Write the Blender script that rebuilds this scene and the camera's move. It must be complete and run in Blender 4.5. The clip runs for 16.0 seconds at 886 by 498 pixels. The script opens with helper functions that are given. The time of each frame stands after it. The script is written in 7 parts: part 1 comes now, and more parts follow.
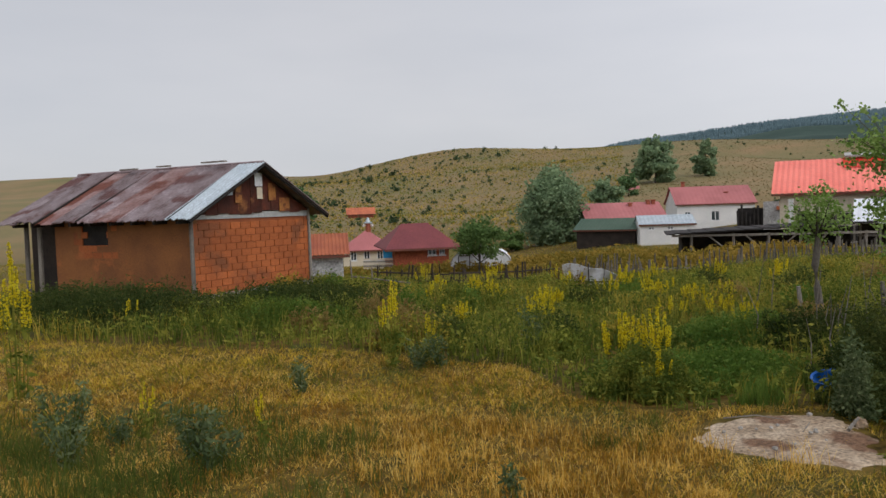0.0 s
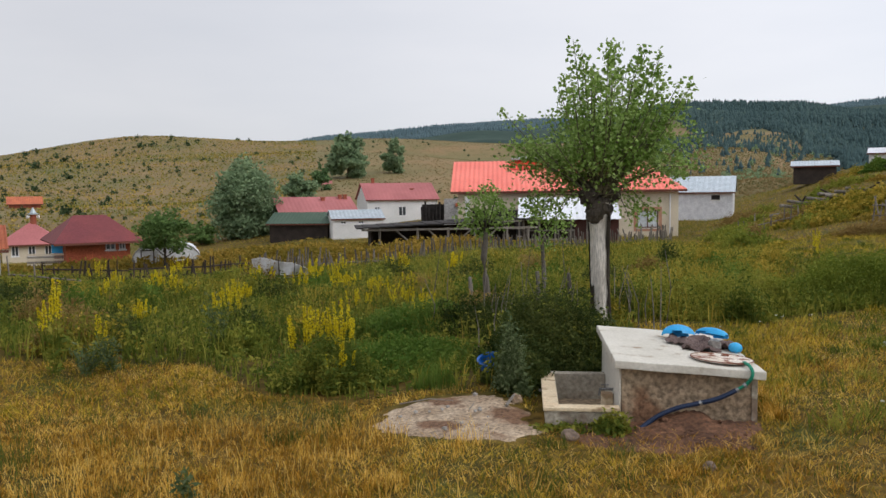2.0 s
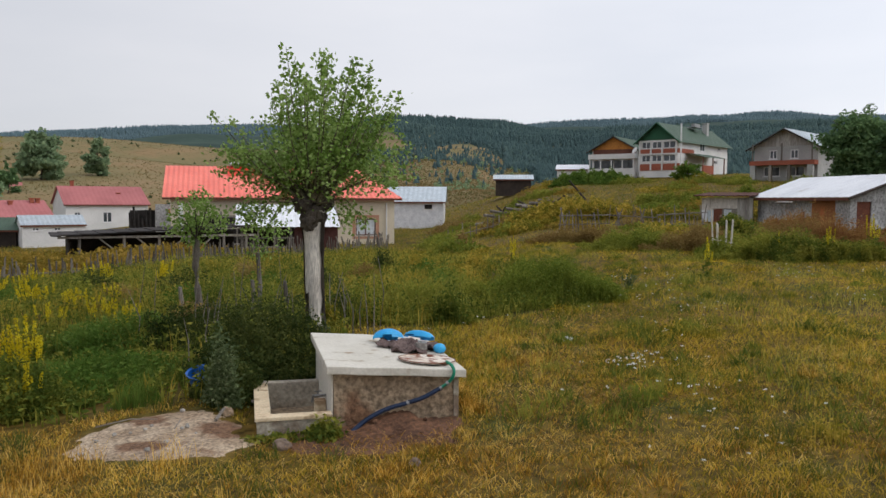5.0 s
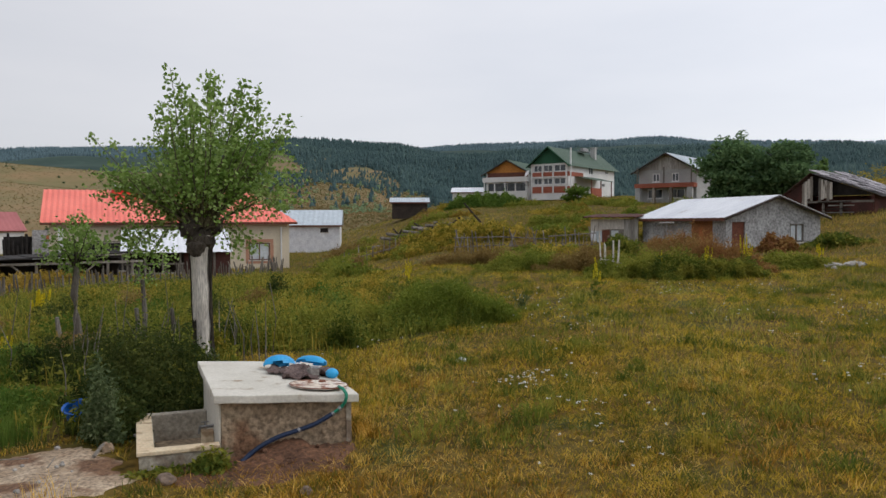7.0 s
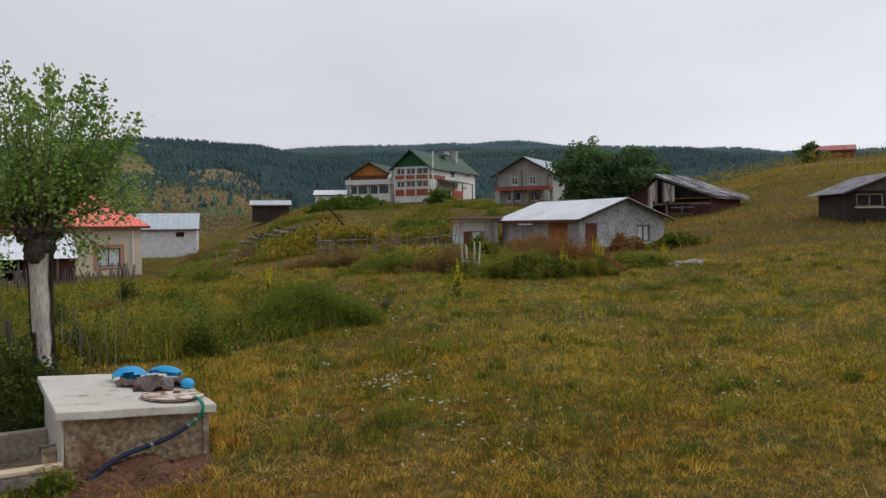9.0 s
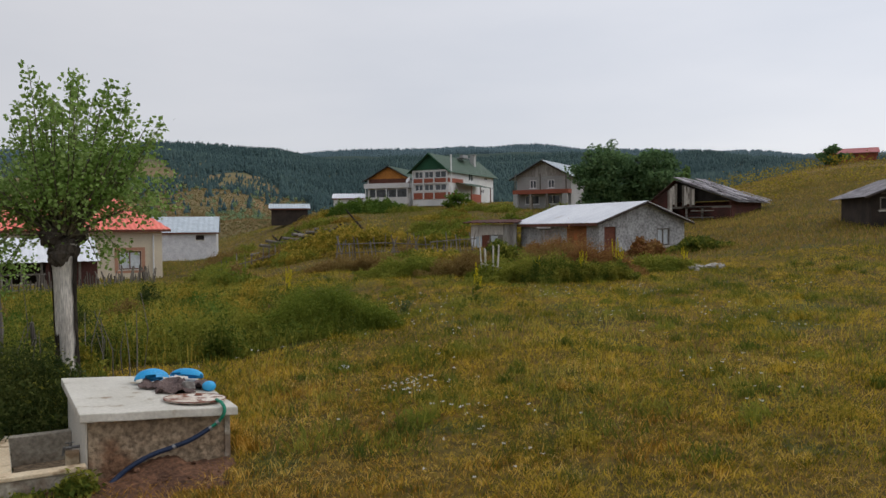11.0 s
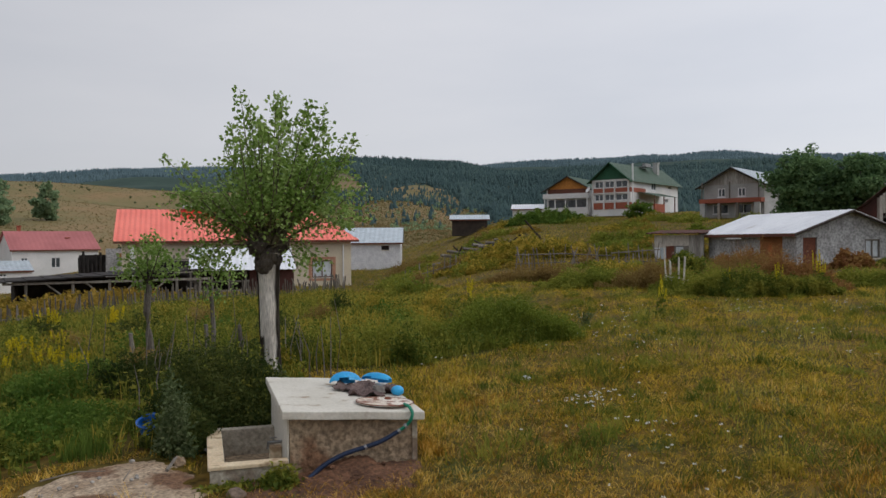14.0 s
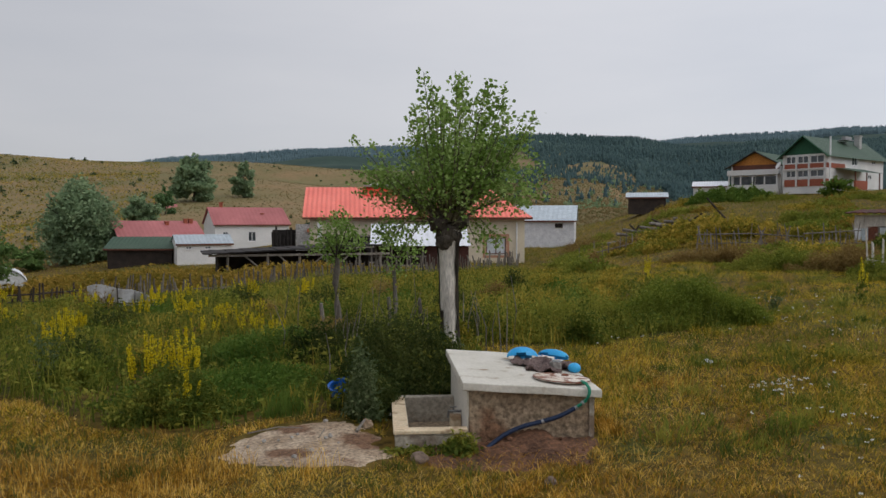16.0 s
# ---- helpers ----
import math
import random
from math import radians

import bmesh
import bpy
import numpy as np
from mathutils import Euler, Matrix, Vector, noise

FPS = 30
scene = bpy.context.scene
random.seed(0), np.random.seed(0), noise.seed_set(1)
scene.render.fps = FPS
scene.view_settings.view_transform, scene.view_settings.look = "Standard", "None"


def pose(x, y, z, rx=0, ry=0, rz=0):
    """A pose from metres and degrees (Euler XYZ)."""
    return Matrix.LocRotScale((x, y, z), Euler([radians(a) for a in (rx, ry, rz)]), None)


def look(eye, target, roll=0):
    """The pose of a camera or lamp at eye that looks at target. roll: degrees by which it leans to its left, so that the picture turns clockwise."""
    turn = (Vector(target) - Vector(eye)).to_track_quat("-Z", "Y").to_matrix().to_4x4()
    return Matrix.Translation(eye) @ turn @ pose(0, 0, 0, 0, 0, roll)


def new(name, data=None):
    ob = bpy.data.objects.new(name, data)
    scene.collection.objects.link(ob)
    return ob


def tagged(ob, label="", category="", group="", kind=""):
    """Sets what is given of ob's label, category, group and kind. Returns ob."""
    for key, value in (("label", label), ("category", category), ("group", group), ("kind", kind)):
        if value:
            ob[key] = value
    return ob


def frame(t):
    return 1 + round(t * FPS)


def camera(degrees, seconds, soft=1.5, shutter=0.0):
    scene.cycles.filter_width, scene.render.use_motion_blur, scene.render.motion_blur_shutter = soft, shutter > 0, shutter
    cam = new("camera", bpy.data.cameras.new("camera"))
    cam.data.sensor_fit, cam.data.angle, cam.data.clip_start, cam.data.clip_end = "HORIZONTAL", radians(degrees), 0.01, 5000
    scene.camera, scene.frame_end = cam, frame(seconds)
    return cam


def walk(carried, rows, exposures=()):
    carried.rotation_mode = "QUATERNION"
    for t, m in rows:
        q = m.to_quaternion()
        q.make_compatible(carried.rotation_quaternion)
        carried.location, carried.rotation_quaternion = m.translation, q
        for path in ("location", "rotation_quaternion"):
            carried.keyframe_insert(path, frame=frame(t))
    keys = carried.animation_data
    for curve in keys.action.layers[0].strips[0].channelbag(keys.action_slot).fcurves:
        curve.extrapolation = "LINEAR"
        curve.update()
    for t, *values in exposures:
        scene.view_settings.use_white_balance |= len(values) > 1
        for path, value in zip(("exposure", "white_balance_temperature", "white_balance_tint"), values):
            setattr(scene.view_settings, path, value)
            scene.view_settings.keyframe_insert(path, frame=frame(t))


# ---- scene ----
EYE = 2.3
cam = camera(58.67, 16.0)
# seconds, x, y, yaw, pitch, lean
ROWS = [
    (0.0, -0.000, -0.041, -0.01, -3.04, -1.85),
    (0.3, 0.030, -0.042, -2.45, -3.85, -1.93),
    (0.5, 0.050, -0.042, -5.65, -4.88, -1.99),
    (1.0, 0.079, -0.006, -11.26, -4.60, -1.42),
    (1.5, 0.100, -0.006, -16.36, -4.11, -0.68),
    (2.0, 0.132, -0.010, -21.97, -3.98, -0.67),
    (2.5, 0.156, -0.018, -28.44, -3.76, -0.37),
    (3.0, 0.171, -0.032, -34.14, -3.93, -0.38),
    (3.5, 0.197, -0.016, -37.60, -3.25, 0.20),
    (3.7, 0.193, -0.026, -38.59, -3.30, 0.06),
    (6.0, 0.234, -0.070, -44.33, -2.81, 0.36),
    (6.5, 0.239, -0.085, -46.49, -2.20, -0.13),
    (7.0, 0.254, -0.124, -49.49, -1.83, -0.18),
    (7.5, 0.263, -0.148, -52.22, -1.90, -0.19),
    (8.0, 0.272, -0.172, -56.63, -1.92, -0.52),
    (8.2, 0.279, -0.170, -58.37, -2.05, -0.59),
    (10.3, 0.280, -0.089, -59.66, -1.59, -0.53),
    (10.5, 0.285, -0.095, -59.19, -1.46, -0.53),
    (11.0, 0.279, -0.102, -58.06, -1.44, -0.51),
    (11.5, 0.252, -0.083, -55.41, -1.15, -0.40),
    (12.0, 0.255, -0.084, -53.50, -1.20, -0.42),
    (12.5, 0.261, -0.079, -52.61, -1.43, -0.26),
    (13.0, 0.265, -0.072, -51.76, -1.03, -0.31),
    (13.5, 0.263, -0.077, -49.45, -1.07, -0.69),
    (14.0, 0.230, -0.061, -45.17, -0.56, -0.43),
    (14.5, 0.201, -0.051, -40.92, 0.01, 0.06),
    (15.0, 0.189, -0.049, -39.21, 0.14, 0.33),
    (15.5, 0.154, -0.070, -36.38, -0.74, -0.25),
    (15.7, 0.135, -0.083, -35.25, -0.95, -0.15),
    (16.0, 0.105, -0.103, -32.67, -2.14, 0.01),
]
walk(cam, [(t, pose(x, y, EYE, 90 + pitch, 0, yaw) @ pose(0, 0, 0, 0, 0, lean)) for t, x, y, yaw, pitch, lean in ROWS],
     exposures=[(0, -0.22), (1.5, -0.06), (3.5, -0.06), (6, -0.20), (7, -0.24), (8, -0.40), (10.5, -0.44), (12.5, -0.44), (14.5, -0.46), (16, -0.46)])

# ---- world: a bright overcast sky and a weak, wide sun ----
world = bpy.data.worlds.new("world")
scene.world = world
world.use_nodes = True
wn, wl = world.node_tree.nodes, world.node_tree.links
sky = wn.new("ShaderNodeTexSky")
sky.sky_type, sky.sun_disc = "NISHITA", False
sky.sun_elevation, sky.sun_rotation = radians(42), radians(140)
gain = wn.new("ShaderNodeVectorMath")
gain.operation = "SCALE"
gain.inputs["Scale"].default_value = 0.09
wl.new(sky.outputs["Color"], gain.inputs[0])
wco = wn.new("ShaderNodeTexCoord")
wmap = wn.new("ShaderNodeMapping")
wmap.inputs["Scale"].default_value = (1.0, 1.0, 4.0)
wl.new(wco.outputs["Generated"], wmap.inputs["Vector"])
cloud = wn.new("ShaderNodeTexNoise")
cloud.inputs["Scale"].default_value, cloud.inputs["Detail"].default_value = 1.6, 5
wl.new(wmap.outputs["Vector"], cloud.inputs["Vector"])
grey = wn.new("ShaderNodeValToRGB")
grey.color_ramp.elements[0].position, grey.color_ramp.elements[1].position = 0.3, 0.75
grey.color_ramp.elements[0].color, grey.color_ramp.elements[1].color = (0.66, 0.68, 0.74, 1), (0.80, 0.80, 0.84, 1)
wl.new(cloud.outputs["Fac"], grey.inputs["Fac"])
cover = wn.new("ShaderNodeMix")
cover.data_type = "RGBA"
cover.inputs["Factor"].default_value = 0.88
wl.new(gain.outputs["Vector"], cover.inputs[6])
wl.new(grey.outputs["Color"], cover.inputs[7])
# the cloud is brightest round the veiled sun
glow = wn.new("ShaderNodeVectorMath")
glow.operation = "DOT_PRODUCT"
glow.inputs[1].default_value = (math.sin(radians(125)) * 0.77, math.cos(radians(125)) * 0.77, 0.64)
wl.new(wco.outputs["Generated"], glow.inputs[0])
veil = wn.new("ShaderNodeMapRange")
veil.inputs["From Min"].default_value, veil.inputs["From Max"].default_value = -0.35, 1.0
veil.inputs["To Min"].default_value, veil.inputs["To Max"].default_value = 0.86, 1.5
wl.new(glow.outputs["Value"], veil.inputs["Value"])
lit = wn.new("ShaderNodeVectorMath")
lit.operation = "SCALE"
wl.new(cover.outputs[2], lit.inputs[0])
wl.new(veil.outputs["Result"], lit.inputs["Scale"])
wl.new(lit.outputs["Vector"], wn["Background"].inputs["Color"])
wn["Background"].inputs["Strength"].default_value = 1.14
sun = new("sun", bpy.data.lights.new("sun", "SUN"))
sun.data.energy, sun.data.angle, sun.data.color = 1.05, radians(30), (1.0, 0.96, 0.9)
sun.matrix_world = look((41, -49, 58), (0, 0, 0))

# ---- materials ----


def mat(name, c1, c2, scale=3.0, fine=40.0, rough=0.85, bump=0.3, vary=0.0, islands=0.0, metal=0.0, stretch=(1, 1, 1), spot=None, spots=(1.0, 0.6), spec=0.3, grain=0.35):
    """Two colours blended by a broad noise, darkened and lightened by a fine one; spot: a third colour in patches; vary: by piece."""
    m = bpy.data.materials.new(name)
    m.use_nodes = True
    n, l = m.node_tree.nodes, m.node_tree.links
    b = n["Principled BSDF"]
    b.inputs["Roughness"].default_value, b.inputs["Metallic"].default_value = rough, metal
    b.inputs["Specular IOR Level"].default_value = spec
    geo = n.new("ShaderNodeNewGeometry")
    mp = n.new("ShaderNodeMapping")
    mp.inputs["Scale"].default_value = stretch
    l.new(geo.outputs["Position"], mp.inputs["Vector"])

    def noise_at(s, detail=4):
        t = n.new("ShaderNodeTexNoise")
        t.inputs["Scale"].default_value, t.inputs["Detail"].default_value = s, detail
        l.new(mp.outputs["Vector"], t.inputs["Vector"])
        return t.outputs["Fac"]

    def ramp(fac, lo, hi):
        r = n.new("ShaderNodeMapRange")
        r.inputs["From Min"].default_value, r.inputs["From Max"].default_value = lo, hi
        l.new(fac, r.inputs["Value"])
        return r.outputs["Result"]

    def mix(fac, a, c, kind="MIX"):
        x = n.new("ShaderNodeMix")
        x.data_type, x.blend_type = "RGBA", kind
        for v, i in ((fac, 0), (a, 6), (c, 7)):
            if isinstance(v, (int, float)):
                x.inputs[i].default_value = v
            elif isinstance(v, tuple):
                x.inputs[i].default_value = (*v, 1)
            else:
                l.new(v, x.inputs[i])
        return x.outputs[2]

    col = mix(ramp(noise_at(scale), 0.35, 0.65), c1, c2)
    if spot:
        col = mix(ramp(noise_at(spots[0], 6), spots[1], spots[1] + 0.08), col, spot)
    small = noise_at(fine, 5)

    def shade(value, amount):
        nonlocal col
        r = n.new("ShaderNodeMapRange")
        r.inputs["To Min"].default_value, r.inputs["To Max"].default_value = 1 - amount, 1 + amount
        l.new(value, r.inputs["Value"])
        sc = n.new("ShaderNodeVectorMath")
        sc.operation = "SCALE"
        l.new(col, sc.inputs[0])
        l.new(r.outputs["Result"], sc.inputs["Scale"])
        col = sc.outputs["Vector"]

    shade(ramp(small, 0.3, 0.7), grain)
    if vary:
        shade(n.new("ShaderNodeObjectInfo").outputs["Random"], vary)
    if islands:
        shade(geo.outputs["Random Per Island"], islands)
    l.new(col, b.inputs["Base Color"])
    if bump:
        bp = n.new("ShaderNodeBump")
        bp.inputs["Strength"].default_value, bp.inputs["Distance"].default_value = bump, 0.02
        l.new(small, bp.inputs["Height"])
        l.new(bp.outputs["Normal"], b.inputs["Normal"])
    return m


def leafy(name, c1, c2, c3, scale=0.5, through_light=0.42, clump=0.0):
    """Leaves and blades: three colours, by place and by piece, some light shining through."""
    m = bpy.data.materials.new(name)
    m.use_nodes = True
    n, l = m.node_tree.nodes, m.node_tree.links
    b = n["Principled BSDF"]
    b.inputs["Roughness"].default_value, b.inputs["Specular IOR Level"].default_value = 0.75, 0.12
    geo = n.new("ShaderNodeNewGeometry")
    t = n.new("ShaderNodeTexNoise")
    t.inputs["Scale"].default_value, t.inputs["Detail"].default_value = scale, 5
    l.new(geo.outputs["Position"], t.inputs["Vector"])
    add = n.new("ShaderNodeMath")
    add.operation = "MULTIPLY_ADD"
    add.inputs[1].default_value = 0.75
    l.new(geo.outputs["Random Per Island"], add.inputs[0])
    sub = n.new("ShaderNodeMath")
    sub.operation = "MULTIPLY_ADD"
    sub.inputs[1].default_value, sub.inputs[2].default_value = 1.7, -0.77
    l.new(t.outputs["Fac"], sub.inputs[0])
    l.new(sub.outputs[0], add.inputs[2])
    total = add
    if clump:
        t2 = n.new("ShaderNodeTexNoise")
        t2.inputs["Scale"].default_value, t2.inputs["Detail"].default_value = clump, 4
        l.new(geo.outputs["Position"], t2.inputs["Vector"])
        mid = n.new("ShaderNodeMath")
        mid.operation = "MULTIPLY_ADD"
        mid.inputs[1].default_value, mid.inputs[2].default_value = 2.6, -1.3
        l.new(t2.outputs["Fac"], mid.inputs[0])
        total = n.new("ShaderNodeMath")
        total.operation = "ADD"
        l.new(mid.outputs[0], total.inputs[0])
        l.new(add.outputs[0], total.inputs[1])
    r = n.new("ShaderNodeValToRGB")
    e = r.color_ramp.elements
    e[0].color, e[1].color = (*c1, 1), (*c3, 1)
    e[0].position, e[1].position = 0.15, 0.9
    e.new(0.5).color = (*c2, 1)
    l.new(total.outputs[0], r.inputs["Fac"])
    l.new(r.outputs["Color"], b.inputs["Base Color"])
    if through_light:
        tr = n.new("ShaderNodeBsdfTranslucent")
        l.new(r.outputs["Color"], tr.inputs["Color"])
        ms = n.new("ShaderNodeMixShader")
        ms.inputs["Fac"].default_value = through_light
        l.new(b.outputs["BSDF"], ms.inputs[1])
        l.new(tr.outputs["BSDF"], ms.inputs[2])
        l.new(ms.outputs["Shader"], n["Material Output"].inputs["Surface"])
    return m


def soil(name):
    """The land: matted meadow near by, dry ochre grass on the hills, dark woodland floor on the ridges."""
    m = mat(name, (0.14, 0.084, 0.017), (0.075, 0.06, 0.012), 0.5, 7.0, bump=0.6, grain=0.6, spot=(0.07, 0.07, 0.015), spots=(0.6, 0.55), spec=0.1)
    n, l = m.node_tree.nodes, m.node_tree.links
    b = n["Principled BSDF"]
    near = b.inputs["Base Color"].links[0].from_socket
    geo = n.new("ShaderNodeNewGeometry")
    flat = n.new("ShaderNodeVectorMath")
    flat.operation = "MULTIPLY"
    flat.inputs[1].default_value = (1, 1, 0)
    l.new(geo.outputs["Position"], flat.inputs[0])
    far = n.new("ShaderNodeVectorMath")
    far.operation = "LENGTH"
    l.new(flat.outputs["Vector"], far.inputs[0])

    def blend(base, lo, hi, colour):
        r = n.new("ShaderNodeMapRange")
        r.inputs["From Min"].default_value, r.inputs["From Max"].default_value = lo, hi
        l.new(far.outputs["Value"], r.inputs["Value"])
        x = n.new("ShaderNodeMix")
        x.data_type = "RGBA"
        l.new(r.outputs["Result"], x.inputs[0])
        l.new(base, x.inputs[6])
        l.new(colour, x.inputs[7])
        return x.outputs[2]

    def mottled(c1, c2, scale, lo, hi):
        t = n.new("ShaderNodeTexNoise")
        t.inputs["Scale"].default_value, t.inputs["Detail"].default_value, t.inputs["Roughness"].default_value = scale, 12, 0.72
        l.new(geo.outputs["Position"], t.inputs["Vector"])
        r = n.new("ShaderNodeValToRGB")
        e = r.color_ramp.elements
        e[0].position, e[1].position, e[0].color, e[1].color = lo, hi, (*c1, 1), (*c2, 1)
        l.new(t.outputs["Fac"], r.inputs["Fac"])
        return r.outputs["Color"]

    col = blend(near, 70, 150, mottled((0.15, 0.145, 0.062), (0.255, 0.175, 0.09), 0.03, 0.36, 0.62))
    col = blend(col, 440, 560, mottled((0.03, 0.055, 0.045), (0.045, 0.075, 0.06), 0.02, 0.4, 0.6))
    l.new(col, b.inputs["Base Color"])
    return m


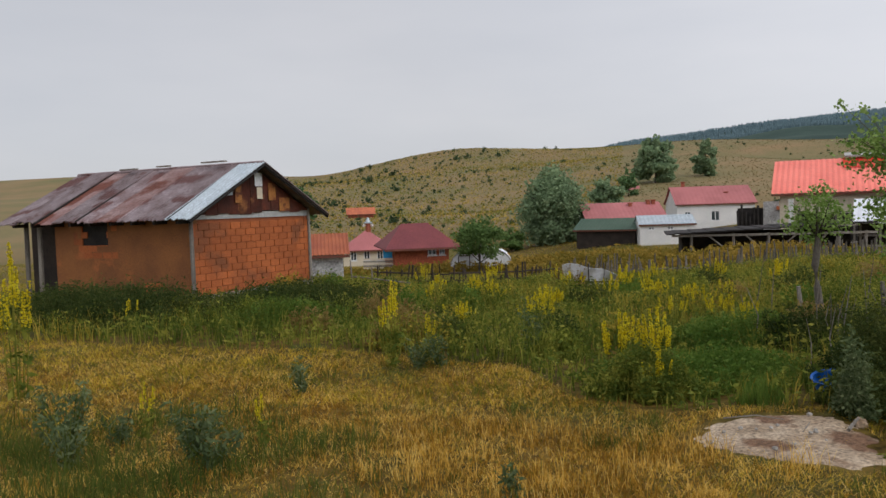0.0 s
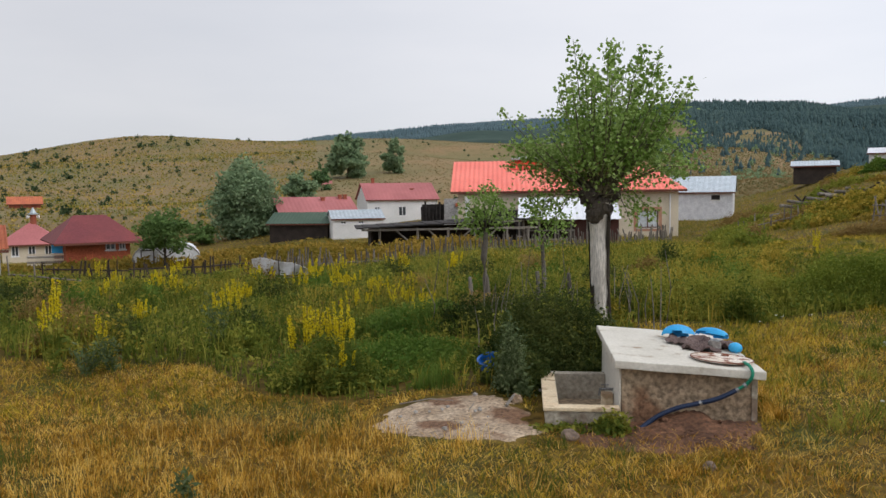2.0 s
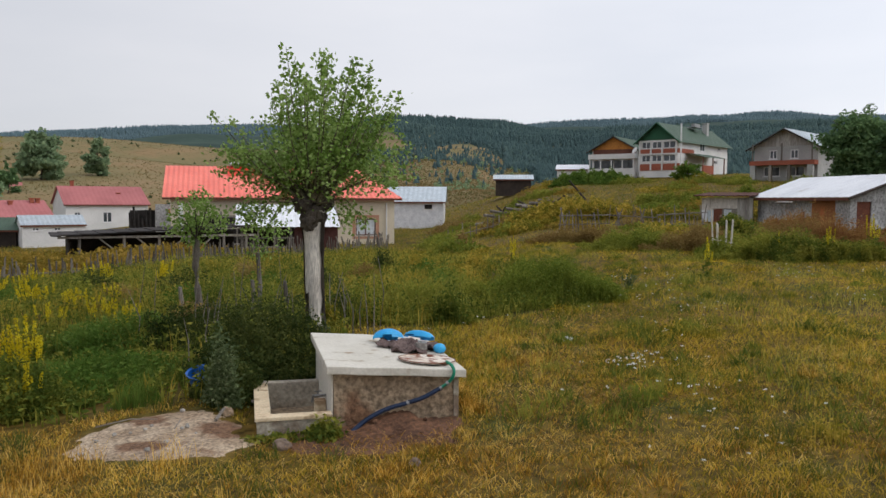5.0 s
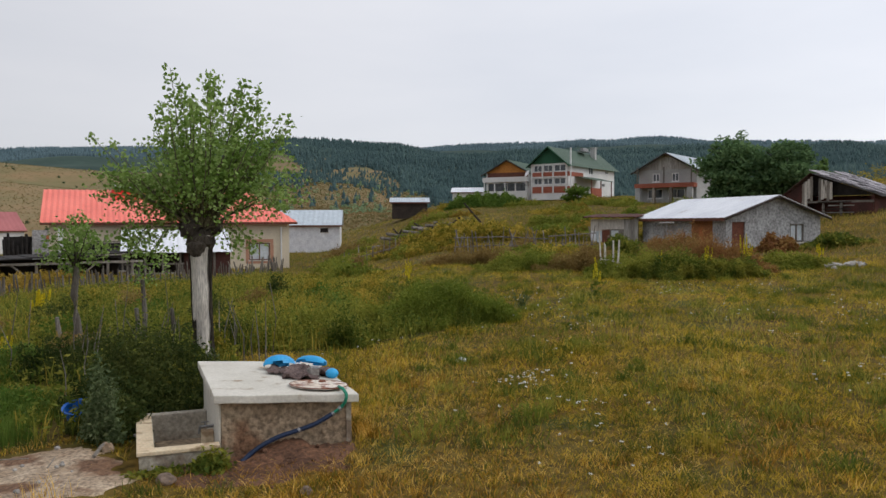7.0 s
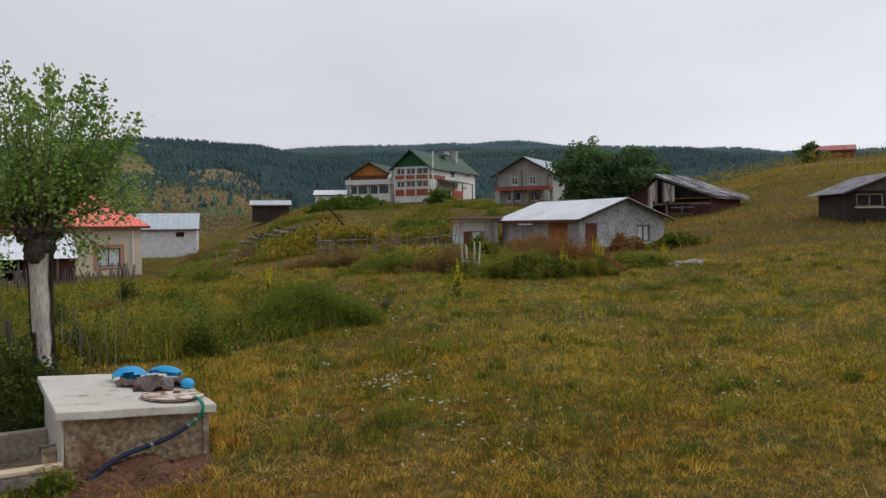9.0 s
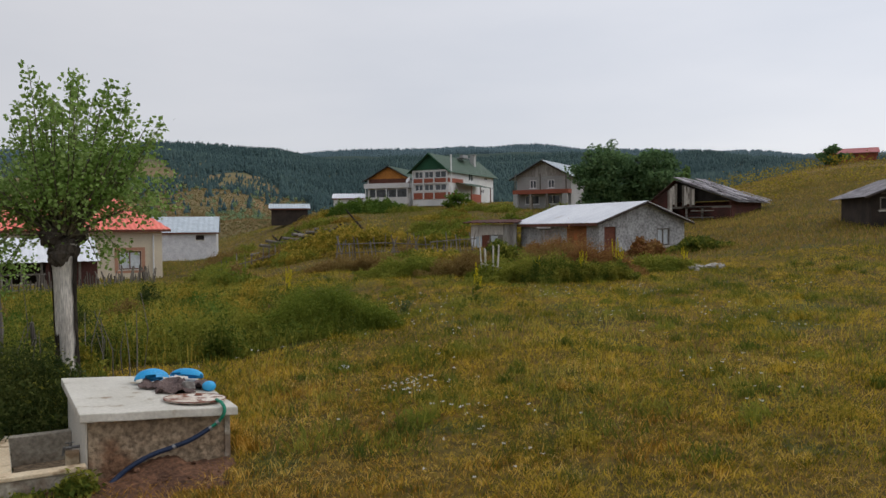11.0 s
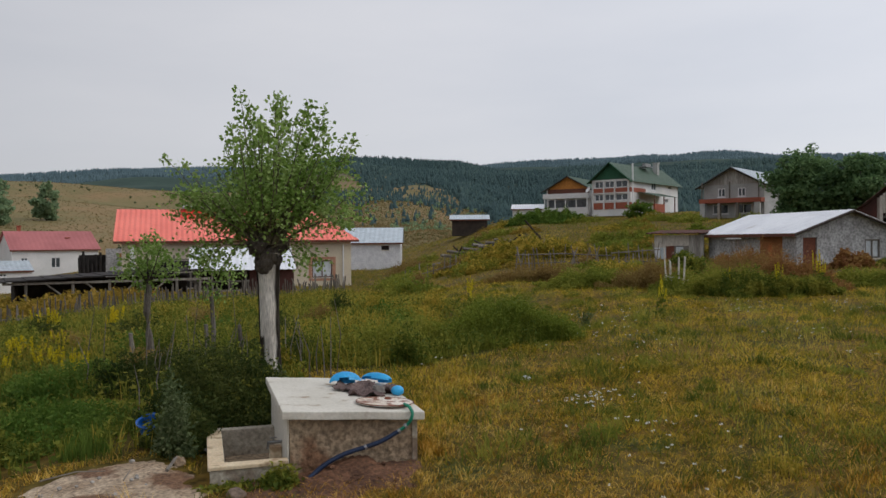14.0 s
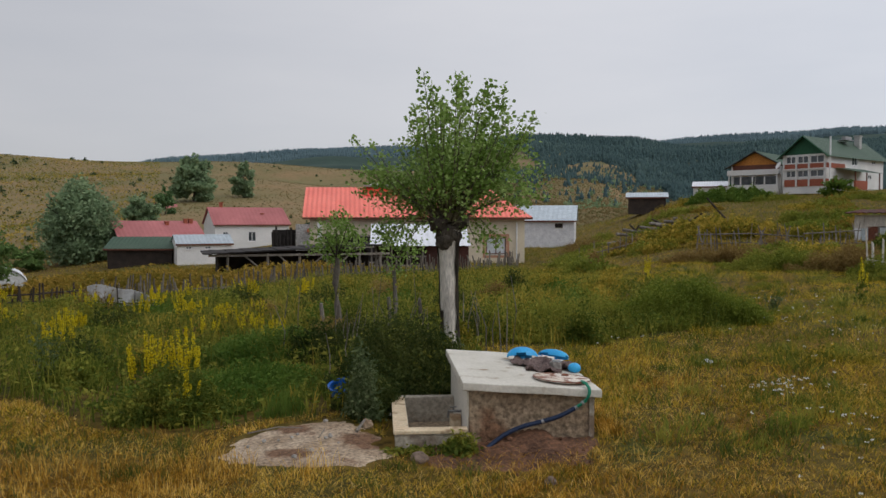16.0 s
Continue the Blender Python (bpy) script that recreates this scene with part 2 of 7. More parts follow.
M = {
    "brick": mat("hollow_brick", (0.47, 0.135, 0.042), (0.37, 0.105, 0.034), 0.8, 45, vary=0.13, spot=(0.25, 0.085, 0.036), spots=(0.9, 0.54)),
    "mortar": mat("mortar", (0.33, 0.10, 0.038), (0.25, 0.075, 0.03), 3, 60),
    "mud": mat("mud_plaster", (0.30, 0.118, 0.04), (0.22, 0.088, 0.034), 1.1, 50, spot=(0.42, 0.135, 0.045), spots=(1.3, 0.60), bump=0.5),
    "rust": mat("rusty_sheet", (0.13, 0.035, 0.02), (0.07, 0.025, 0.018), 2.2, 30, rough=0.8, metal=0.2, spot=(0.32, 0.13, 0.05), spots=(1.6, 0.64), vary=0.35),
    "oldtin": mat("weathered_tin", (0.17, 0.115, 0.115), (0.31, 0.25, 0.26), 1.9, 22, rough=0.55, metal=0.35, spot=(0.13, 0.055, 0.05), spots=(1.1, 0.55), vary=0.3),
    "newtin": mat("galvanised_tin", (0.50, 0.56, 0.60), (0.40, 0.46, 0.50), 1.5, 25, rough=0.45, metal=0.4, spot=(0.30, 0.26, 0.25), spots=(1.2, 0.66), vary=0.1),
    "whitetin": mat("pale_tin", (0.78, 0.80, 0.83), (0.66, 0.68, 0.72), 0.8, 20, rough=0.4, metal=0.3, vary=0.06, grain=0.12, spot=(0.5, 0.47, 0.44), spots=(0.7, 0.68)),
    "redtin": mat("red_painted_tin", (0.86, 0.215, 0.16), (0.78, 0.175, 0.13), 0.5, 12, rough=0.45, bump=0.05, vary=0.05, grain=0.12),
    "redtin2": mat("bright_red_tin", (0.75, 0.06, 0.03), (0.68, 0.05, 0.03), 0.5, 12, rough=0.4, bump=0.05),
    "pinkroof": mat("faded_red_roof", (0.44, 0.15, 0.15), (0.36, 0.12, 0.12), 0.4, 8, rough=0.7, bump=0.1, grain=0.15),
    "maroonroof": mat("maroon_roof", (0.20, 0.045, 0.045), (0.16, 0.035, 0.04), 0.5, 8, rough=0.7, grain=0.2),
    "tile": mat("clay_tile", (0.42, 0.13, 0.06), (0.32, 0.09, 0.05), 1.0, 30, vary=0.3),
    "greenroof": mat("green_roof", (0.045, 0.085, 0.055), (0.06, 0.10, 0.068), 0.5, 10, rough=0.6, grain=0.2),
    "greenboard": mat("green_board", (0.025, 0.09, 0.05), (0.03, 0.11, 0.06), 1, 10),
    "orangeboard": mat("varnished_pine", (0.52, 0.22, 0.05), (0.42, 0.17, 0.04), 1, 10),
    "white": mat("white_plaster", (0.74, 0.73, 0.72), (0.64, 0.64, 0.63), 0.5, 15, grain=0.12, bump=0.1),
    "cream": mat("cream_plaster", (0.66, 0.58, 0.44), (0.60, 0.52, 0.40), 0.5, 15, grain=0.1, bump=0.1),
    "greywall": mat("grey_block", (0.43, 0.43, 0.42), (0.34, 0.34, 0.33), 0.7, 14, grain=0.2),
    "roughstone": mat("rough_render", (0.42, 0.42, 0.42), (0.29, 0.285, 0.28), 1.6, 9, bump=0.9, grain=0.45, spot=(0.22, 0.18, 0.15), spots=(0.8, 0.66)),
    "redband": mat("red_brick_band", (0.33, 0.10, 0.06), (0.28, 0.085, 0.05), 0.8, 20),
    "wood": mat("weathered_wood", (0.22, 0.20, 0.175), (0.14, 0.12, 0.10), 2.0, 30, stretch=(3, 3, 0.6), vary=0.35, islands=0.3),
    "darkwood": mat("dark_wood", (0.055, 0.04, 0.032), (0.03, 0.024, 0.02), 1.5, 25, vary=0.3),
    "redwood": mat("red_brown_boards", (0.085, 0.03, 0.024), (0.05, 0.022, 0.018), 1.2, 25, vary=0.25, islands=0.2),
    "frame": mat("brown_frame", (0.16, 0.06, 0.04), (0.12, 0.05, 0.035), 3, 30),
    "whiteframe": mat("white_frame", (0.78, 0.78, 0.78), (0.70, 0.70, 0.70), 2, 30, grain=0.08, bump=0),
    "surround": mat("terracotta_surround", (0.50, 0.27, 0.18), (0.44, 0.23, 0.15), 1, 20, grain=0.1),
    # Burnt timber, and the near-black that stands for shade inside openings.
    "char_shade": mat("charred_timber_shade", (0.018, 0.016, 0.015), (0.035, 0.03, 0.028), 2, 25),
    "rustpale": mat("ochre_rust", (0.40, 0.17, 0.045), (0.28, 0.10, 0.035), 5, 30, rough=0.75, spot=(0.12, 0.04, 0.02), spots=(4, 0.55)),
    "limewash": mat("limewashed_cement", (0.70, 0.585, 0.41), (0.60, 0.46, 0.30), 3, 40, bump=0.3, grain=0.15, spot=(0.36, 0.25, 0.15), spots=(5, 0.55)),
    "rockbrown": mat("brown_stone", (0.22, 0.16, 0.12), (0.15, 0.11, 0.085), 4, 25, bump=0.6),
    "basinblue": mat("basin_blue", (0.01, 0.10, 0.42), (0.014, 0.14, 0.50), 3, 40, rough=0.35, bump=0.05, grain=0.1),
    "rustroof": mat("rusting_roof_tin", (0.20, 0.10, 0.09), (0.30, 0.20, 0.19), 1.2, 20, rough=0.6, metal=0.3, spot=(0.14, 0.045, 0.03), spots=(0.9, 0.5), vary=0.2),
    "redbrick": mat("red_brick_wall", (0.42, 0.11, 0.05), (0.32, 0.08, 0.04), 2.5, 14, grain=0.4),
    "slate": mat("grey_roof_boards", (0.36, 0.34, 0.36), (0.18, 0.165, 0.175), 2.0, 20, rough=0.7, vary=0.4),
    "glass": mat("window_pane", (0.04, 0.05, 0.06), (0.08, 0.09, 0.10), 0.6, 3, rough=0.08, bump=0, spec=0.6),
    "curtain": mat("curtain", (0.62, 0.66, 0.68), (0.50, 0.54, 0.56), 1.2, 6, bump=0.1, grain=0.15),
    "rustdoor": mat("rusty_door", (0.19, 0.07, 0.04), (0.13, 0.045, 0.03), 3, 25, spot=(0.34, 0.26, 0.2), spots=(3, 0.62)),
    "concrete": mat("concrete", (0.66, 0.63, 0.56), (0.56, 0.53, 0.46), 1.6, 30, bump=0.25, grain=0.09, spot=(0.33, 0.26, 0.18), spots=(3.2, 0.60)),
    "oldcement": mat("weathered_cement", (0.42, 0.38, 0.31), (0.30, 0.265, 0.21), 2.2, 24, bump=0.5, grain=0.3, spot=(0.20, 0.15, 0.11), spots=(2.6, 0.56)),
    "render": mat("coarse_render", (0.36, 0.275, 0.185), (0.26, 0.19, 0.125), 1.3, 20, bump=1.0, grain=0.55, spot=(0.19, 0.105, 0.06), spots=(1.5, 0.57)),
    "earth": mat("bare_earth", (0.082, 0.040, 0.023), (0.145, 0.072, 0.040), 2.0, 22, bump=1.0, grain=0.55),
    "sand": mat("pale_sand", (0.45, 0.355, 0.255), (0.28, 0.20, 0.13), 2.0, 26, bump=1.0, grain=0.5, spot=(0.17, 0.095, 0.055), spots=(1.7, 0.53)),
    "rock": mat("field_stone", (0.36, 0.34, 0.31), (0.24, 0.22, 0.20), 3, 25, bump=0.6, vary=0.3, islands=0.25),
    "blue": mat("blue_plastic", (0.02, 0.31, 0.66), (0.045, 0.40, 0.74), 3, 40, rough=0.35, bump=0.05, grain=0.1),
    "cloth": mat("dark_cloth", (0.15, 0.105, 0.095), (0.10, 0.07, 0.065), 6, 60, bump=0.7),
    "rustlid": mat("rusted_white_lid", (0.72, 0.66, 0.58), (0.60, 0.50, 0.40), 5, 50, rough=0.6, bump=0.2, spot=(0.22, 0.08, 0.04), spots=(9, 0.52)),
    "hoseblue": mat("dark_blue_hose", (0.010, 0.022, 0.055), (0.016, 0.03, 0.07), 5, 50, rough=0.45, bump=0.05),
    "hosegreen": mat("green_hose", (0.012, 0.20, 0.12), (0.015, 0.24, 0.14), 5, 50, rough=0.4, bump=0.05),
    "steel": mat("dull_steel", (0.35, 0.35, 0.35), (0.25, 0.25, 0.25), 5, 50, rough=0.4, metal=0.8, bump=0.05),
    "tarp": mat("white_tarp", (0.74, 0.75, 0.77), (0.60, 0.61, 0.64), 2, 10, rough=0.6, grain=0.15),
    "barkdark": mat("rough_bark", (0.085, 0.07, 0.055), (0.05, 0.04, 0.032), 6, 30, bump=1.0, stretch=(1, 1, 0.35), grain=0.5),
    "barewood": mat("bared_trunk_wood", (0.62, 0.58, 0.52), (0.46, 0.42, 0.37), 4, 30, bump=0.7, stretch=(2, 2, 0.3), grain=0.35, spot=(0.10, 0.08, 0.06), spots=(3.0, 0.66)),
    "ground": soil("meadow_soil"),
    "poplar": leafy("poplar_leaves", (0.15, 0.25, 0.05), (0.25, 0.37, 0.09), (0.38, 0.50, 0.18), 1.5),
    "tree": leafy("tree_leaves", (0.085, 0.155, 0.065), (0.125, 0.21, 0.085), (0.18, 0.28, 0.115), 0.5),
    "treegrey": leafy("willow_leaves", (0.17, 0.25, 0.135), (0.23, 0.32, 0.175), (0.31, 0.40, 0.22), 0.5),
    # Needle green lifted to blue-grey, so the colour carries the haze.
    "pine": leafy("hazed_needles", (0.040, 0.074, 0.076), (0.054, 0.094, 0.092), (0.072, 0.115, 0.104), 0.012, 0.0),
    "dry": leafy("dry_grass", (0.22, 0.115, 0.014), (0.62, 0.345, 0.046), (0.92, 0.64, 0.18), 0.5, clump=6),
    "bleached": leafy("bleached_straw", (0.36, 0.20, 0.04), (0.66, 0.43, 0.10), (0.92, 0.68, 0.27), 0.8),
    "goldhill": leafy("dry_golden_grass", (0.20, 0.15, 0.038), (0.36, 0.24, 0.068), (0.52, 0.35, 0.11), 0.1),
    "meadow": leafy("meadow_grass", (0.095, 0.105, 0.010), (0.37, 0.275, 0.024), (0.70, 0.48, 0.065), 0.5, clump=6),
    "weed": leafy("green_weeds", (0.08, 0.115, 0.018), (0.175, 0.20, 0.03), (0.33, 0.31, 0.055), 0.28, clump=2.5),
    "lush": leafy("lush_weeds", (0.075, 0.145, 0.022), (0.115, 0.19, 0.03), (0.17, 0.24, 0.045), 0.8),
    "dock": leafy("dry_dock", (0.22, 0.1, 0.04), (0.32, 0.17, 0.06), (0.36, 0.23, 0.08), 0.8),
    "yellow": leafy("yellow_flowers", (0.58, 0.46, 0.015), (0.70, 0.58, 0.02), (0.75, 0.66, 0.05), 3.0),
    "slope": leafy("slope_grass", (0.155, 0.17, 0.028), (0.31, 0.245, 0.048), (0.47, 0.335, 0.085), 0.06, clump=0.6),
    "straw": leafy("yellowing_grass", (0.16, 0.165, 0.022), (0.34, 0.27, 0.034), (0.52, 0.38, 0.07), 0.3, clump=2.5),
    "weedpale": leafy("olive_weeds", (0.15, 0.19, 0.028), (0.25, 0.27, 0.04), (0.37, 0.34, 0.065), 0.5),
    "nettle": leafy("nettle_leaves", (0.036, 0.058, 0.014), (0.062, 0.085, 0.02), (0.12, 0.135, 0.035), 0.9),
    "mustard": leafy("mustard_flowers", (0.20, 0.17, 0.03), (0.36, 0.28, 0.03), (0.50, 0.40, 0.04), 0.3),
    "treemid": leafy("mid_green_leaves", (0.085, 0.15, 0.045), (0.125, 0.205, 0.06), (0.18, 0.27, 0.085), 0.5),
    # Paler and bluer than pine: the far ridge's haze is put into the colour.
    "pine_haze": leafy("hazed_far_needles", (0.088, 0.138, 0.158), (0.10, 0.154, 0.172), (0.11, 0.166, 0.182), 0.01, 0.0),
    "bushgreen": leafy("bush_green", (0.12, 0.165, 0.022), (0.19, 0.235, 0.032), (0.28, 0.31, 0.052), 0.6),
    "dockpale": leafy("pale_dock", (0.20, 0.13, 0.045), (0.28, 0.19, 0.06), (0.33, 0.25, 0.09), 0.8),
    "golden": leafy("golden_field_grass", (0.17, 0.14, 0.022), (0.30, 0.21, 0.035), (0.42, 0.28, 0.06), 0.2),
    "rank": leafy("rank_grass_blades", (0.06, 0.09, 0.016), (0.10, 0.13, 0.022), (0.17, 0.18, 0.04), 0.8),
    "meadowfar": leafy("far_meadow_blades", (0.13, 0.14, 0.012), (0.42, 0.315, 0.026), (0.74, 0.51, 0.065), 0.42, clump=3),
    "hilltuft": leafy("hill_tufts", (0.15, 0.145, 0.06), (0.22, 0.165, 0.075), (0.29, 0.205, 0.10), 0.05),
    "juniper": leafy("juniper_scrub", (0.04, 0.07, 0.032), (0.065, 0.10, 0.045), (0.10, 0.14, 0.06), 0.1),
    "greyboard": mat("grey_gable_boards", (0.40, 0.38, 0.35), (0.23, 0.21, 0.19), 1.2, 8, stretch=(3, 3, 0.3), grain=0.4),
    "seedhead": leafy("pale_seed_heads", (0.26, 0.25, 0.04), (0.43, 0.37, 0.07), (0.60, 0.50, 0.12), 0.4),
    "oldpicket": mat("grey_picket_wood", (0.17, 0.15, 0.125), (0.085, 0.073, 0.06), 2.0, 30, stretch=(3, 3, 0.6), vary=0.4),
    "limb": mat("poplar_limb", (0.16, 0.14, 0.09), (0.10, 0.09, 0.06), 5, 40, bump=0.3),
    "white_flower": leafy("white_flowers", (0.7, 0.7, 0.66), (0.8, 0.8, 0.76), (0.82, 0.82, 0.8), 3.0),
    "silver": leafy("silvery_weed", (0.075, 0.11, 0.045), (0.125, 0.165, 0.072), (0.21, 0.25, 0.12), 2.0),
}

# ---- mesh helpers ----


def place(ob, parent):
    ob.parent = parent
    return ob


def part(name, bm, material, parent=None, label=""):
    me = bpy.data.meshes.new(name)
    bm.to_mesh(me)
    bm.free()
    me.materials.append(M[material] if isinstance(material, str) else material)
    ob = new(name, me)
    if parent:
        ob.parent = parent
    return tagged(ob, label)


def thing(name, label, category, m=None, group="", kind=""):
    ob = new(name)
    ob.matrix_world = m if m is not None else Matrix()
    return tagged(ob, label, category, group, kind)


def box(bm, x0, y0, z0, x1, y1, z1, m=None):
    r = bmesh.ops.create_cube(bm, size=1)
    t = Matrix.Translation(((x0 + x1) / 2, (y0 + y1) / 2, (z0 + z1) / 2)) @ Matrix.Diagonal((x1 - x0, y1 - y0, z1 - z0, 1))
    bmesh.ops.transform(bm, matrix=(m @ t) if m is not None else t, verts=r["verts"])
    return r["verts"]


def boxes(*rows, bevel=0.0):
    bm = bmesh.new()
    for r in rows:
        box(bm, *r)
    if bevel:
        bmesh.ops.bevel(bm, geom=list(bm.edges), offset=bevel, segments=2, affect="EDGES", profile=0.6)
    return bm


def pole(bm, a, b, r0, r1=None, sides=7):
    """A tapered round bar from a to b."""
    a, b = Vector(a), Vector(b)
    q = (b - a).to_track_quat("Z", "Y").to_matrix().to_4x4()
    r = bmesh.ops.create_cone(bm, cap_ends=True, segments=sides, radius1=r0, radius2=r0 if r1 is None else r1, depth=(b - a).length)
    bmesh.ops.transform(bm, matrix=Matrix.Translation((a + b) / 2) @ q, verts=r["verts"])
    return r["verts"]


def tube(points, radii, sides=8):
    """A bent round limb through points."""
    bm = bmesh.new()
    rings = []
    for i, p in enumerate(points):
        p = Vector(p)
        d = (Vector(points[min(i + 1, len(points) - 1)]) - Vector(points[max(i - 1, 0)])).normalized()
        q = d.to_track_quat("Z", "Y").to_matrix()
        rings.append([bm.verts.new(p + q @ Vector((math.cos(2 * math.pi * k / sides), math.sin(2 * math.pi * k / sides), 0)) * radii[i]) for k in range(sides)])
    for a, b in zip(rings, rings[1:]):
        for k in range(sides):
            bm.faces.new((a[k], a[(k + 1) % sides], b[(k + 1) % sides], b[k]))
    bm.faces.new(rings[0][::-1])
    bm.faces.new(rings[-1])
    return bm


def mesh_np(name, verts, faces, material):
    """A mesh out of number arrays; all faces have the same number of corners."""
    me = bpy.data.meshes.new(name)
    k = faces.shape[1]
    me.vertices.add(len(verts))
    me.vertices.foreach_set("co", verts.astype(np.float32).ravel())
    me.loops.add(faces.size)
    me.loops.foreach_set("vertex_index", faces.astype(np.int32).ravel())
    me.polygons.add(len(faces))
    me.polygons.foreach_set("loop_start", (np.arange(len(faces)) * k).astype(np.int32))
    me.polygons.foreach_set("loop_total", np.full(len(faces), k, np.int32))
    me.update(calc_edges=True)
    me.materials.append(M[material])
    return new(name, me)


# ---- the lie of the land: heights by bearing (degrees right of ahead) and distance ----
REACH = np.array([0, 24, 45, 58, 80, 100, 130, 180, 260, 400, 650, 1000, 1600])
LAND = {}


def bearing(az, *z):
    LAND[az] = np.array([0, *z, z[-1] * 0.8])


bearing(-12, -0.2, -1.8, -2.4, -3.4, -2.9, -1.5, 1.5, 8, 20, 20, 10)
bearing(3, -0.5, -2.0, -2.6, -3.6, -2.9, -1.2, 1.0, 10, 28.5, 24, 20)
bearing(15, -0.5, -1.7, -2.0, -2.1, -1.6, 0.2, 4.5, 14, 30.5, 34, 76)
bearing(27, -0.2, -0.9, -1.1, -0.9, 0.0, 1.5, 5, 12, 25, 38, 91)
bearing(40, -0.1, -0.9, -1.1, -0.3, 0.9, 3.0, 6, 13, 26, 69, 84)
bearing(52, 0.0, 0.7, 1.9, 4.2, 6.0, 5.0, 2, 5, 20, 54, 97)
bearing(62, 0.1, 0.8, 2.2, 4.6, 6.3, 7.0, 6, 10, 25, 55, 103)
bearing(75, 0.2, 0.9, 2.1, 4.4, 6.8, 8.0, 8, 12, 27, 55, 90)
bearing(86, 0.3, 1.9, 3.3, 6.0, 8.4, 11.8, 13, 15, 26, 45, 78)
AZ = np.array(sorted(LAND))
TABLE = np.array([LAND[a] for a in AZ])


def spread(t):
    return t * t * (3 - 2 * t)


def land(x, y):
    """The ground's height at x, y (numbers or arrays)."""
    x, y = np.asarray(x, float), np.asarray(y, float)
    r, az = np.hypot(x, y), np.degrees(np.arctan2(x, y))
    az = np.where(az > 137, -12, np.where(az < -90, -12, az))
    i = np.clip(np.searchsorted(AZ, az) - 1, 0, len(AZ) - 2)
    u = np.clip((az - AZ[i]) / (AZ[i + 1] - AZ[i]), 0, 1)
    j = np.clip(np.searchsorted(REACH, r) - 1, 0, len(REACH) - 2)
    v = np.clip((r - REACH[j]) / (REACH[j + 1] - REACH[j]), 0, 1)
    u = spread(u)
    z = (TABLE[i, j] * (1 - u) + TABLE[i + 1, j] * u) * (1 - v) + (TABLE[i, j + 1] * (1 - u) + TABLE[i + 1, j + 1] * u) * v
    bumps = 0.035 * np.sin(x * 1.1 + 0.7 * np.sin(y * 0.9)) * np.sin(y * 1.3) + np.clip(r / 400, 0, 1) * 1.6 * (np.sin(x * 0.043 + 1.3 * np.sin(y * 0.021)) + np.sin(y * 0.051 + x * 0.02))
    # dug out under the tank and its trough
    u, v = (x - 4.66) * 0.882 - (y - 6.58) * 0.471, (x - 4.66) * 0.471 + (y - 6.58) * 0.882
    pit = np.clip((u + 0.66) / 0.1, 0, 1) * np.clip((1.3 - u) / 0.1, 0, 1) * np.clip((v - 0.0) / 0.1, 0, 1) * np.clip((1.56 - v) / 0.1, 0, 1)
    return z + bumps - 0.38 * pit


RADII = np.concatenate([[0.02], np.geomspace(0.6, 60, 260), np.geomspace(61, 1500, 120)])
TURNS = np.radians(np.concatenate([np.arange(-45, 105, 0.35), np.arange(105, 315, 6.0)]))
gr, ga = np.meshgrid(RADII, TURNS, indexing="ij")
gx, gy = gr * np.sin(ga), gr * np.cos(ga)
gv = np.stack([gx, gy, land(gx, gy)], -1).reshape(-1, 3)
nr, na = gr.shape
ii, jj = np.meshgrid(np.arange(nr - 1), np.arange(na), indexing="ij")
gf = np.stack([ii * na + jj, ii * na + (jj + 1) % na, (ii + 1) * na + (jj + 1) % na, (ii + 1) * na + jj], -1).reshape(-1, 4)[:, ::-1]
ground = mesh_np("ground", gv, gf, "ground")
ground.data.polygons.foreach_set("use_smooth", np.ones(len(gf), bool))
tagged(ground, "sloping meadow ground of dry and green grass", "ground", kind="structure")

# ---- buildings ----


def at(a, b, z):
    """Local axes of a front from its left corner a to its right corner b: x along it, y away behind it."""
    return Matrix.Translation((a[0], a[1], z)) @ Matrix.Rotation(math.atan2(b[1] - a[1], b[0] - a[0]), 4, "Z")


def span(a, b):
    return math.hypot(b[0] - a[0], b[1] - a[1])


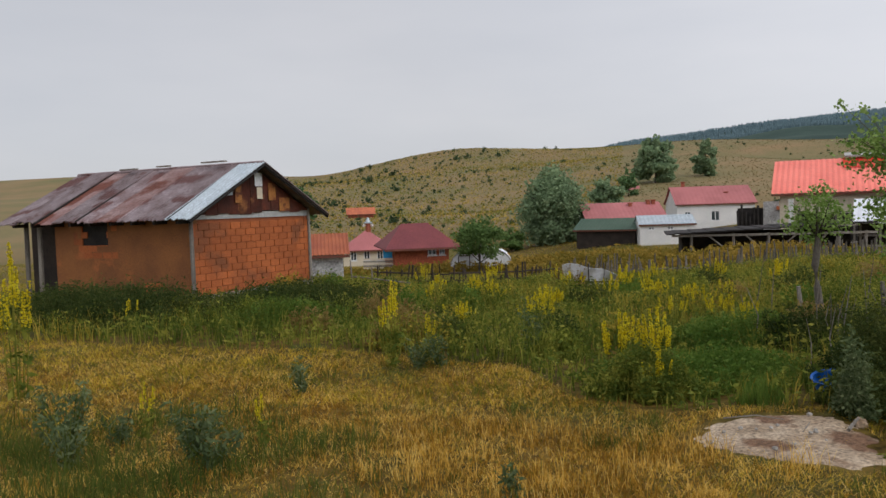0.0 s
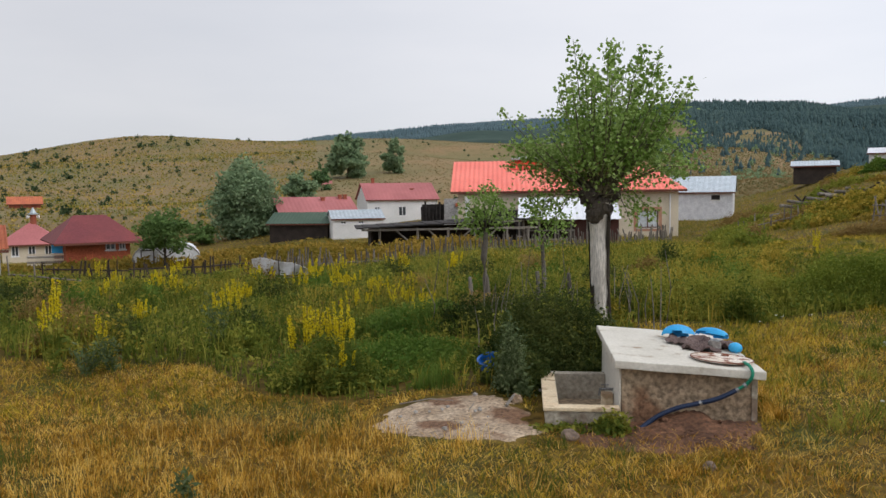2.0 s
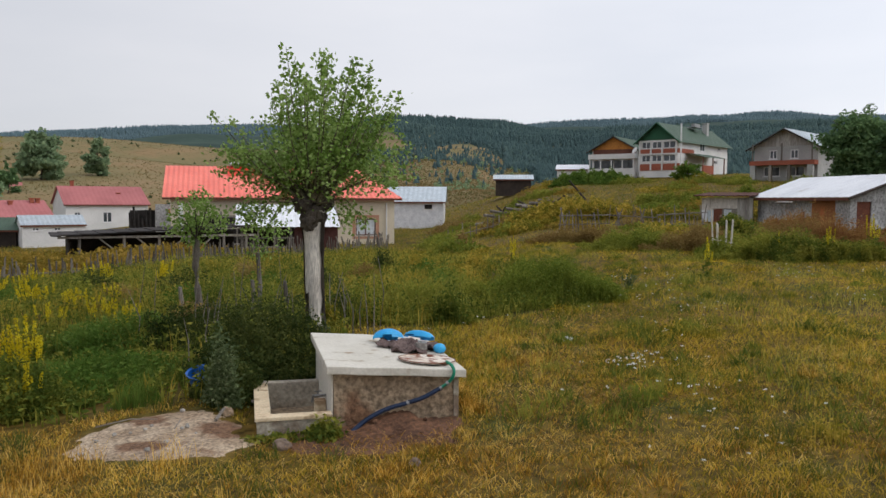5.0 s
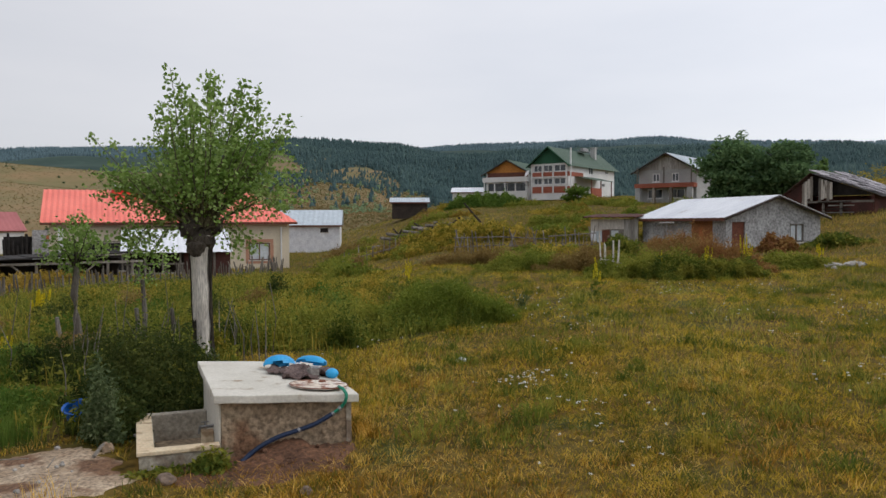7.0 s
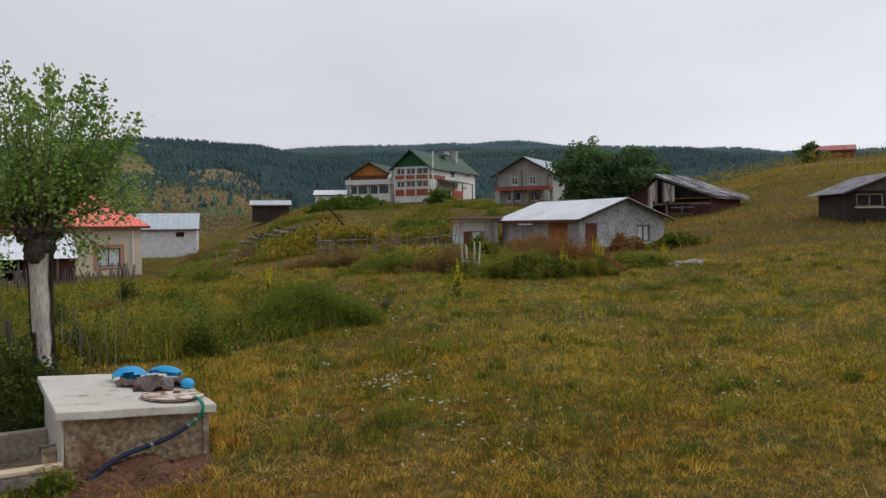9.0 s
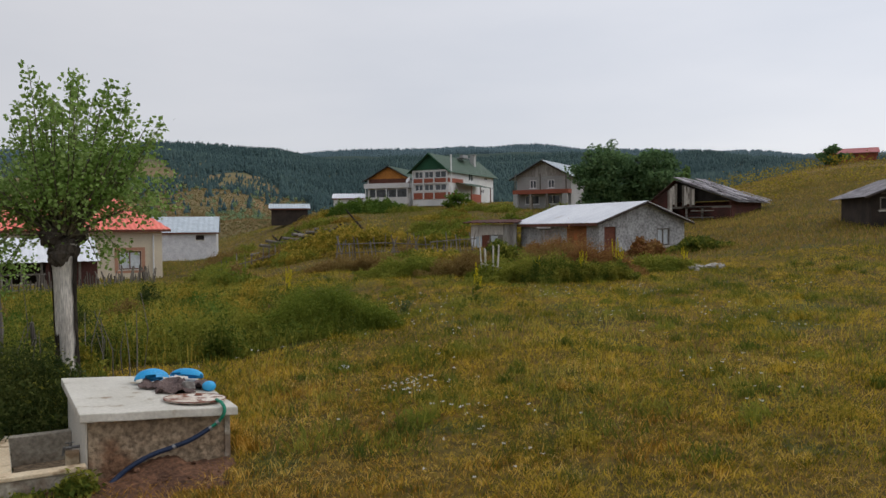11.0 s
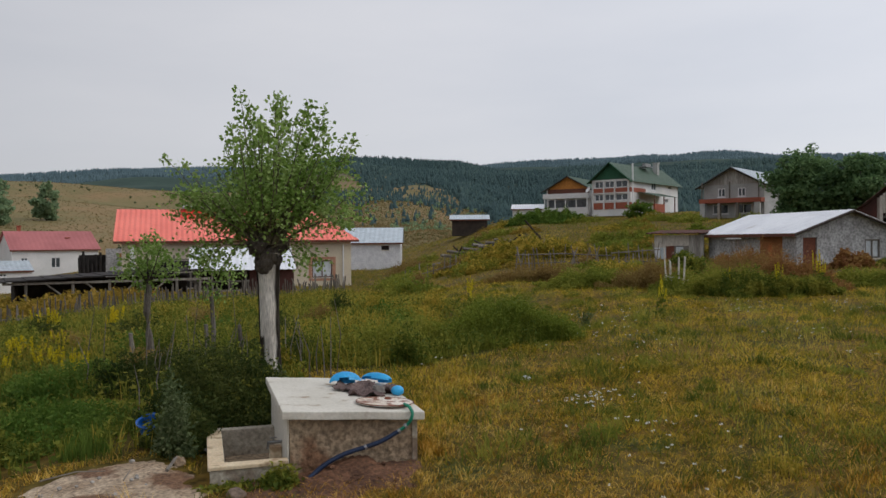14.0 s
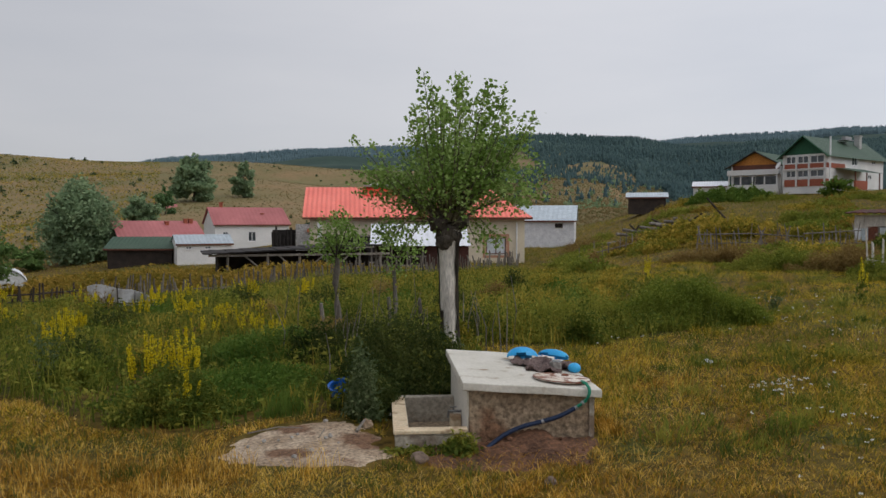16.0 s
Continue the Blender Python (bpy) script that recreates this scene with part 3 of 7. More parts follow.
def wall_cells(bm, length, height, holes, thick, m, low=0.0):
    """A wall in the plane y = 0 (going back by thick), open at the holes (x0, z0, x1, z1): one welded shell."""
    xs = sorted({0, length, *[h[0] for h in holes], *[h[2] for h in holes]})
    zs = sorted({-low, height, *[h[1] for h in holes], *[h[3] for h in holes]})
    full = {(i, k): not any(h[0] < (xs[i] + xs[i + 1]) / 2 < h[2] and h[1] < (zs[k] + zs[k + 1]) / 2 < h[3] for h in holes) for i in range(len(xs) - 1) for k in range(len(zs) - 1)}
    made = {}

    def v(i, s, k):
        if (i, s, k) not in made:
            made[i, s, k] = bm.verts.new(m @ Vector((xs[i], s * thick, zs[k])))
        return made[i, s, k]

    for (i, k), on in full.items():
        if not on:
            continue
        bm.faces.new((v(i, 0, k), v(i + 1, 0, k), v(i + 1, 0, k + 1), v(i, 0, k + 1)))
        bm.faces.new((v(i, 1, k), v(i, 1, k + 1), v(i + 1, 1, k + 1), v(i + 1, 1, k)))
        if not full.get((i - 1, k)):
            bm.faces.new((v(i, 0, k), v(i, 0, k + 1), v(i, 1, k + 1), v(i, 1, k)))
        if not full.get((i + 1, k)):
            bm.faces.new((v(i + 1, 0, k), v(i + 1, 1, k), v(i + 1, 1, k + 1), v(i + 1, 0, k + 1)))
        if not full.get((i, k - 1)):
            bm.faces.new((v(i, 0, k), v(i, 1, k), v(i + 1, 1, k), v(i + 1, 0, k)))
        if not full.get((i, k + 1)):
            bm.faces.new((v(i, 0, k + 1), v(i + 1, 0, k + 1), v(i + 1, 1, k + 1), v(i, 1, k + 1)))


def window(root, m, h, frame_mat="whiteframe", back="glass", bars=1, name="window", label="", sill=True):
    """A window in the hole h of the wall that m places: frame, mullions, pane, sill."""
    x0, z0, x1, z1 = h
    f = 0.07
    bm = boxes((x0, 0.03, z0, x0 + f, 0.13, z1), (x1 - f, 0.03, z0, x1, 0.13, z1), (x0 + f, 0.03, z0, x1 - f, 0.13, z0 + f), (x0 + f, 0.03, z1 - f, x1 - f, 0.13, z1))
    for k in range(bars):
        c = x0 + (x1 - x0) * (k + 1) / (bars + 1)
        box(bm, c - f / 2, 0.04, z0 + f, c + f / 2, 0.12, z1 - f)
    bmesh.ops.transform(bm, matrix=m, verts=bm.verts)
    w = part(name, bm, frame_mat, root, label)
    bm = boxes((x0 + f, 0.085, z0 + f, x1 - f, 0.1, z1 - f))
    bmesh.ops.transform(bm, matrix=m, verts=bm.verts)
    part("pane", bm, back, w)
    if sill:
        bm = boxes((x0 - 0.06, -0.06, z0 - 0.07, x1 + 0.06, 0.029, z0))
        bmesh.ops.transform(bm, matrix=m, verts=bm.verts)
        part("sill", bm, "whiteframe" if frame_mat == "whiteframe" else "concrete", w)
    return w


def sheet(bm, p0, along, down, normal, length, drop, pitch, amp, thick=0.02, jag=0.0, cut=0.0):
    """A ribbed sheet: from p0, ribs run down the slope, waves along it."""
    n = max(2, int(length / pitch * 4))
    top, bot = [], []
    for i in range(n + 1):
        u = length * i / n
        h = amp * (0.5 + 0.5 * math.cos(2 * math.pi * u / pitch))
        a = p0 + along * u + normal * h
        d = drop + (random.uniform(-jag, jag) if jag else 0)
        t0 = drop * min(0.995, max(0.0, (u - (length - cut)) / cut)) if cut else 0.0
        top.append((bm.verts.new(a + down * t0), bm.verts.new(a + down * t0 - normal * thick)))
        bot.append((bm.verts.new(a + down * d), bm.verts.new(a + down * d - normal * thick)))
    for i in range(n):
        bm.faces.new((top[i][0], bot[i][0], bot[i + 1][0], top[i + 1][0]))
        bm.faces.new((top[i + 1][1], bot[i + 1][1], bot[i][1], top[i][1]))
        bm.faces.new((bot[i][0], bot[i][1], bot[i + 1][1], bot[i + 1][0]))
        bm.faces.new((top[i][0], top[i + 1][0], top[i + 1][1], top[i][1]))
    for e in (0, n):
        bm.faces.new((top[e][0], top[e][1], bot[e][1], bot[e][0]))


def slope(root, a, b, c, material, pitch=0.3, amp=0.025, sheets=1, name="roof", label="", jag=0.0, lift=0.0, odd=None, cut=0.0):
    """One roof slope: ridge from a to b, down to the eave that begins at c (below a)."""
    a, b, c = Vector(a), Vector(b), Vector(c)
    along, down = (b - a).normalized(), (c - a).normalized()
    n = along.cross(down)
    n = -n if n.z < 0 else n
    length, drop = (b - a).length, (c - a).length
    made = []
    for k in range(sheets):
        bm = bmesh.new()
        w = length / sheets
        off = n * (random.uniform(0, lift) + (k % 2) * lift * 0.6) if lift else Vector()
        sheet(bm, a + along * (w * k) + off, along, down, n, w * (1.03 if sheets > 1 and k < sheets - 1 else 1), drop, pitch, amp, jag=jag, cut=cut)
        mt = odd.get(k, material) if odd else material
        made.append(part(name, bm, mt, root, label if k == 0 else ""))
    return made


def prism(root, pts, y0, y1, material, name="gable", m=None):
    """A gable wall: the outline pts (x, z) drawn out from y0 to y1."""
    bm = bmesh.new()
    f = [bm.verts.new((x, y0, z)) for x, z in pts]
    g = [bm.verts.new((x, y1, z)) for x, z in pts]
    bm.faces.new(f), bm.faces.new(g[::-1])
    for i in range(len(pts)):
        j = (i + 1) % len(pts)
        bm.faces.new((f[i], g[i], g[j], f[j]))
    bmesh.ops.recalc_face_normals(bm, faces=bm.faces)
    if m is not None:
        bmesh.ops.transform(bm, matrix=m, verts=bm.verts)
    return part(name, bm, material, root)


def house(name, label, a, b, depth, zb, ze, zr, wall="white", roof="pinkroof", over=0.4, front=(), right=(), left=(), across=False, pitch=0.3, amp=0.03, category="house",
          frame_mat="whiteframe", back="glass", gable=None, hip=0.0, bars=1, thick=0.25, group="village houses", sheets=1, half_hip=0.0):
    """A house: four walls with real openings, two gables, two roof slopes. across: the gable faces the front."""
    m = at(a, b, zb)
    L, H, R = span(a, b), ze - zb, zr - zb
    root = thing(name, label, category, m, group)
    turn_r = Matrix.Translation((L, 0, 0)) @ Matrix.Rotation(radians(90), 4, "Z")
    turn_l = Matrix.Translation((0, depth, 0)) @ Matrix.Rotation(radians(-90), 4, "Z")
    turn_b = Matrix.Translation((L, depth, 0)) @ Matrix.Rotation(radians(180), 4, "Z")
    low = 0.8
    for nm, mm, ln, holes in (("front_wall", Matrix(), L, front), ("back_wall", turn_b, L, ()), ("right_wall", turn_r, depth, right), ("left_wall", turn_l, depth, left)):
        bm = bmesh.new()
        inset = thick if nm in ("right_wall", "left_wall") else 0
        hs = [h[:4] for h in holes]
        inset = inset + 0.004 if inset else 0
        wall_cells(bm, ln - 2 * inset, H, [(q[0] - inset, q[1], q[2] - inset, q[3]) for q in hs], thick, mm @ Matrix.Translation((inset, 0, 0)), low)
        part(nm, bm, wall, root)
        for h in holes:
            kind = h[4] if len(h) > 4 else "window"
            if kind == "window":
                window(root, mm, h[:4], frame_mat, h[5] if len(h) > 5 else back, bars)
            elif kind == "door":
                bm = boxes((h[0], 0.08, h[1], h[2], 0.13, h[3]))
                bmesh.ops.transform(bm, matrix=mm, verts=bm.verts)
                part("door", bm, h[5] if len(h) > 5 else "frame", root)
    o = over
    g = gable or wall
    if across:
        k = (R - H) / (L / 2)
        for y0, y1 in ((0.003, thick), (depth - thick, depth - 0.003)):
            prism(root, [(0, H), (L, H), (L / 2, R)], y0, y1, g)
        c = Vector((L / 2, -o, R + 0.05))
        e = Vector((L / 2, depth + o, R + 0.05))
        slope(root, e, c, (-o, depth + o, H - o * k + 0.05), roof, pitch, amp, sheets)
        slope(root, c, e, (L + o, -o, H - o * k + 0.05), roof, pitch, amp, sheets)
        bm = bmesh.new()
        for s in (0, 1):
            xe = -o if s == 0 else L + o
            pole(bm, (L / 2, -o - 0.02, R - 0.02), (xe, -o - 0.02, H - o * k - 0.02), 0.07, sides=4)
        part("barge_board", bm, "darkwood" if g != "greenboard" else "greenboard", root)
    else:
        k = (R - H) / (depth / 2)
        if not hip:
            for mm in ((turn_l,) if half_hip else (turn_r, turn_l)):
                prism(root, [(0, H), (depth, H), (depth / 2, R)], 0.003, thick, g, m=mm)
            slope(root, (-o, depth / 2, R + 0.05), (L + o, depth / 2, R + 0.05), (-o, -o, H - o * k + 0.05), roof, pitch, amp, sheets, cut=half_hip)
            if half_hip:
                bm = bmesh.new()
                f = bm.faces.new([bm.verts.new(p) for p in ((L + o, -o, H - o * k + 0.03), (L + o, depth + o, H - o * k + 0.03), (L + o - half_hip, depth / 2, R + 0.04))])
                ex = bmesh.ops.extrude_face_region(bm, geom=[f])
                bmesh.ops.translate(bm, vec=(0, 0, -0.05), verts=[v for v in ex["geom"] if isinstance(v, bmesh.types.BMVert)])
                part("roof_hip", bm, roof, root)
            slope(root, (L + o - half_hip, depth / 2, R + 0.05), (-o, depth / 2, R + 0.05), (L + o - half_hip, depth + o, H - o * k + 0.05), roof, pitch, amp, sheets)
        else:
            zl = H - o * k + 0.05
            for nm, pts in (("roof", [(-o, -o, zl), (L + o, -o, zl), (L - hip, depth / 2, R), (hip, depth / 2, R)]), ("roof", [(L + o, depth + o, zl), (-o, depth + o, zl), (hip, depth / 2, R), (L - hip, depth / 2, R)]),
                            ("roof", [(L + o, -o, zl), (L + o, depth + o, zl), (L - hip, depth / 2, R)]), ("roof", [(-o, depth + o, zl), (-o, -o, zl), (hip, depth / 2, R)])):
                bm = bmesh.new()
                f = bm.faces.new([bm.verts.new(p) for p in pts])
                ex = bmesh.ops.extrude_face_region(bm, geom=[f])
                bmesh.ops.translate(bm, vec=(0, 0, -0.08), verts=[v for v in ex["geom"] if isinstance(v, bmesh.types.BMVert)])
                bmesh.ops.recalc_face_normals(bm, faces=bm.faces)
                part(nm, bm, roof, root)
        bm = boxes((-o, -o - 0.05, H - o * k - 0.1, L + o, -o + 0.01, H - o * k + 0.03))
        part("fascia", bm, "frame", root)
    return root, L, H, R


# red-roofed house below the meadow, its roof ribbed, hipped at one end only by its slant
red_a, red_b = (22.9, 53.4), (37.2, 46.4)
rroot, rL, rH, rR = house("village_house", "long cream-plastered house with a bright red ribbed metal roof", red_a, red_b, 8.5, -1.2, 2.65, 4.75, "cream", "redtin", 0.5,
                      front=[(13.0, 0.9, 14.5, 2.15), (9.0, 0.9, 10.4, 2.1), (4.5, 0.9, 6.0, 2.1)], frame_mat="frame", back="curtain", pitch=0.35, amp=0.05, half_hip=2.6)
# pink-roofed white house and its long neighbour
w2root, w2L, w2H, w2R = house("village_house", "white plastered house under a faded red roof", (28.6, 95.8), (37.7, 94.8), 8.0, -1.4, 1.75, 3.8, "white", "pinkroof", 0.25,
      front=[(4.0, 1.0, 5.0, 2.2), (0.9, 1.7, 1.6, 2.2)], right=[(2, 1.2, 3, 2.2)], pitch=0.5, amp=0.02)
w1root, w1L, w1H, w1R = house("village_house", "long low house under a faded red roof", (16.7, 90.5), (25.6, 90.4), 8.0, -1.8, 0.45, 2.1, "white", "pinkroof", 0.3, front=[(5.5, 0.9, 6.6, 1.8)], pitch=0.5, amp=0.02)
# Closed walls in a dark colour stand for the shade of the open front.
house("open_shed", "open timber shed with a green tin roof", (14.1, 82.8), (19.5, 79.8), 5.0, -1.9, -0.5, 0.5, "darkwood", "greenroof", 0.3, pitch=0.4, amp=0.03, category="shed")
house("outbuilding", "low whitewashed outbuilding with a grey tin roof", (19.5, 77.6), (24.7, 77.0), 4.0, -2.0, -0.05, 0.75, "white", "newtin", 0.15, front=[(0.8, 1.4, 1.4, 1.7), (2.6, 1.4, 3.2, 1.7)], pitch=0.4, amp=0.03, category="shed")
house("village_house", "small brick house under a maroon hipped roof", (-3.3, 53.9), (0.4, 54.6), 6.0, -2.2, -0.15, 1.2, "redbrick", "maroonroof", 0.75, front=[(2.3, 1.2, 2.9, 1.7), (3.1, 1.2, 3.5, 1.7)], hip=0.9)
mroot, mL, mH, mR = house("village_mosque", "small cream village mosque under a red hipped roof", (-9.8, 77.4), (-5.2, 77.8), 5.0, -3.4, -1.45, 0.2, "cream", "pinkroof", 0.4,
                      front=[(0.7, 0.7, 1.3, 1.6), (2.0, 0.7, 2.6, 1.6), (3.3, 0.7, 3.9, 1.6)], hip=2.2)
house("village_shed", "low shed of stacked stone under a clay tile roof", (-8.6, 41.2), (-5.3, 41.7), 5.0, -1.0, 0.05, 0.95, "roughstone", "tile", 0.35, pitch=0.2, amp=0.06, category="shed")
house("white_barn", "white sheeted barn with a pale tin roof", (50.3, 64.9), (54.9, 60.5), 7.0, 0.0, 2.25, 3.75, "tarp", "newtin", 0.25, front=[(4.4, 1.45, 5.2, 1.9)], frame_mat="darkwood", back="char_shade", pitch=0.5, amp=0.03, category="barn")
# stone house at the edge of the meadow
sroot, sL, sH, sR = house("stone_house", "low grey rendered stone house with a pale tin roof", (41.6, 20.3), (37.75, 14.1), 5.6, 0.5, 2.62, 3.6, "roughstone", "whitetin", 0.35,
      right=[(0.35, 0.0, 1.1, 1.85, "door", "rustdoor"), (3.75, 0.85, 4.6, 1.75)], frame_mat="wood", back="curtain", pitch=0.6, amp=0.02)
lroot, lL, lH, lR = house("large_house", "large two-storey white house with a green roof", (79.0, 53.2), (79.5, 48.5), 14.0, 5.9, 9.35, 11.3, "white", "greenroof", 0.5, across=True, gable="greenboard",
      front=[(0.3, 1.0, 1.4, 1.75), (1.6, 1.0, 2.8, 1.75), (3.0, 1.0, 4.5, 1.75), (0.3, 2.5, 1.4, 3.3), (1.6, 2.5, 2.8, 3.3), (3.0, 2.5, 4.5, 3.3)], right=[(6, 2.4, 7.3, 3.3), (11, 2.7, 12, 3.1), (10, 1.0, 11, 1.5)], pitch=0.5, amp=0.03)
oroot, oL, oH, oR = house("village_house", "white house with a varnished pine gable and green roof", (79.8, 60.6), (81.3, 55.0), 9.0, 5.9, 8.6, 10.2, "white", "greenroof", 0.5, across=True, gable="orangeboard", front=[(0.2, 0.4, 5.4, 1.5)])
groot, gL, gH, gR = house("village_house", "grey block house with a weathered board gable and pale tin roof", (71.9, 35.7), (72.3, 30.0), 11.0, 4.6, 7.45, 9.0, "greywall", "newtin", 0.6, across=True, gable="greyboard",
      front=[(1.4, 1.7, 2.1, 2.5), (3.3, 1.7, 4.0, 2.5), (0.9, 0.1, 2.4, 1.0), (3.0, 0.1, 4.6, 1.0)])
# An open lean-to, drawn closed: dark walls take the place of its shaded inside.
house("field_shed", "small timber lean-to with a tin roof, its open front drawn as dark wall", (66.2, 64.0), (69.0, 61.0), 4.0, 3.7, 4.85, 5.35, "darkwood", "newtin", 0.3, category="shed")
house("hill_house", "low house with a red roof on the hilltop", (129.5, 13.6), (130.1, 7.0), 7.0, 11.6, 12.9, 13.8, "redband", "pinkroof", 0.4, across=False)
# ---- vegetation helpers ----
rng = np.random.default_rng(7)


def inside(poly, x, y):
    """Which of the points lie in the polygon."""
    hit = np.zeros(len(x), bool)
    n = len(poly)
    for i in range(n):
        (x0, y0), (x1, y1) = poly[i], poly[(i + 1) % n]
        cross = (y0 > y) != (y1 > y)
        with np.errstate(divide="ignore", invalid="ignore"):
            hit ^= cross & (x < (x1 - x0) * (y - y0) / (y1 - y0 + 1e-12) + x0)
    return hit


def sector(n, r0, r1, a0=-36, a1=93):
    """n points evenly spread over a sector of the land."""
    r, a = np.sqrt(rng.uniform(r0 * r0, r1 * r1, n)), np.radians(rng.uniform(a0, a1, n))
    return r * np.sin(a), r * np.cos(a)


def patch(x, y, s, seed=0.0):
    """A soft uneven field between 0 and 1, for clumps and bare spots."""
    v = np.sin(x / s + seed) * np.cos(y / s * 1.3 + seed * 2) + 0.6 * np.sin((x * 0.8 - y * 1.1) / s * 2.1 + seed * 3) + 0.4 * np.sin((x * 1.3 + y) / s * 4.3 + seed)
    return np.clip(0.5 + 0.3 * v, 0, 1)


def blades(name, x, y, height, width, material, lean=0.35, z=None, bend=True):
    """Upright blades, each its own island."""
    n = len(x)
    z = land(x, y) - 0.01 if z is None else z
    a, t = rng.uniform(0, 2 * np.pi, n), rng.uniform(0, 2 * np.pi, n)
    px, py = np.cos(a) * width / 2, np.sin(a) * width / 2
    lx, ly = np.cos(t) * height * lean * rng.uniform(0.2, 1.4, n), np.sin(t) * height * lean * rng.uniform(0.2, 1.4, n)
    if not bend:
        v = np.stack([np.stack([x - px, y - py, z], -1), np.stack([x + px, y + py, z], -1), np.stack([x + lx, y + ly, z + height], -1)], 1)
        f = np.arange(n * 3).reshape(n, 3)
        return mesh_np(name, v.reshape(-1, 3), f, material)
    v = np.stack([np.stack([x - px, y - py, z], -1), np.stack([x + px, y + py, z], -1),
                  np.stack([x - px * 0.7 + lx * 0.35, y - py * 0.7 + ly * 0.35, z + height * 0.6], -1), np.stack([x + px * 0.7 + lx * 0.35, y + py * 0.7 + ly * 0.35, z + height * 0.6], -1),
                  np.stack([x + lx, y + ly, z + height], -1)], 1)
    b = (np.arange(n) * 5)[:, None]
    f = np.concatenate([b + [0, 1, 3], b + [0, 3, 2], b + [2, 3, 4]], 0)
    return mesh_np(name, v.reshape(-1, 3), f, material)


def leaf_quads(c, size, flat=0.0, long=1.6):
    """Diamond leaves with random turns round the centres c: vertices and faces. flat: how level they lie."""
    n = len(c)
    d = rng.normal(size=(n, 3))
    d[:, 2] *= 1 - flat
    d /= np.linalg.norm(d, axis=1)[:, None] + 1e-9
    e = np.cross(d, rng.normal(size=(n, 3)))
    e /= np.linalg.norm(e, axis=1)[:, None] + 1e-9
    s = np.broadcast_to(np.asarray(size, float), (n,))[:, None]
    v = np.stack([c - d * s * long / 2, c + e * s / 2 - d * s * 0.15, c + d * s * long / 2, c - e * s / 2 - d * s * 0.15], 1)
    return v.reshape(-1, 3), np.arange(n * 4).reshape(n, 4)


def leaf_mesh(name, c, size, material, flat=0.0, long=1.6):
    v, f = leaf_quads(np.asarray(c), size, flat, long)
    return mesh_np(name, v, f, material)


TANK = [(3.91, 6.87), (5.92, 5.87), (6.76, 7.44), (4.78, 8.5)]
EARTH = [(3.95, 6.85), (3.77, 6.6), (4.02, 6.02), (4.61, 5.42), (5.3, 5.33), (5.64, 5.66), (5.9, 6.26), (4.89, 6.8), (4.56, 6.61)]
SAND = [(2.35, 7.95), (2.6, 7.2), (3.0, 6.75), (3.5, 6.4), (3.85, 6.6), (4.1, 7.2), (4.1, 7.75), (4.05, 8.15), (3.4, 8.45), (2.8, 8.4)]
TALL = [(-22, 22), (-9.2, 16.3), (-6.2, 14.7), (-3.8, 13.7), (-2.2, 13.4), (-0.8, 12.7), (1.0, 12.3), (1.6, 9.8), (2.5, 8.9), (3.4, 8.75), (4.2, 8.3), (4.9, 8.6), (5.5, 9.0), (6.6, 8.7), (7.8, 11.3),
        (8.8, 11.2), (10.0, 10.6), (11.5, 10.2), (13.1, 10.1), (15.0, 11.2), (17.0, 14.5), (19.5, 19.0), (21.0, 23.0), (24.0, 30.0), (30.0, 36.0), (20, 36), (8, 31), (-4, 29), (-22, 34)]
BARN = [(-12.6, 23.2), (-6.3, 19.8), (-3.9, 24.3), (-10.2, 27.6)]

# meadow grass near the eye, thinner and broader with distance
x, y = sector(560000, 5.2, 16.5)
keep = ~inside(TANK, x, y) & ~inside(SAND, x, y) & (~inside(TALL, x, y)) & ~(inside(EARTH, x, y) & (rng.uniform(size=len(x)) < 0.9))
clump = patch(x, y, 0.35) * 0.6 + patch(x, y, 1.3, 2.0) * 0.4
keep &= rng.uniform(size=len(x)) < (0.35 + 0.75 * clump) * np.clip((16.8 - np.hypot(x, y)) / 7, 0, 1)
x, y, clump = x[keep], y[keep], clump[keep]
az = np.degrees(np.arctan2(x, y))
dry = rng.uniform(size=len(x)) < np.clip(0.78 - 0.0085 * (az + 10) + 0.7 * (patch(x, y, 1.9, 5.0) - 0.5), 0.08, 0.95)
h = rng.uniform(0.03, 0.085, len(x)) * (0.5 + 1.3 * clump * patch(x, y, 0.8, 9.0)) * np.where(dry, 1.0, 0.95) * (0.55 + 0.9 * patch(x, y, 0.06, 1.7))
for nm, sel, mt in (("dry_grass", dry, "dry"), ("meadow_grass", ~dry, "meadow")):
    tagged(blades(nm, x[sel], y[sel], h[sel], rng.uniform(0.004, 0.010, sel.sum()), mt, 1.25), "short trampled grass, straw-coloured and green" if sel is dry else "short olive-green meadow grass", "grass", kind="stuff")
x, y = sector(520000, 9.5, 36)
keep = ~inside(TALL, x, y) & ~inside(BARN, x, y) & ~inside(TANK, x, y) & ~inside(SAND, x, y) & (rng.uniform(size=len(x)) < 0.3 + 0.7 * patch(x, y, 0.8))
x, y = x[keep], y[keep]
tagged(blades("far_meadow_grass", x, y, rng.uniform(0.05, 0.14, len(x)) * (0.5 + 0.8 * patch(x, y, 1.4, 2.0)) * (0.5 + patch(x, y, 0.12, 4.0)), rng.uniform(0.008, 0.018, len(x)), "meadowfar", 1.0, bend=False), "meadow grass further off", "grass", kind="stuff")
x, y = sector(260000, 35, 110)
tagged(blades("slope_grass", x, y, rng.uniform(0.1, 0.28, len(x)) * (0.4 + patch(x, y, 5.0)), rng.uniform(0.025, 0.06, len(x)), "slope", 0.7, bend=False), "tufted grass on the far slopes", "grass", kind="stuff")
# matted straw lying over the meadow, in drifts
x, y = sector(90000, 5.3, 17)
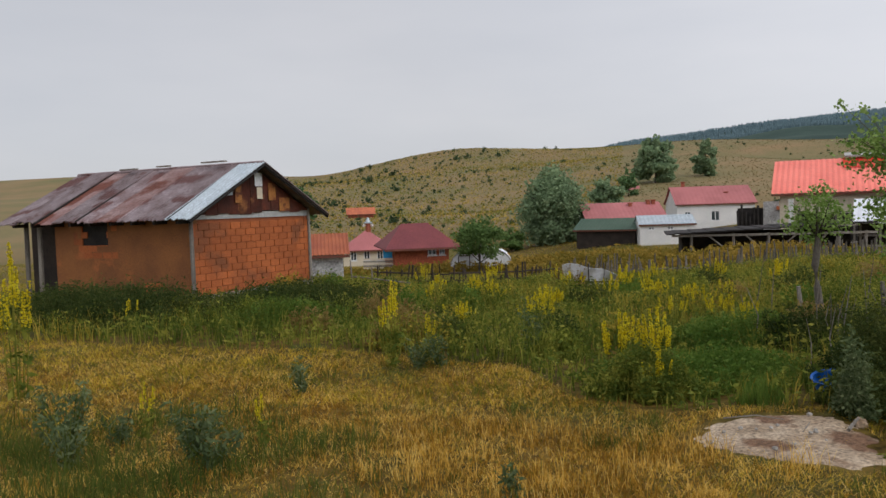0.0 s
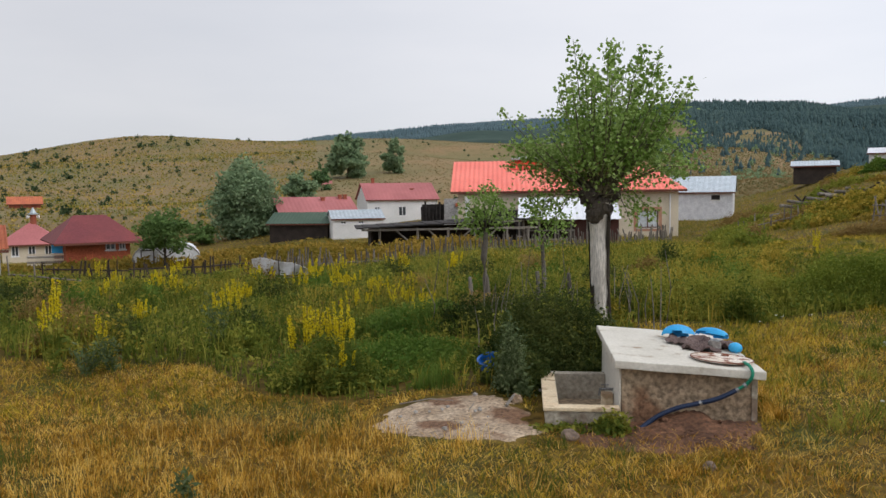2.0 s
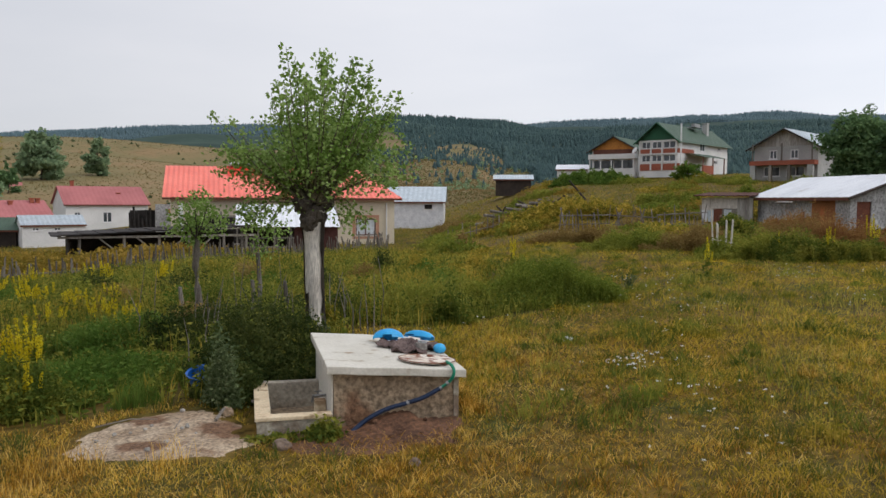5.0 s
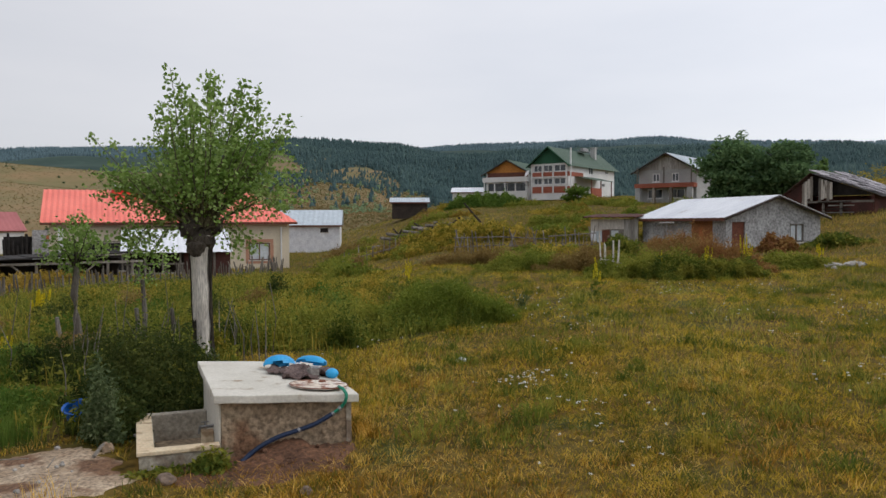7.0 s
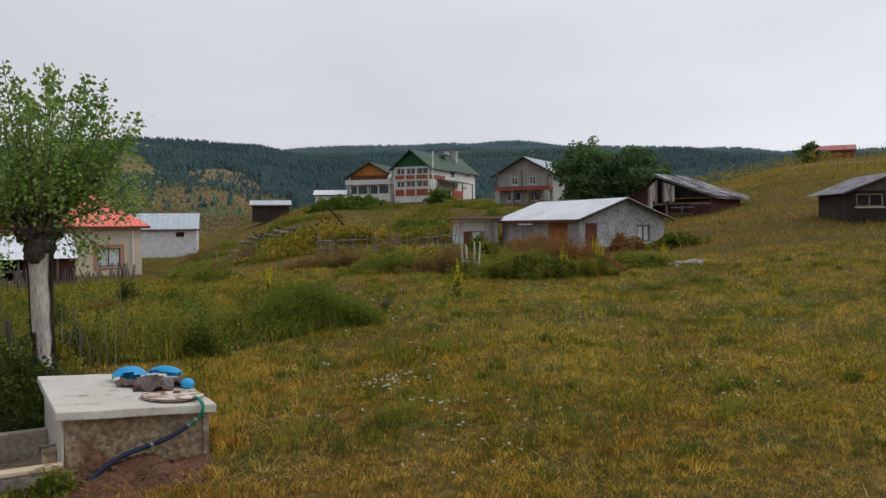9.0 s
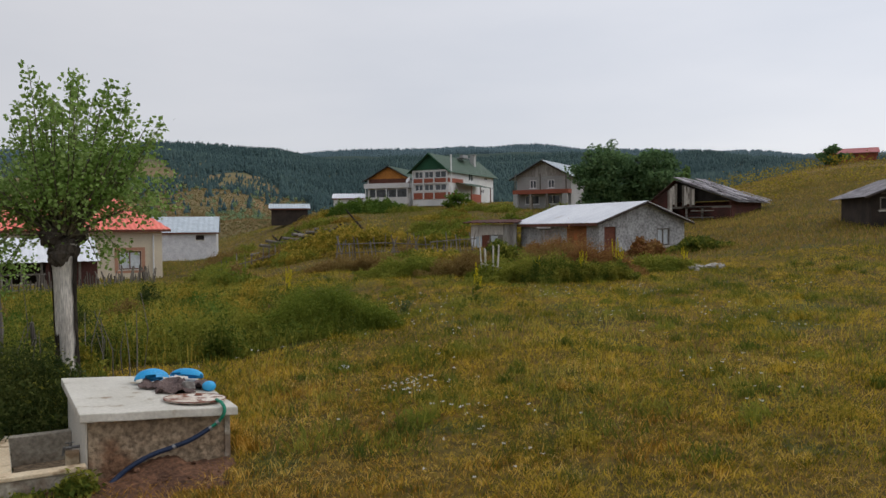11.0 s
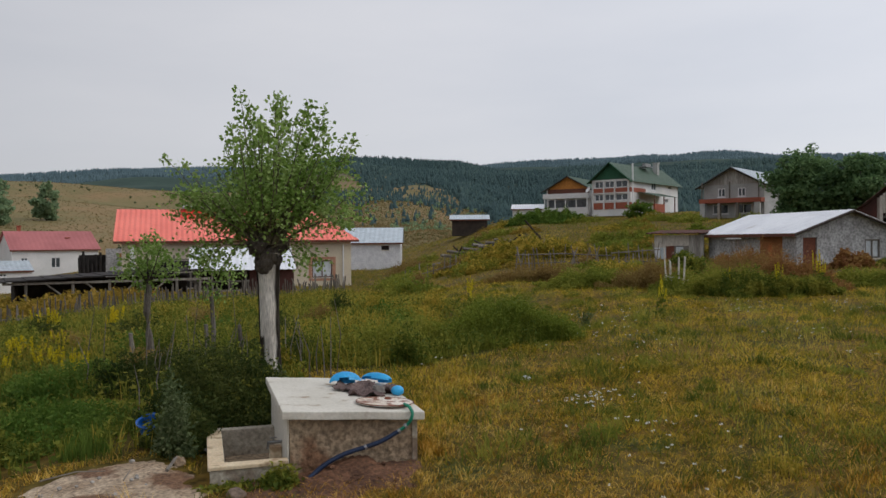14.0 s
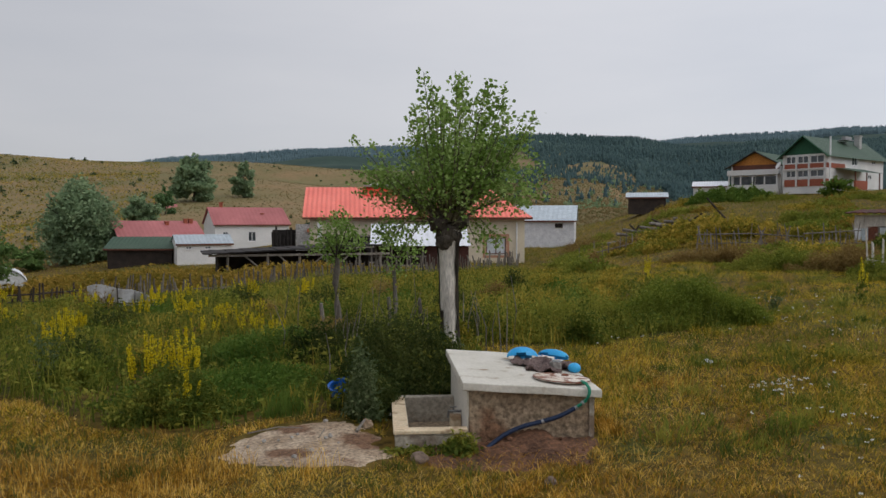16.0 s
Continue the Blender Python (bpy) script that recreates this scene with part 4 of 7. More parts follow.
keep = ~inside(TANK, x, y) & ~inside(SAND, x, y) & ~inside(TALL, x, y) & ~inside(EARTH, x, y) & (patch(x, y, 0.55, 4.0) + rng.uniform(-0.3, 0.3, len(x)) > 0.55)
x, y = x[keep], y[keep]
tagged(blades("matted_straw", x, y, rng.uniform(0.03, 0.09, len(x)), rng.uniform(0.003, 0.007, len(x)), "bleached", 2.6), "bleached straw matted flat over the meadow", "grass", kind="stuff")
# pale seed heads and greener tufts standing in the upper meadow
x, y = sector(30000, 9, 34, 42, 90)
keep = ~inside(TALL, x, y) & ~inside(TANK, x, y) & (patch(x, y, 1.5, 3.3) * patch(x, y, 0.6, 1.2) + rng.uniform(-0.12, 0.12, len(x)) > 0.40)
x, y = x[keep], y[keep]
tagged(blades("seeding_grass", x, y, rng.uniform(0.08, 0.27, len(x)), rng.uniform(0.007, 0.016, len(x)), "seedhead", 0.5), "pale seeding grass standing in drifts", "grass", kind="stuff")
tx, ty, th0 = [], [], []
for k in range(520):
    r0, a0 = math.sqrt(rng.uniform(8 ** 2, 32 ** 2)), math.radians(rng.uniform(40, 90))
    n0, w0 = int(rng.integers(30, 110)), rng.uniform(0.05, 0.26)
    tx.append(r0 * math.sin(a0) + rng.normal(0, w0, n0))
    ty.append(r0 * math.cos(a0) + rng.normal(0, w0, n0))
    th0.append(rng.uniform(0.05, 0.17, n0) * rng.uniform(0.7, 1.6))
x, y, h = np.concatenate(tx), np.concatenate(ty), np.concatenate(th0)
keep = ~inside(TANK, x, y) & ~inside(EARTH, x, y) & ~inside(TALL, x, y)
tagged(blades("clover_tufts", x[keep], y[keep], h[keep], rng.uniform(0.008, 0.02, keep.sum()), "weed", 0.9), "low green tufts of clover and herbs in the meadow", "grass", kind="stuff")
# taller bleached stalks in front of the sand and along the edge of the weeds
x, y = rng.uniform(-0.5, 3.2, 5000), rng.uniform(5.4, 8.6, 5000)
keep = ~inside(SAND, x, y) & (patch(x, y, 0.5, 3.0) > 0.5) & (y < 8.9 - 0.35 * x)
tagged(blades("straw_stalks", x[keep], y[keep], rng.uniform(0.14, 0.34, keep.sum()), 0.006, "dry", 0.5), "bleached standing straw", "grass", kind="stuff")
# tall grass at the foot of the picture, by the thistles
x, y = rng.uniform(-5.8, -0.6, 20000), rng.uniform(5.2, 9.2, 20000)
keep = patch(x, y, 0.5, 1.0) + rng.uniform(-0.45, 0.45, len(x)) > 0.42 + 0.16 * np.maximum(0, x + 3.2) + 0.12 * np.maximum(0, y - 7)
tagged(blades("rank_grass", x[keep], y[keep], rng.uniform(0.08, 0.34, keep.sum()), 0.008, "rank", 0.5), "rank green grass", "grass", kind="stuff")

# tall weeds: stalks, and small leaves up the stalks
x, y = sector(150000, 8.3, 40, -38, 58)
keep = inside(TALL, x, y) & ~inside(BARN, x, y) & ~inside(TANK, x, y)
keep &= rng.uniform(size=len(x)) < 0.45 + 0.55 * patch(x, y, 1.2, 4.0)
x, y = x[keep], y[keep]
rr = np.hypot(x, y)
low = (y < 12.5) & (x > 1.2) & (x < 5.2)
h = rng.uniform(0.25, 0.65, len(x)) * (0.55 + 0.7 * patch(x, y, 1.6, 1.0)) * np.where(low, 0.55, 1.0) * np.where(rr > 21, 0.75, 1.0)
olive = patch(x, y, 3.2, 8.0) + 0.03 * (rr - 20) + rng.normal(0, 0.12, len(x)) > 0.55
for nm, sel, mt, lab in (("tall_weeds", ~olive, "weed", "dense tall green weeds"), ("tall_grass", olive, "straw", "tall yellowing grass among the weeds")):
    tagged(blades(nm, x[sel], y[sel], h[sel], rng.uniform(0.012, 0.028, sel.sum()), mt, 0.35), lab, "weeds", kind="stuff")
pick = rng.uniform(size=len(x)) < 0.42
lx, ly, lh = np.repeat(x[pick], 5), np.repeat(y[pick], 5), np.repeat(h[pick], 5)
c = np.stack([lx + rng.normal(0, 0.06, len(lx)), ly + rng.normal(0, 0.06, len(lx)), land(lx, ly) + lh * rng.uniform(0.2, 1.0, len(lx))], -1)
tagged(leaf_mesh("weed_leaves", c, rng.uniform(0.02, 0.055, len(c)), "weed", 0.3, 2.2), "small leaves of the weeds", "weeds", kind="stuff")


def thicket(name, label, centre, rx, ry, h, n, material, width=0.012, size=0.035, leaves=5, turn=0.0):
    """A stand of stalks and leaves over an oval, tallest in its middle: one plant mass."""
    r, a = np.sqrt(rng.uniform(0, 1, n)), rng.uniform(0, 2 * np.pi, n)
    r *= 1 + 0.22 * np.sin(2 * a + centre[0]) + 0.15 * np.sin(5 * a + centre[1]) + 0.1 * np.sin(9 * a)
    u, v = r * np.cos(a) * rx, r * np.sin(a) * ry
    x, y = centre[0] + u * math.cos(turn) - v * math.sin(turn), centre[1] + u * math.sin(turn) + v * math.cos(turn)
    hh = h * np.sqrt(np.clip(1.08 - r ** 2, 0.08, 1)) * rng.uniform(0.35, 1.1, n) * (0.6 + 0.6 * patch(x, y, 0.45, 2.0))
    ob = blades(name, x, y, hh, np.full(n, width), material, 0.2)
    tagged(ob, label, "bush", kind="stuff")
    if leaves:
        lx, ly, lh = np.repeat(x, leaves), np.repeat(y, leaves), np.repeat(hh, leaves)
        c = np.stack([lx + rng.normal(0, 0.04, len(lx)), ly + rng.normal(0, 0.04, len(lx)), land(lx, ly) + lh * rng.uniform(0.25, 1.02, len(lx))], -1)
        lo = leaf_mesh("leaves", c, rng.uniform(0.6, 1.3, len(c)) * size, material, 0.2, 2.2)
        lo.parent = ob
        lo.matrix_parent_inverse = ob.matrix_world.inverted()
    return ob


thicket("willowherb_bush", "dense rounded stand of fresh green weeds in the meadow", (13.3, 11.1), 1.7, 0.95, 1.05, 9000, "bushgreen", 0.011, 0.028, 4, -0.4)
thicket("nettle_stand", "band of green weeds along the meadow", (10.6, 11.9), 2.4, 0.9, 0.72, 5500, "weedpale", 0.012, 0.03, 4, -0.3)
thicket("nettle_stand", "dark nettles under the poplar beside the tank", (5.5, 9.35), 1.2, 0.75, 0.95, 3600, "nettle", 0.009, 0.026, 9, 0.3)
thicket("nettle_stand", "pale thin stalks among the nettles behind the tank", (5.7, 9.6), 1.2, 0.7, 1.15, 260, "weedpale", 0.008, 0.02, 14, 0.3)
thicket("wormwood_bush", "grey-green wormwood beside the trough", (4.2, 8.0), 0.14, 0.16, 1.05, 120, "silver", 0.008, 0.026, 22)
thicket("wormwood_bush", "grey-green wormwood at the foot of the poplar", (6.35, 9.45), 0.4, 0.18, 0.75, 110, "silver", 0.008, 0.026, 18)
for nx_, ny_, na_, nb_, nh_, nm_ in ((6.6, 12.3, 1.3, 1.0, 0.6, "nettle"), (8.3, 12.6, 1.3, 0.9, 0.6, "nettle"), (4.9, 13.2, 1.3, 0.8, 0.5, "lush"), (8.2, 15.6, 2.2, 1.0, 0.7, "weed")):
    thicket("nettle_stand", "nettles and weeds among the young trees", (nx_, ny_), na_, nb_, nh_, 2400, nm_, 0.01, 0.028, 7, 0.1)
for k in range(34):
    bx_, by_ = rng.uniform(4.9, 8.8), rng.uniform(10.2, 14.6)
    hb_ = rng.uniform(0.6, 1.35)
    sk = part("dry_stalk", tube([(0, 0, -0.05), (rng.normal(0, 0.04), rng.normal(0, 0.04), hb_ * 0.5), (rng.normal(0, 0.1), rng.normal(0, 0.1), hb_)], [0.012, 0.009, 0.004], 5), "wood", None)
    sk.matrix_world = Matrix.Translation((bx_, by_, float(land(bx_, by_))))
    tagged(sk, "thin dry grey stalk standing among the weeds", "stalk", "dry stalks")
thicket("nettle_stand", "dark low weeds behind the sand", (4.45, 8.3), 0.38, 0.36, 0.5, 900, "nettle", 0.009, 0.024, 8)
thicket("lush_grass", "lush green grass beside the basin", (3.5, 10.7), 1.5, 1.1, 0.42, 5000, "lush", 0.011, 0.03, 2)
thicket("lush_grass", "lush green grass behind the sand heap", (3.6, 8.95), 0.28, 0.25, 0.4, 500, "lush", 0.01, 0.04, 0)
thicket("weed_clump", "green weeds round the mulleins", (2.55, 9.9), 0.65, 0.6, 0.62, 1500, "weed", 0.01, 0.026, 8)
thicket("weed_clump", "weeds at the foot of the mud-plastered barn", (-7.8, 18.3), 3.4, 1.6, 0.95, 8500, "nettle", 0.012, 0.034, 5, -0.48)
thicket("weed_clump", "weeds at the foot of the mud-plastered barn", (-3.4, 18.4), 2.6, 2.2, 0.8, 8500, "nettle", 0.012, 0.034, 5, 0.4)
thicket("weed_clump", "fresh green weeds before the brick gable", (-3.3, 16.6), 1.4, 0.9, 0.6, 3000, "lush", 0.012, 0.034, 4, 0.2)
for hx, hy, ha, hb, hh, hm, hl in ((27.2, 20.3, 2.6, 1.2, 0.75, "dockpale", "dark green weeds along the old fence"), (26.0, 17.4, 1.8, 1.3, 0.8, "weedpale", "dark green weeds along the old fence"), (26.6, 15.2, 1.6, 1.3, 0.95, "dockpale", "brown withered weeds along the old fence"),
                                   (25.6, 12.7, 1.5, 1.3, 0.95, "weedpale", "dense green weeds before the stone house"), (27.4, 12.0, 1.5, 1.4, 1.25, "dockpale", "tall withered weeds before the stone house"), (25.6, 10.9, 1.2, 1.0, 1.0, "weed", "dark weeds before the stone house"),
                                   (27.2, 10.4, 1.5, 0.9, 1.3, "dock", "rust-brown dried docks before the stone house"), (26.3, 9.5, 0.9, 0.8, 0.75, "weed", "green weeds before the stone house"), (30.6, 8.9, 1.4, 0.8, 0.55, "weedpale", "olive weeds beside the stone house")):
    thicket("weed_clump", hl, (hx, hy), ha, hb, hh, 2600, hm, 0.016, 0.042, 5, -1.15)
thicket("dry_dock_stand", "tall loose withered stalks before the stone house", (27.6, 11.6), 2.0, 1.3, 1.6, 420, "dock", 0.014, 0.034, 10, -1.15)
thicket("dry_dock_stand", "rust-brown dried docks beside the stone house", (35.0, 15.4), 2.3, 0.9, 0.95, 2000, "dock", 0.02, 0.05, 4, 1.05)
thicket("dry_dock_stand", "rust-brown dried docks beside the stone house", (37.4, 11.6), 1.0, 0.7, 0.8, 900, "dock", 0.03, 0.09, 4, -0.7)
thicket("weed_clump", "weeds along the stone house", (40.2, 9.9), 1.5, 0.8, 0.75, 1500, "weed", 0.03, 0.09, 4, -0.7)
thicket("bramble_hedge", "dark green brambles on the old fence", (31.2, 19.4), 4.2, 0.8, 0.55, 3400, "weedpale", 0.03, 0.08, 3, -1.05)
thicket("weed_clump", "green weeds in front of the annex", (32.0, 16.4), 1.3, 1.0, 1.0, 2200, "weed", 0.03, 0.08, 4, 0.9)
thicket("reed_clump", "tall yellow-green weeds on the slope", (38.0, 30.5), 4.5, 2.6, 1.3, 6000, "straw", 0.035, 0.1, 3, -0.8)
thicket("reed_clump", "golden standing grass beyond the fence", (11.0, 38.5), 9.0, 4.5, 0.9, 12000, "golden", 0.035, 0.1, 3, -0.1)
thicket("reed_clump", "golden standing grass before the village", (8.0, 52.0), 13.0, 6.0, 0.9, 9000, "golden", 0.06, 0.15, 2, -0.1)
thicket("corn_patch", "patch of green maize on the slope", (67.5, 51.5), 4.5, 2.2, 1.5, 5000, "lush", 0.06, 0.14, 3, -0.9)


for k in range(60):
    a_, r_ = rng.uniform(-14, 45), rng.uniform(13, 26)
    cx_, cy_ = r_ * math.sin(radians(a_)), r_ * math.cos(radians(a_))
    if inside(TALL, np.array([cx_]), np.array([cy_]))[0]:
        thicket("weed_clump", "clump of taller weeds in the overgrown field", (cx_, cy_), rng.uniform(0.3, 0.8), rng.uniform(0.3, 0.6), rng.uniform(0.5, 0.95), 260, ("straw", "weed", "lush", "weedpale", "nettle", "dockpale")[k % 6], 0.014, 0.04, 4)
for k in range(40):
    a_, r_ = rng.uniform(48, 88), rng.uniform(8, 30)
    cx_, cy_ = r_ * math.sin(radians(a_)), r_ * math.cos(radians(a_))
    if not inside(TALL, np.array([cx_]), np.array([cy_]))[0]:
        thicket("meadow_tuft", "tuft of greener grass in the meadow", (cx_, cy_), rng.uniform(0.15, 0.6), rng.uniform(0.15, 0.4), rng.uniform(0.15, 0.3), 160, ("weedpale", "meadow", "straw", "weedpale")[k % 4], 0.01, 0.025, 1)


for k in range(70):
    a_, r_ = rng.uniform(41, 68), rng.uniform(33, 88)
    cx_, cy_ = r_ * math.sin(radians(a_)), r_ * math.cos(radians(a_))
    if not inside([(33, 24), (43, 24), (45, 9), (33, 9)], np.array([cx_]), np.array([cy_]))[0]:
        thicket("slope_scrub", "clump of scrub on the grassy slope", (cx_, cy_), rng.uniform(0.8, 2.8), rng.uniform(0.6, 1.6), rng.uniform(0.4, 1.0), 420, ("weedpale", "straw", "bushgreen", "golden", "weedpale", "straw", "dockpale")[k % 7], 0.035, 0.085, 3, rng.uniform(0, 3))


def mullein(x, y, h, spikes, size=1.0, leafbase=True, wide=0.22):
    """A flowering mullein: stalks, basal leaves, yellow flower spikes."""
    root = thing("mullein", "tall flowering mullein with yellow spikes", "wild flower", Matrix.Translation((x, y, float(land(x, y)))), "mulleins")
    for k in range(spikes):
        a, o = rng.uniform(0, 2 * np.pi), (0.0 if k == 0 else rng.uniform(0.05, wide) * size)
        top = Vector((math.cos(a) * o, math.sin(a) * o, h * (1 if k == 0 else rng.uniform(0.66, 0.98))))
        bm = bmesh.new()
        foot = Vector((top.x * 0.55, top.y * 0.55, 0.0))
        pole(bm, foot, top, 0.008 * size, 0.004, 5)
        part("stalk", bm, "weed", root)
        n = int(95 * size)
        t = rng.uniform(0.6, 1.0, n) ** (0.7 + 0.3 * rng.uniform())
        w = 0.05 * size * (1.35 - t) * rng.uniform(0.4, 1.0, n)
        th = rng.uniform(0, 2 * np.pi, n)
        c = np.stack([foot.x + (top.x - foot.x) * t + np.cos(th) * w, foot.y + (top.y - foot.y) * t + np.sin(th) * w, top.z * t], -1)
        fl = leaf_mesh("flower_spike", c, 0.027 * max(size, 0.8), "yellow", 0.2, 1.0)
        fl.parent = root
        tagged(fl, kind="stuff")
    if leafbase:
        n = 60
        r, a = rng.uniform(0.02, 0.16, n) * size, rng.uniform(0, 2 * np.pi, n)
        c = np.stack([r * np.cos(a), r * np.sin(a), rng.uniform(0.03, h * 0.5, n)], -1)
        le = leaf_mesh("leaf", c, 0.055 * size, "weed", 0.4, 2.6)
        le.parent = root
    return root


for mx, my, mh, ms, mz in ((-0.81, 12.0, 1.35, 7, 1.1), (2.3, 10.3, 1.05, 8, 1.1), (2.75, 10.1, 1.12, 9, 1.15), (-5.75, 10.4, 2.1, 8, 1.25), (-6.6, 16.4, 0.7, 4, 0.8), (-3.2, 8.2, 0.62, 4, 0.6), (-1.85, 7.7, 0.55, 3, 0.55), (-0.3, 12.3, 0.8, 3, 0.8),
                       (18.8, 10.4, 1.15, 4, 1.0), (17.0, 15.5, 1.15, 6, 1.0), (2.6, 9.5, 0.62, 4, 0.8), (25.6, 10.1, 1.1, 6, 0.85), (26.9, 9.3, 1.4, 9, 1.0), (25.4, 11.6, 0.9, 4, 1.0), (30.2, 7.9, 0.9, 5, 1.0)):
    mullein(mx, my, mh, ms + (4 if 2 < mx < 3 else 0), mz * (0.9 if 2 < mx < 3 else 1), wide=0.3 if 2 < mx < 3 else 0.22)
for k in range(30):
    ma, mr = radians(rng.uniform(-2, 24)), rng.uniform(14.5, 26)
    mullein(mr * math.sin(ma), mr * math.cos(ma), rng.uniform(0.6, 0.95), int(rng.integers(6, 15)), rng.uniform(0.8, 1.15), False, 0.42)
x, y = sector(1500, 66, 135, 75, 93)
keep = patch(x, y, 5.0, 1.0) > 0.45
c = np.stack([x, y, land(x, y) + rng.uniform(0.2, 1.6, len(x))], -1)[keep]
tagged(leaf_mesh("yellow_hillside_flowers", np.repeat(c, 5, 0) + rng.normal(0, 0.22, (len(c) * 5, 3)), 0.15, "mustard", 0.2, 1.4), "yellow flowering stalks over the hillside", "wild flowers", kind="stuff")

# white yarrow scattered over the meadow
x, y = sector(900, 7, 26, 40, 84)
keep = (patch(x, y, 1.6, 6.0) > 0.6) & ~inside(TALL, x, y)
x, y = x[keep], y[keep]
x = np.concatenate([x, 9.1 + rng.normal(0, 0.3, 34)])
y = np.concatenate([y, 5.9 + rng.normal(0, 0.2, 34)])
c = np.stack([x, y, land(x, y) + rng.uniform(0.08, 0.2, len(x))], -1)
c = np.repeat(c, 5, 0) + rng.normal(0, 0.014, (len(c) * 5, 3)) * (1, 1, 0.2)
tagged(leaf_mesh("yarrow", c, 0.022, "white_flower", 0.85, 1.0), "white yarrow heads in the grass", "wild flowers", kind="stuff")


def thistle(x, y, h, n, label="grey-green thistle in the dry grass", spread_=0.14):
    root = thing("thistle", label, "thistle", Matrix.Translation((x, y, float(land(x, y)))), "thistles")
    bm = bmesh.new()
    tips = []
    for k in range(n):
        a = rng.uniform(0, 2 * np.pi)
        tip = Vector((math.cos(a) * spread_ * rng.uniform(0.1, 1.2), math.sin(a) * spread_ * rng.uniform(0.1, 1.2), h * rng.uniform(0.65, 1)))
        pole(bm, (0, 0, h * 0.1 * k / n), tip, 0.008, 0.003, 5)
        tips.append(tip)
    tagged(part("stem", bm, "weed", root), kind="stuff")
    c = np.concatenate([np.outer(rng.uniform(0.15, 1.0, 34), np.array(t)) + rng.normal(0, 0.035, (34, 3)) for t in tips])
    le = leaf_mesh("leaf", c, rng.uniform(0.016, 0.034, len(c)), "silver", 0.1, 3.4)
    le.parent = root
    tagged(le, kind="stuff")


for tx, ty, th_, tn, ts in ((-3.85, 7.85, 0.75, 14, 0.4), (-3.6, 7.3, 0.6, 10, 0.35), (-2.45, 7.35, 0.6, 15, 0.4), (-2.2, 7.15, 0.4, 8, 0.3), (0.53, 6.1, 0.42, 4, 0.1), (-1.9, 10.1, 0.5, 6, 0.15), (1.4, 13.2, 1.0, 8, 0.25), (-0.45, 11.9, 0.5, 9, 0.35), (-0.1, 12.0, 0.55, 9, 0.3), (16.5, 11.2, 0.45, 8, 0.3), (-3.4, 8.0, 0.4, 5, 0.15)):
    thistle(tx, ty, th_, tn, spread_=ts)


# ---- trees ----


def crown(blobs, n, size):
    """Leaf centres over the shells of several lumps (x, y, z, radius, height), uneven."""
    out = []
    w = np.array([b[3] ** 2 for b in blobs])
    for b, m in zip(blobs, (n * w / w.sum()).astype(int)):
        d = rng.normal(size=(m, 3))
        d /= np.linalg.norm(d, axis=1)[:, None]
        r = rng.uniform(0.15, 1.15, m) ** 0.6
        r *= 1 + 0.22 * np.sin(d[:, 0] * 5 + b[0]) * np.sin(d[:, 2] * 6 + b[1]) + 0.12 * np.sin(d[:, 1] * 11)
        out.append(np.array(b[:3]) + d * r[:, None] * np.array([b[3], b[3], b[4]]))
    return np.concatenate(out)


def tree(x, y, h, r, material, n, leaf, lumps=9, label="leafy tree beyond the houses", trunk=0.2, base=0.25, name="tree"):
    z = float(land(x, y))
    root = thing(name, label, "tree", Matrix.Translation((x, y, z)), "trees of the village")
    bm = tube([(0, 0, -0.3), (0.05 * r, 0, h * 0.3), (-0.05 * r, 0.05 * r, h * 0.75)], [trunk, trunk * 0.75, trunk * 0.2])
    for k in range(7):
        a = k * 2.4
        pole(bm, (0, 0, h * (0.18 + 0.06 * k)), (math.cos(a) * r * 0.7, math.sin(a) * r * 0.7, h * (0.42 + 0.07 * k)), trunk * 0.4, trunk * 0.1, 5)
    part("trunk", bm, "barkdark", root)
    blobs = []
    for k in range(lumps):
        t, a = (k + 0.5) / lumps, k * 2.4
        zz = h * (base + (0.93 - base) * t)
        w = r * math.sqrt(max(0.1, 1 - (2 * t - 0.85) ** 2 * 0.85))
        blobs.append((math.cos(a) * w * rng.uniform(0.3, 0.7), math.sin(a) * w * rng.uniform(0.3, 0.7), zz + h * rng.uniform(-0.06, 0.06), w * rng.uniform(0.35, 0.62), h * rng.uniform(0.09, 0.19)))
    cr = leaf_mesh("crown", crown(blobs, n, leaf), leaf, material, 0.2)
    cr.parent = root
    return root


tree(13.2, 94.0, 9.0, 4.8, "treegrey", 13000, 0.30, 26, "large grey-green willow below the hill", 0.3, 0.08, "willow_tree")
tree(24.5, 118.0, 6.0, 3.2, "treegrey", 3000, 0.36, 9, "grey-green tree behind the houses", 0.2, 0.1)
tree(2.15, 48.0, 3.5, 1.75, "treemid", 2600, 0.15, 10, "round young tree beside the white shelter", 0.1, 0.38)
tree(64.3, 23.4, 6.3, 2.9, "tree", 10000, 0.22, 24, "dark green tree behind the stone house", 0.25, 0.04)
tree(65.6, 19.6, 5.6, 2.6, "tree", 9000, 0.22, 22, "dark green tree behind the stone house", 0.25, 0.04)
tree(51.5, 190.0, 11.0, 6.0, "treegrey", 4500, 0.65, 11, "dark tree at the foot of the hill", 0.3, 0.1)
tree(66.5, 198.0, 9.0, 3.4, "treegrey", 2400, 0.55, 9, "pale green tree at the foot of the hill", 0.2, 0.1)
tree(35.5, 150.0, 5.0, 2.2, "tree", 1500, 0.4, 7, "small tree by the hillside sheds", 0.15, 0.1)
tree(-29.0, 163.0, 7.0, 4.0, "tree", 2200, 0.55, 8, "dark tree on the lower hillside", 0.2, 0.05)
tree(8.0, 92.0, 2.8, 2.2, "treemid", 1200, 0.3, 7, "low bush under the willow", 0.08, 0.05)
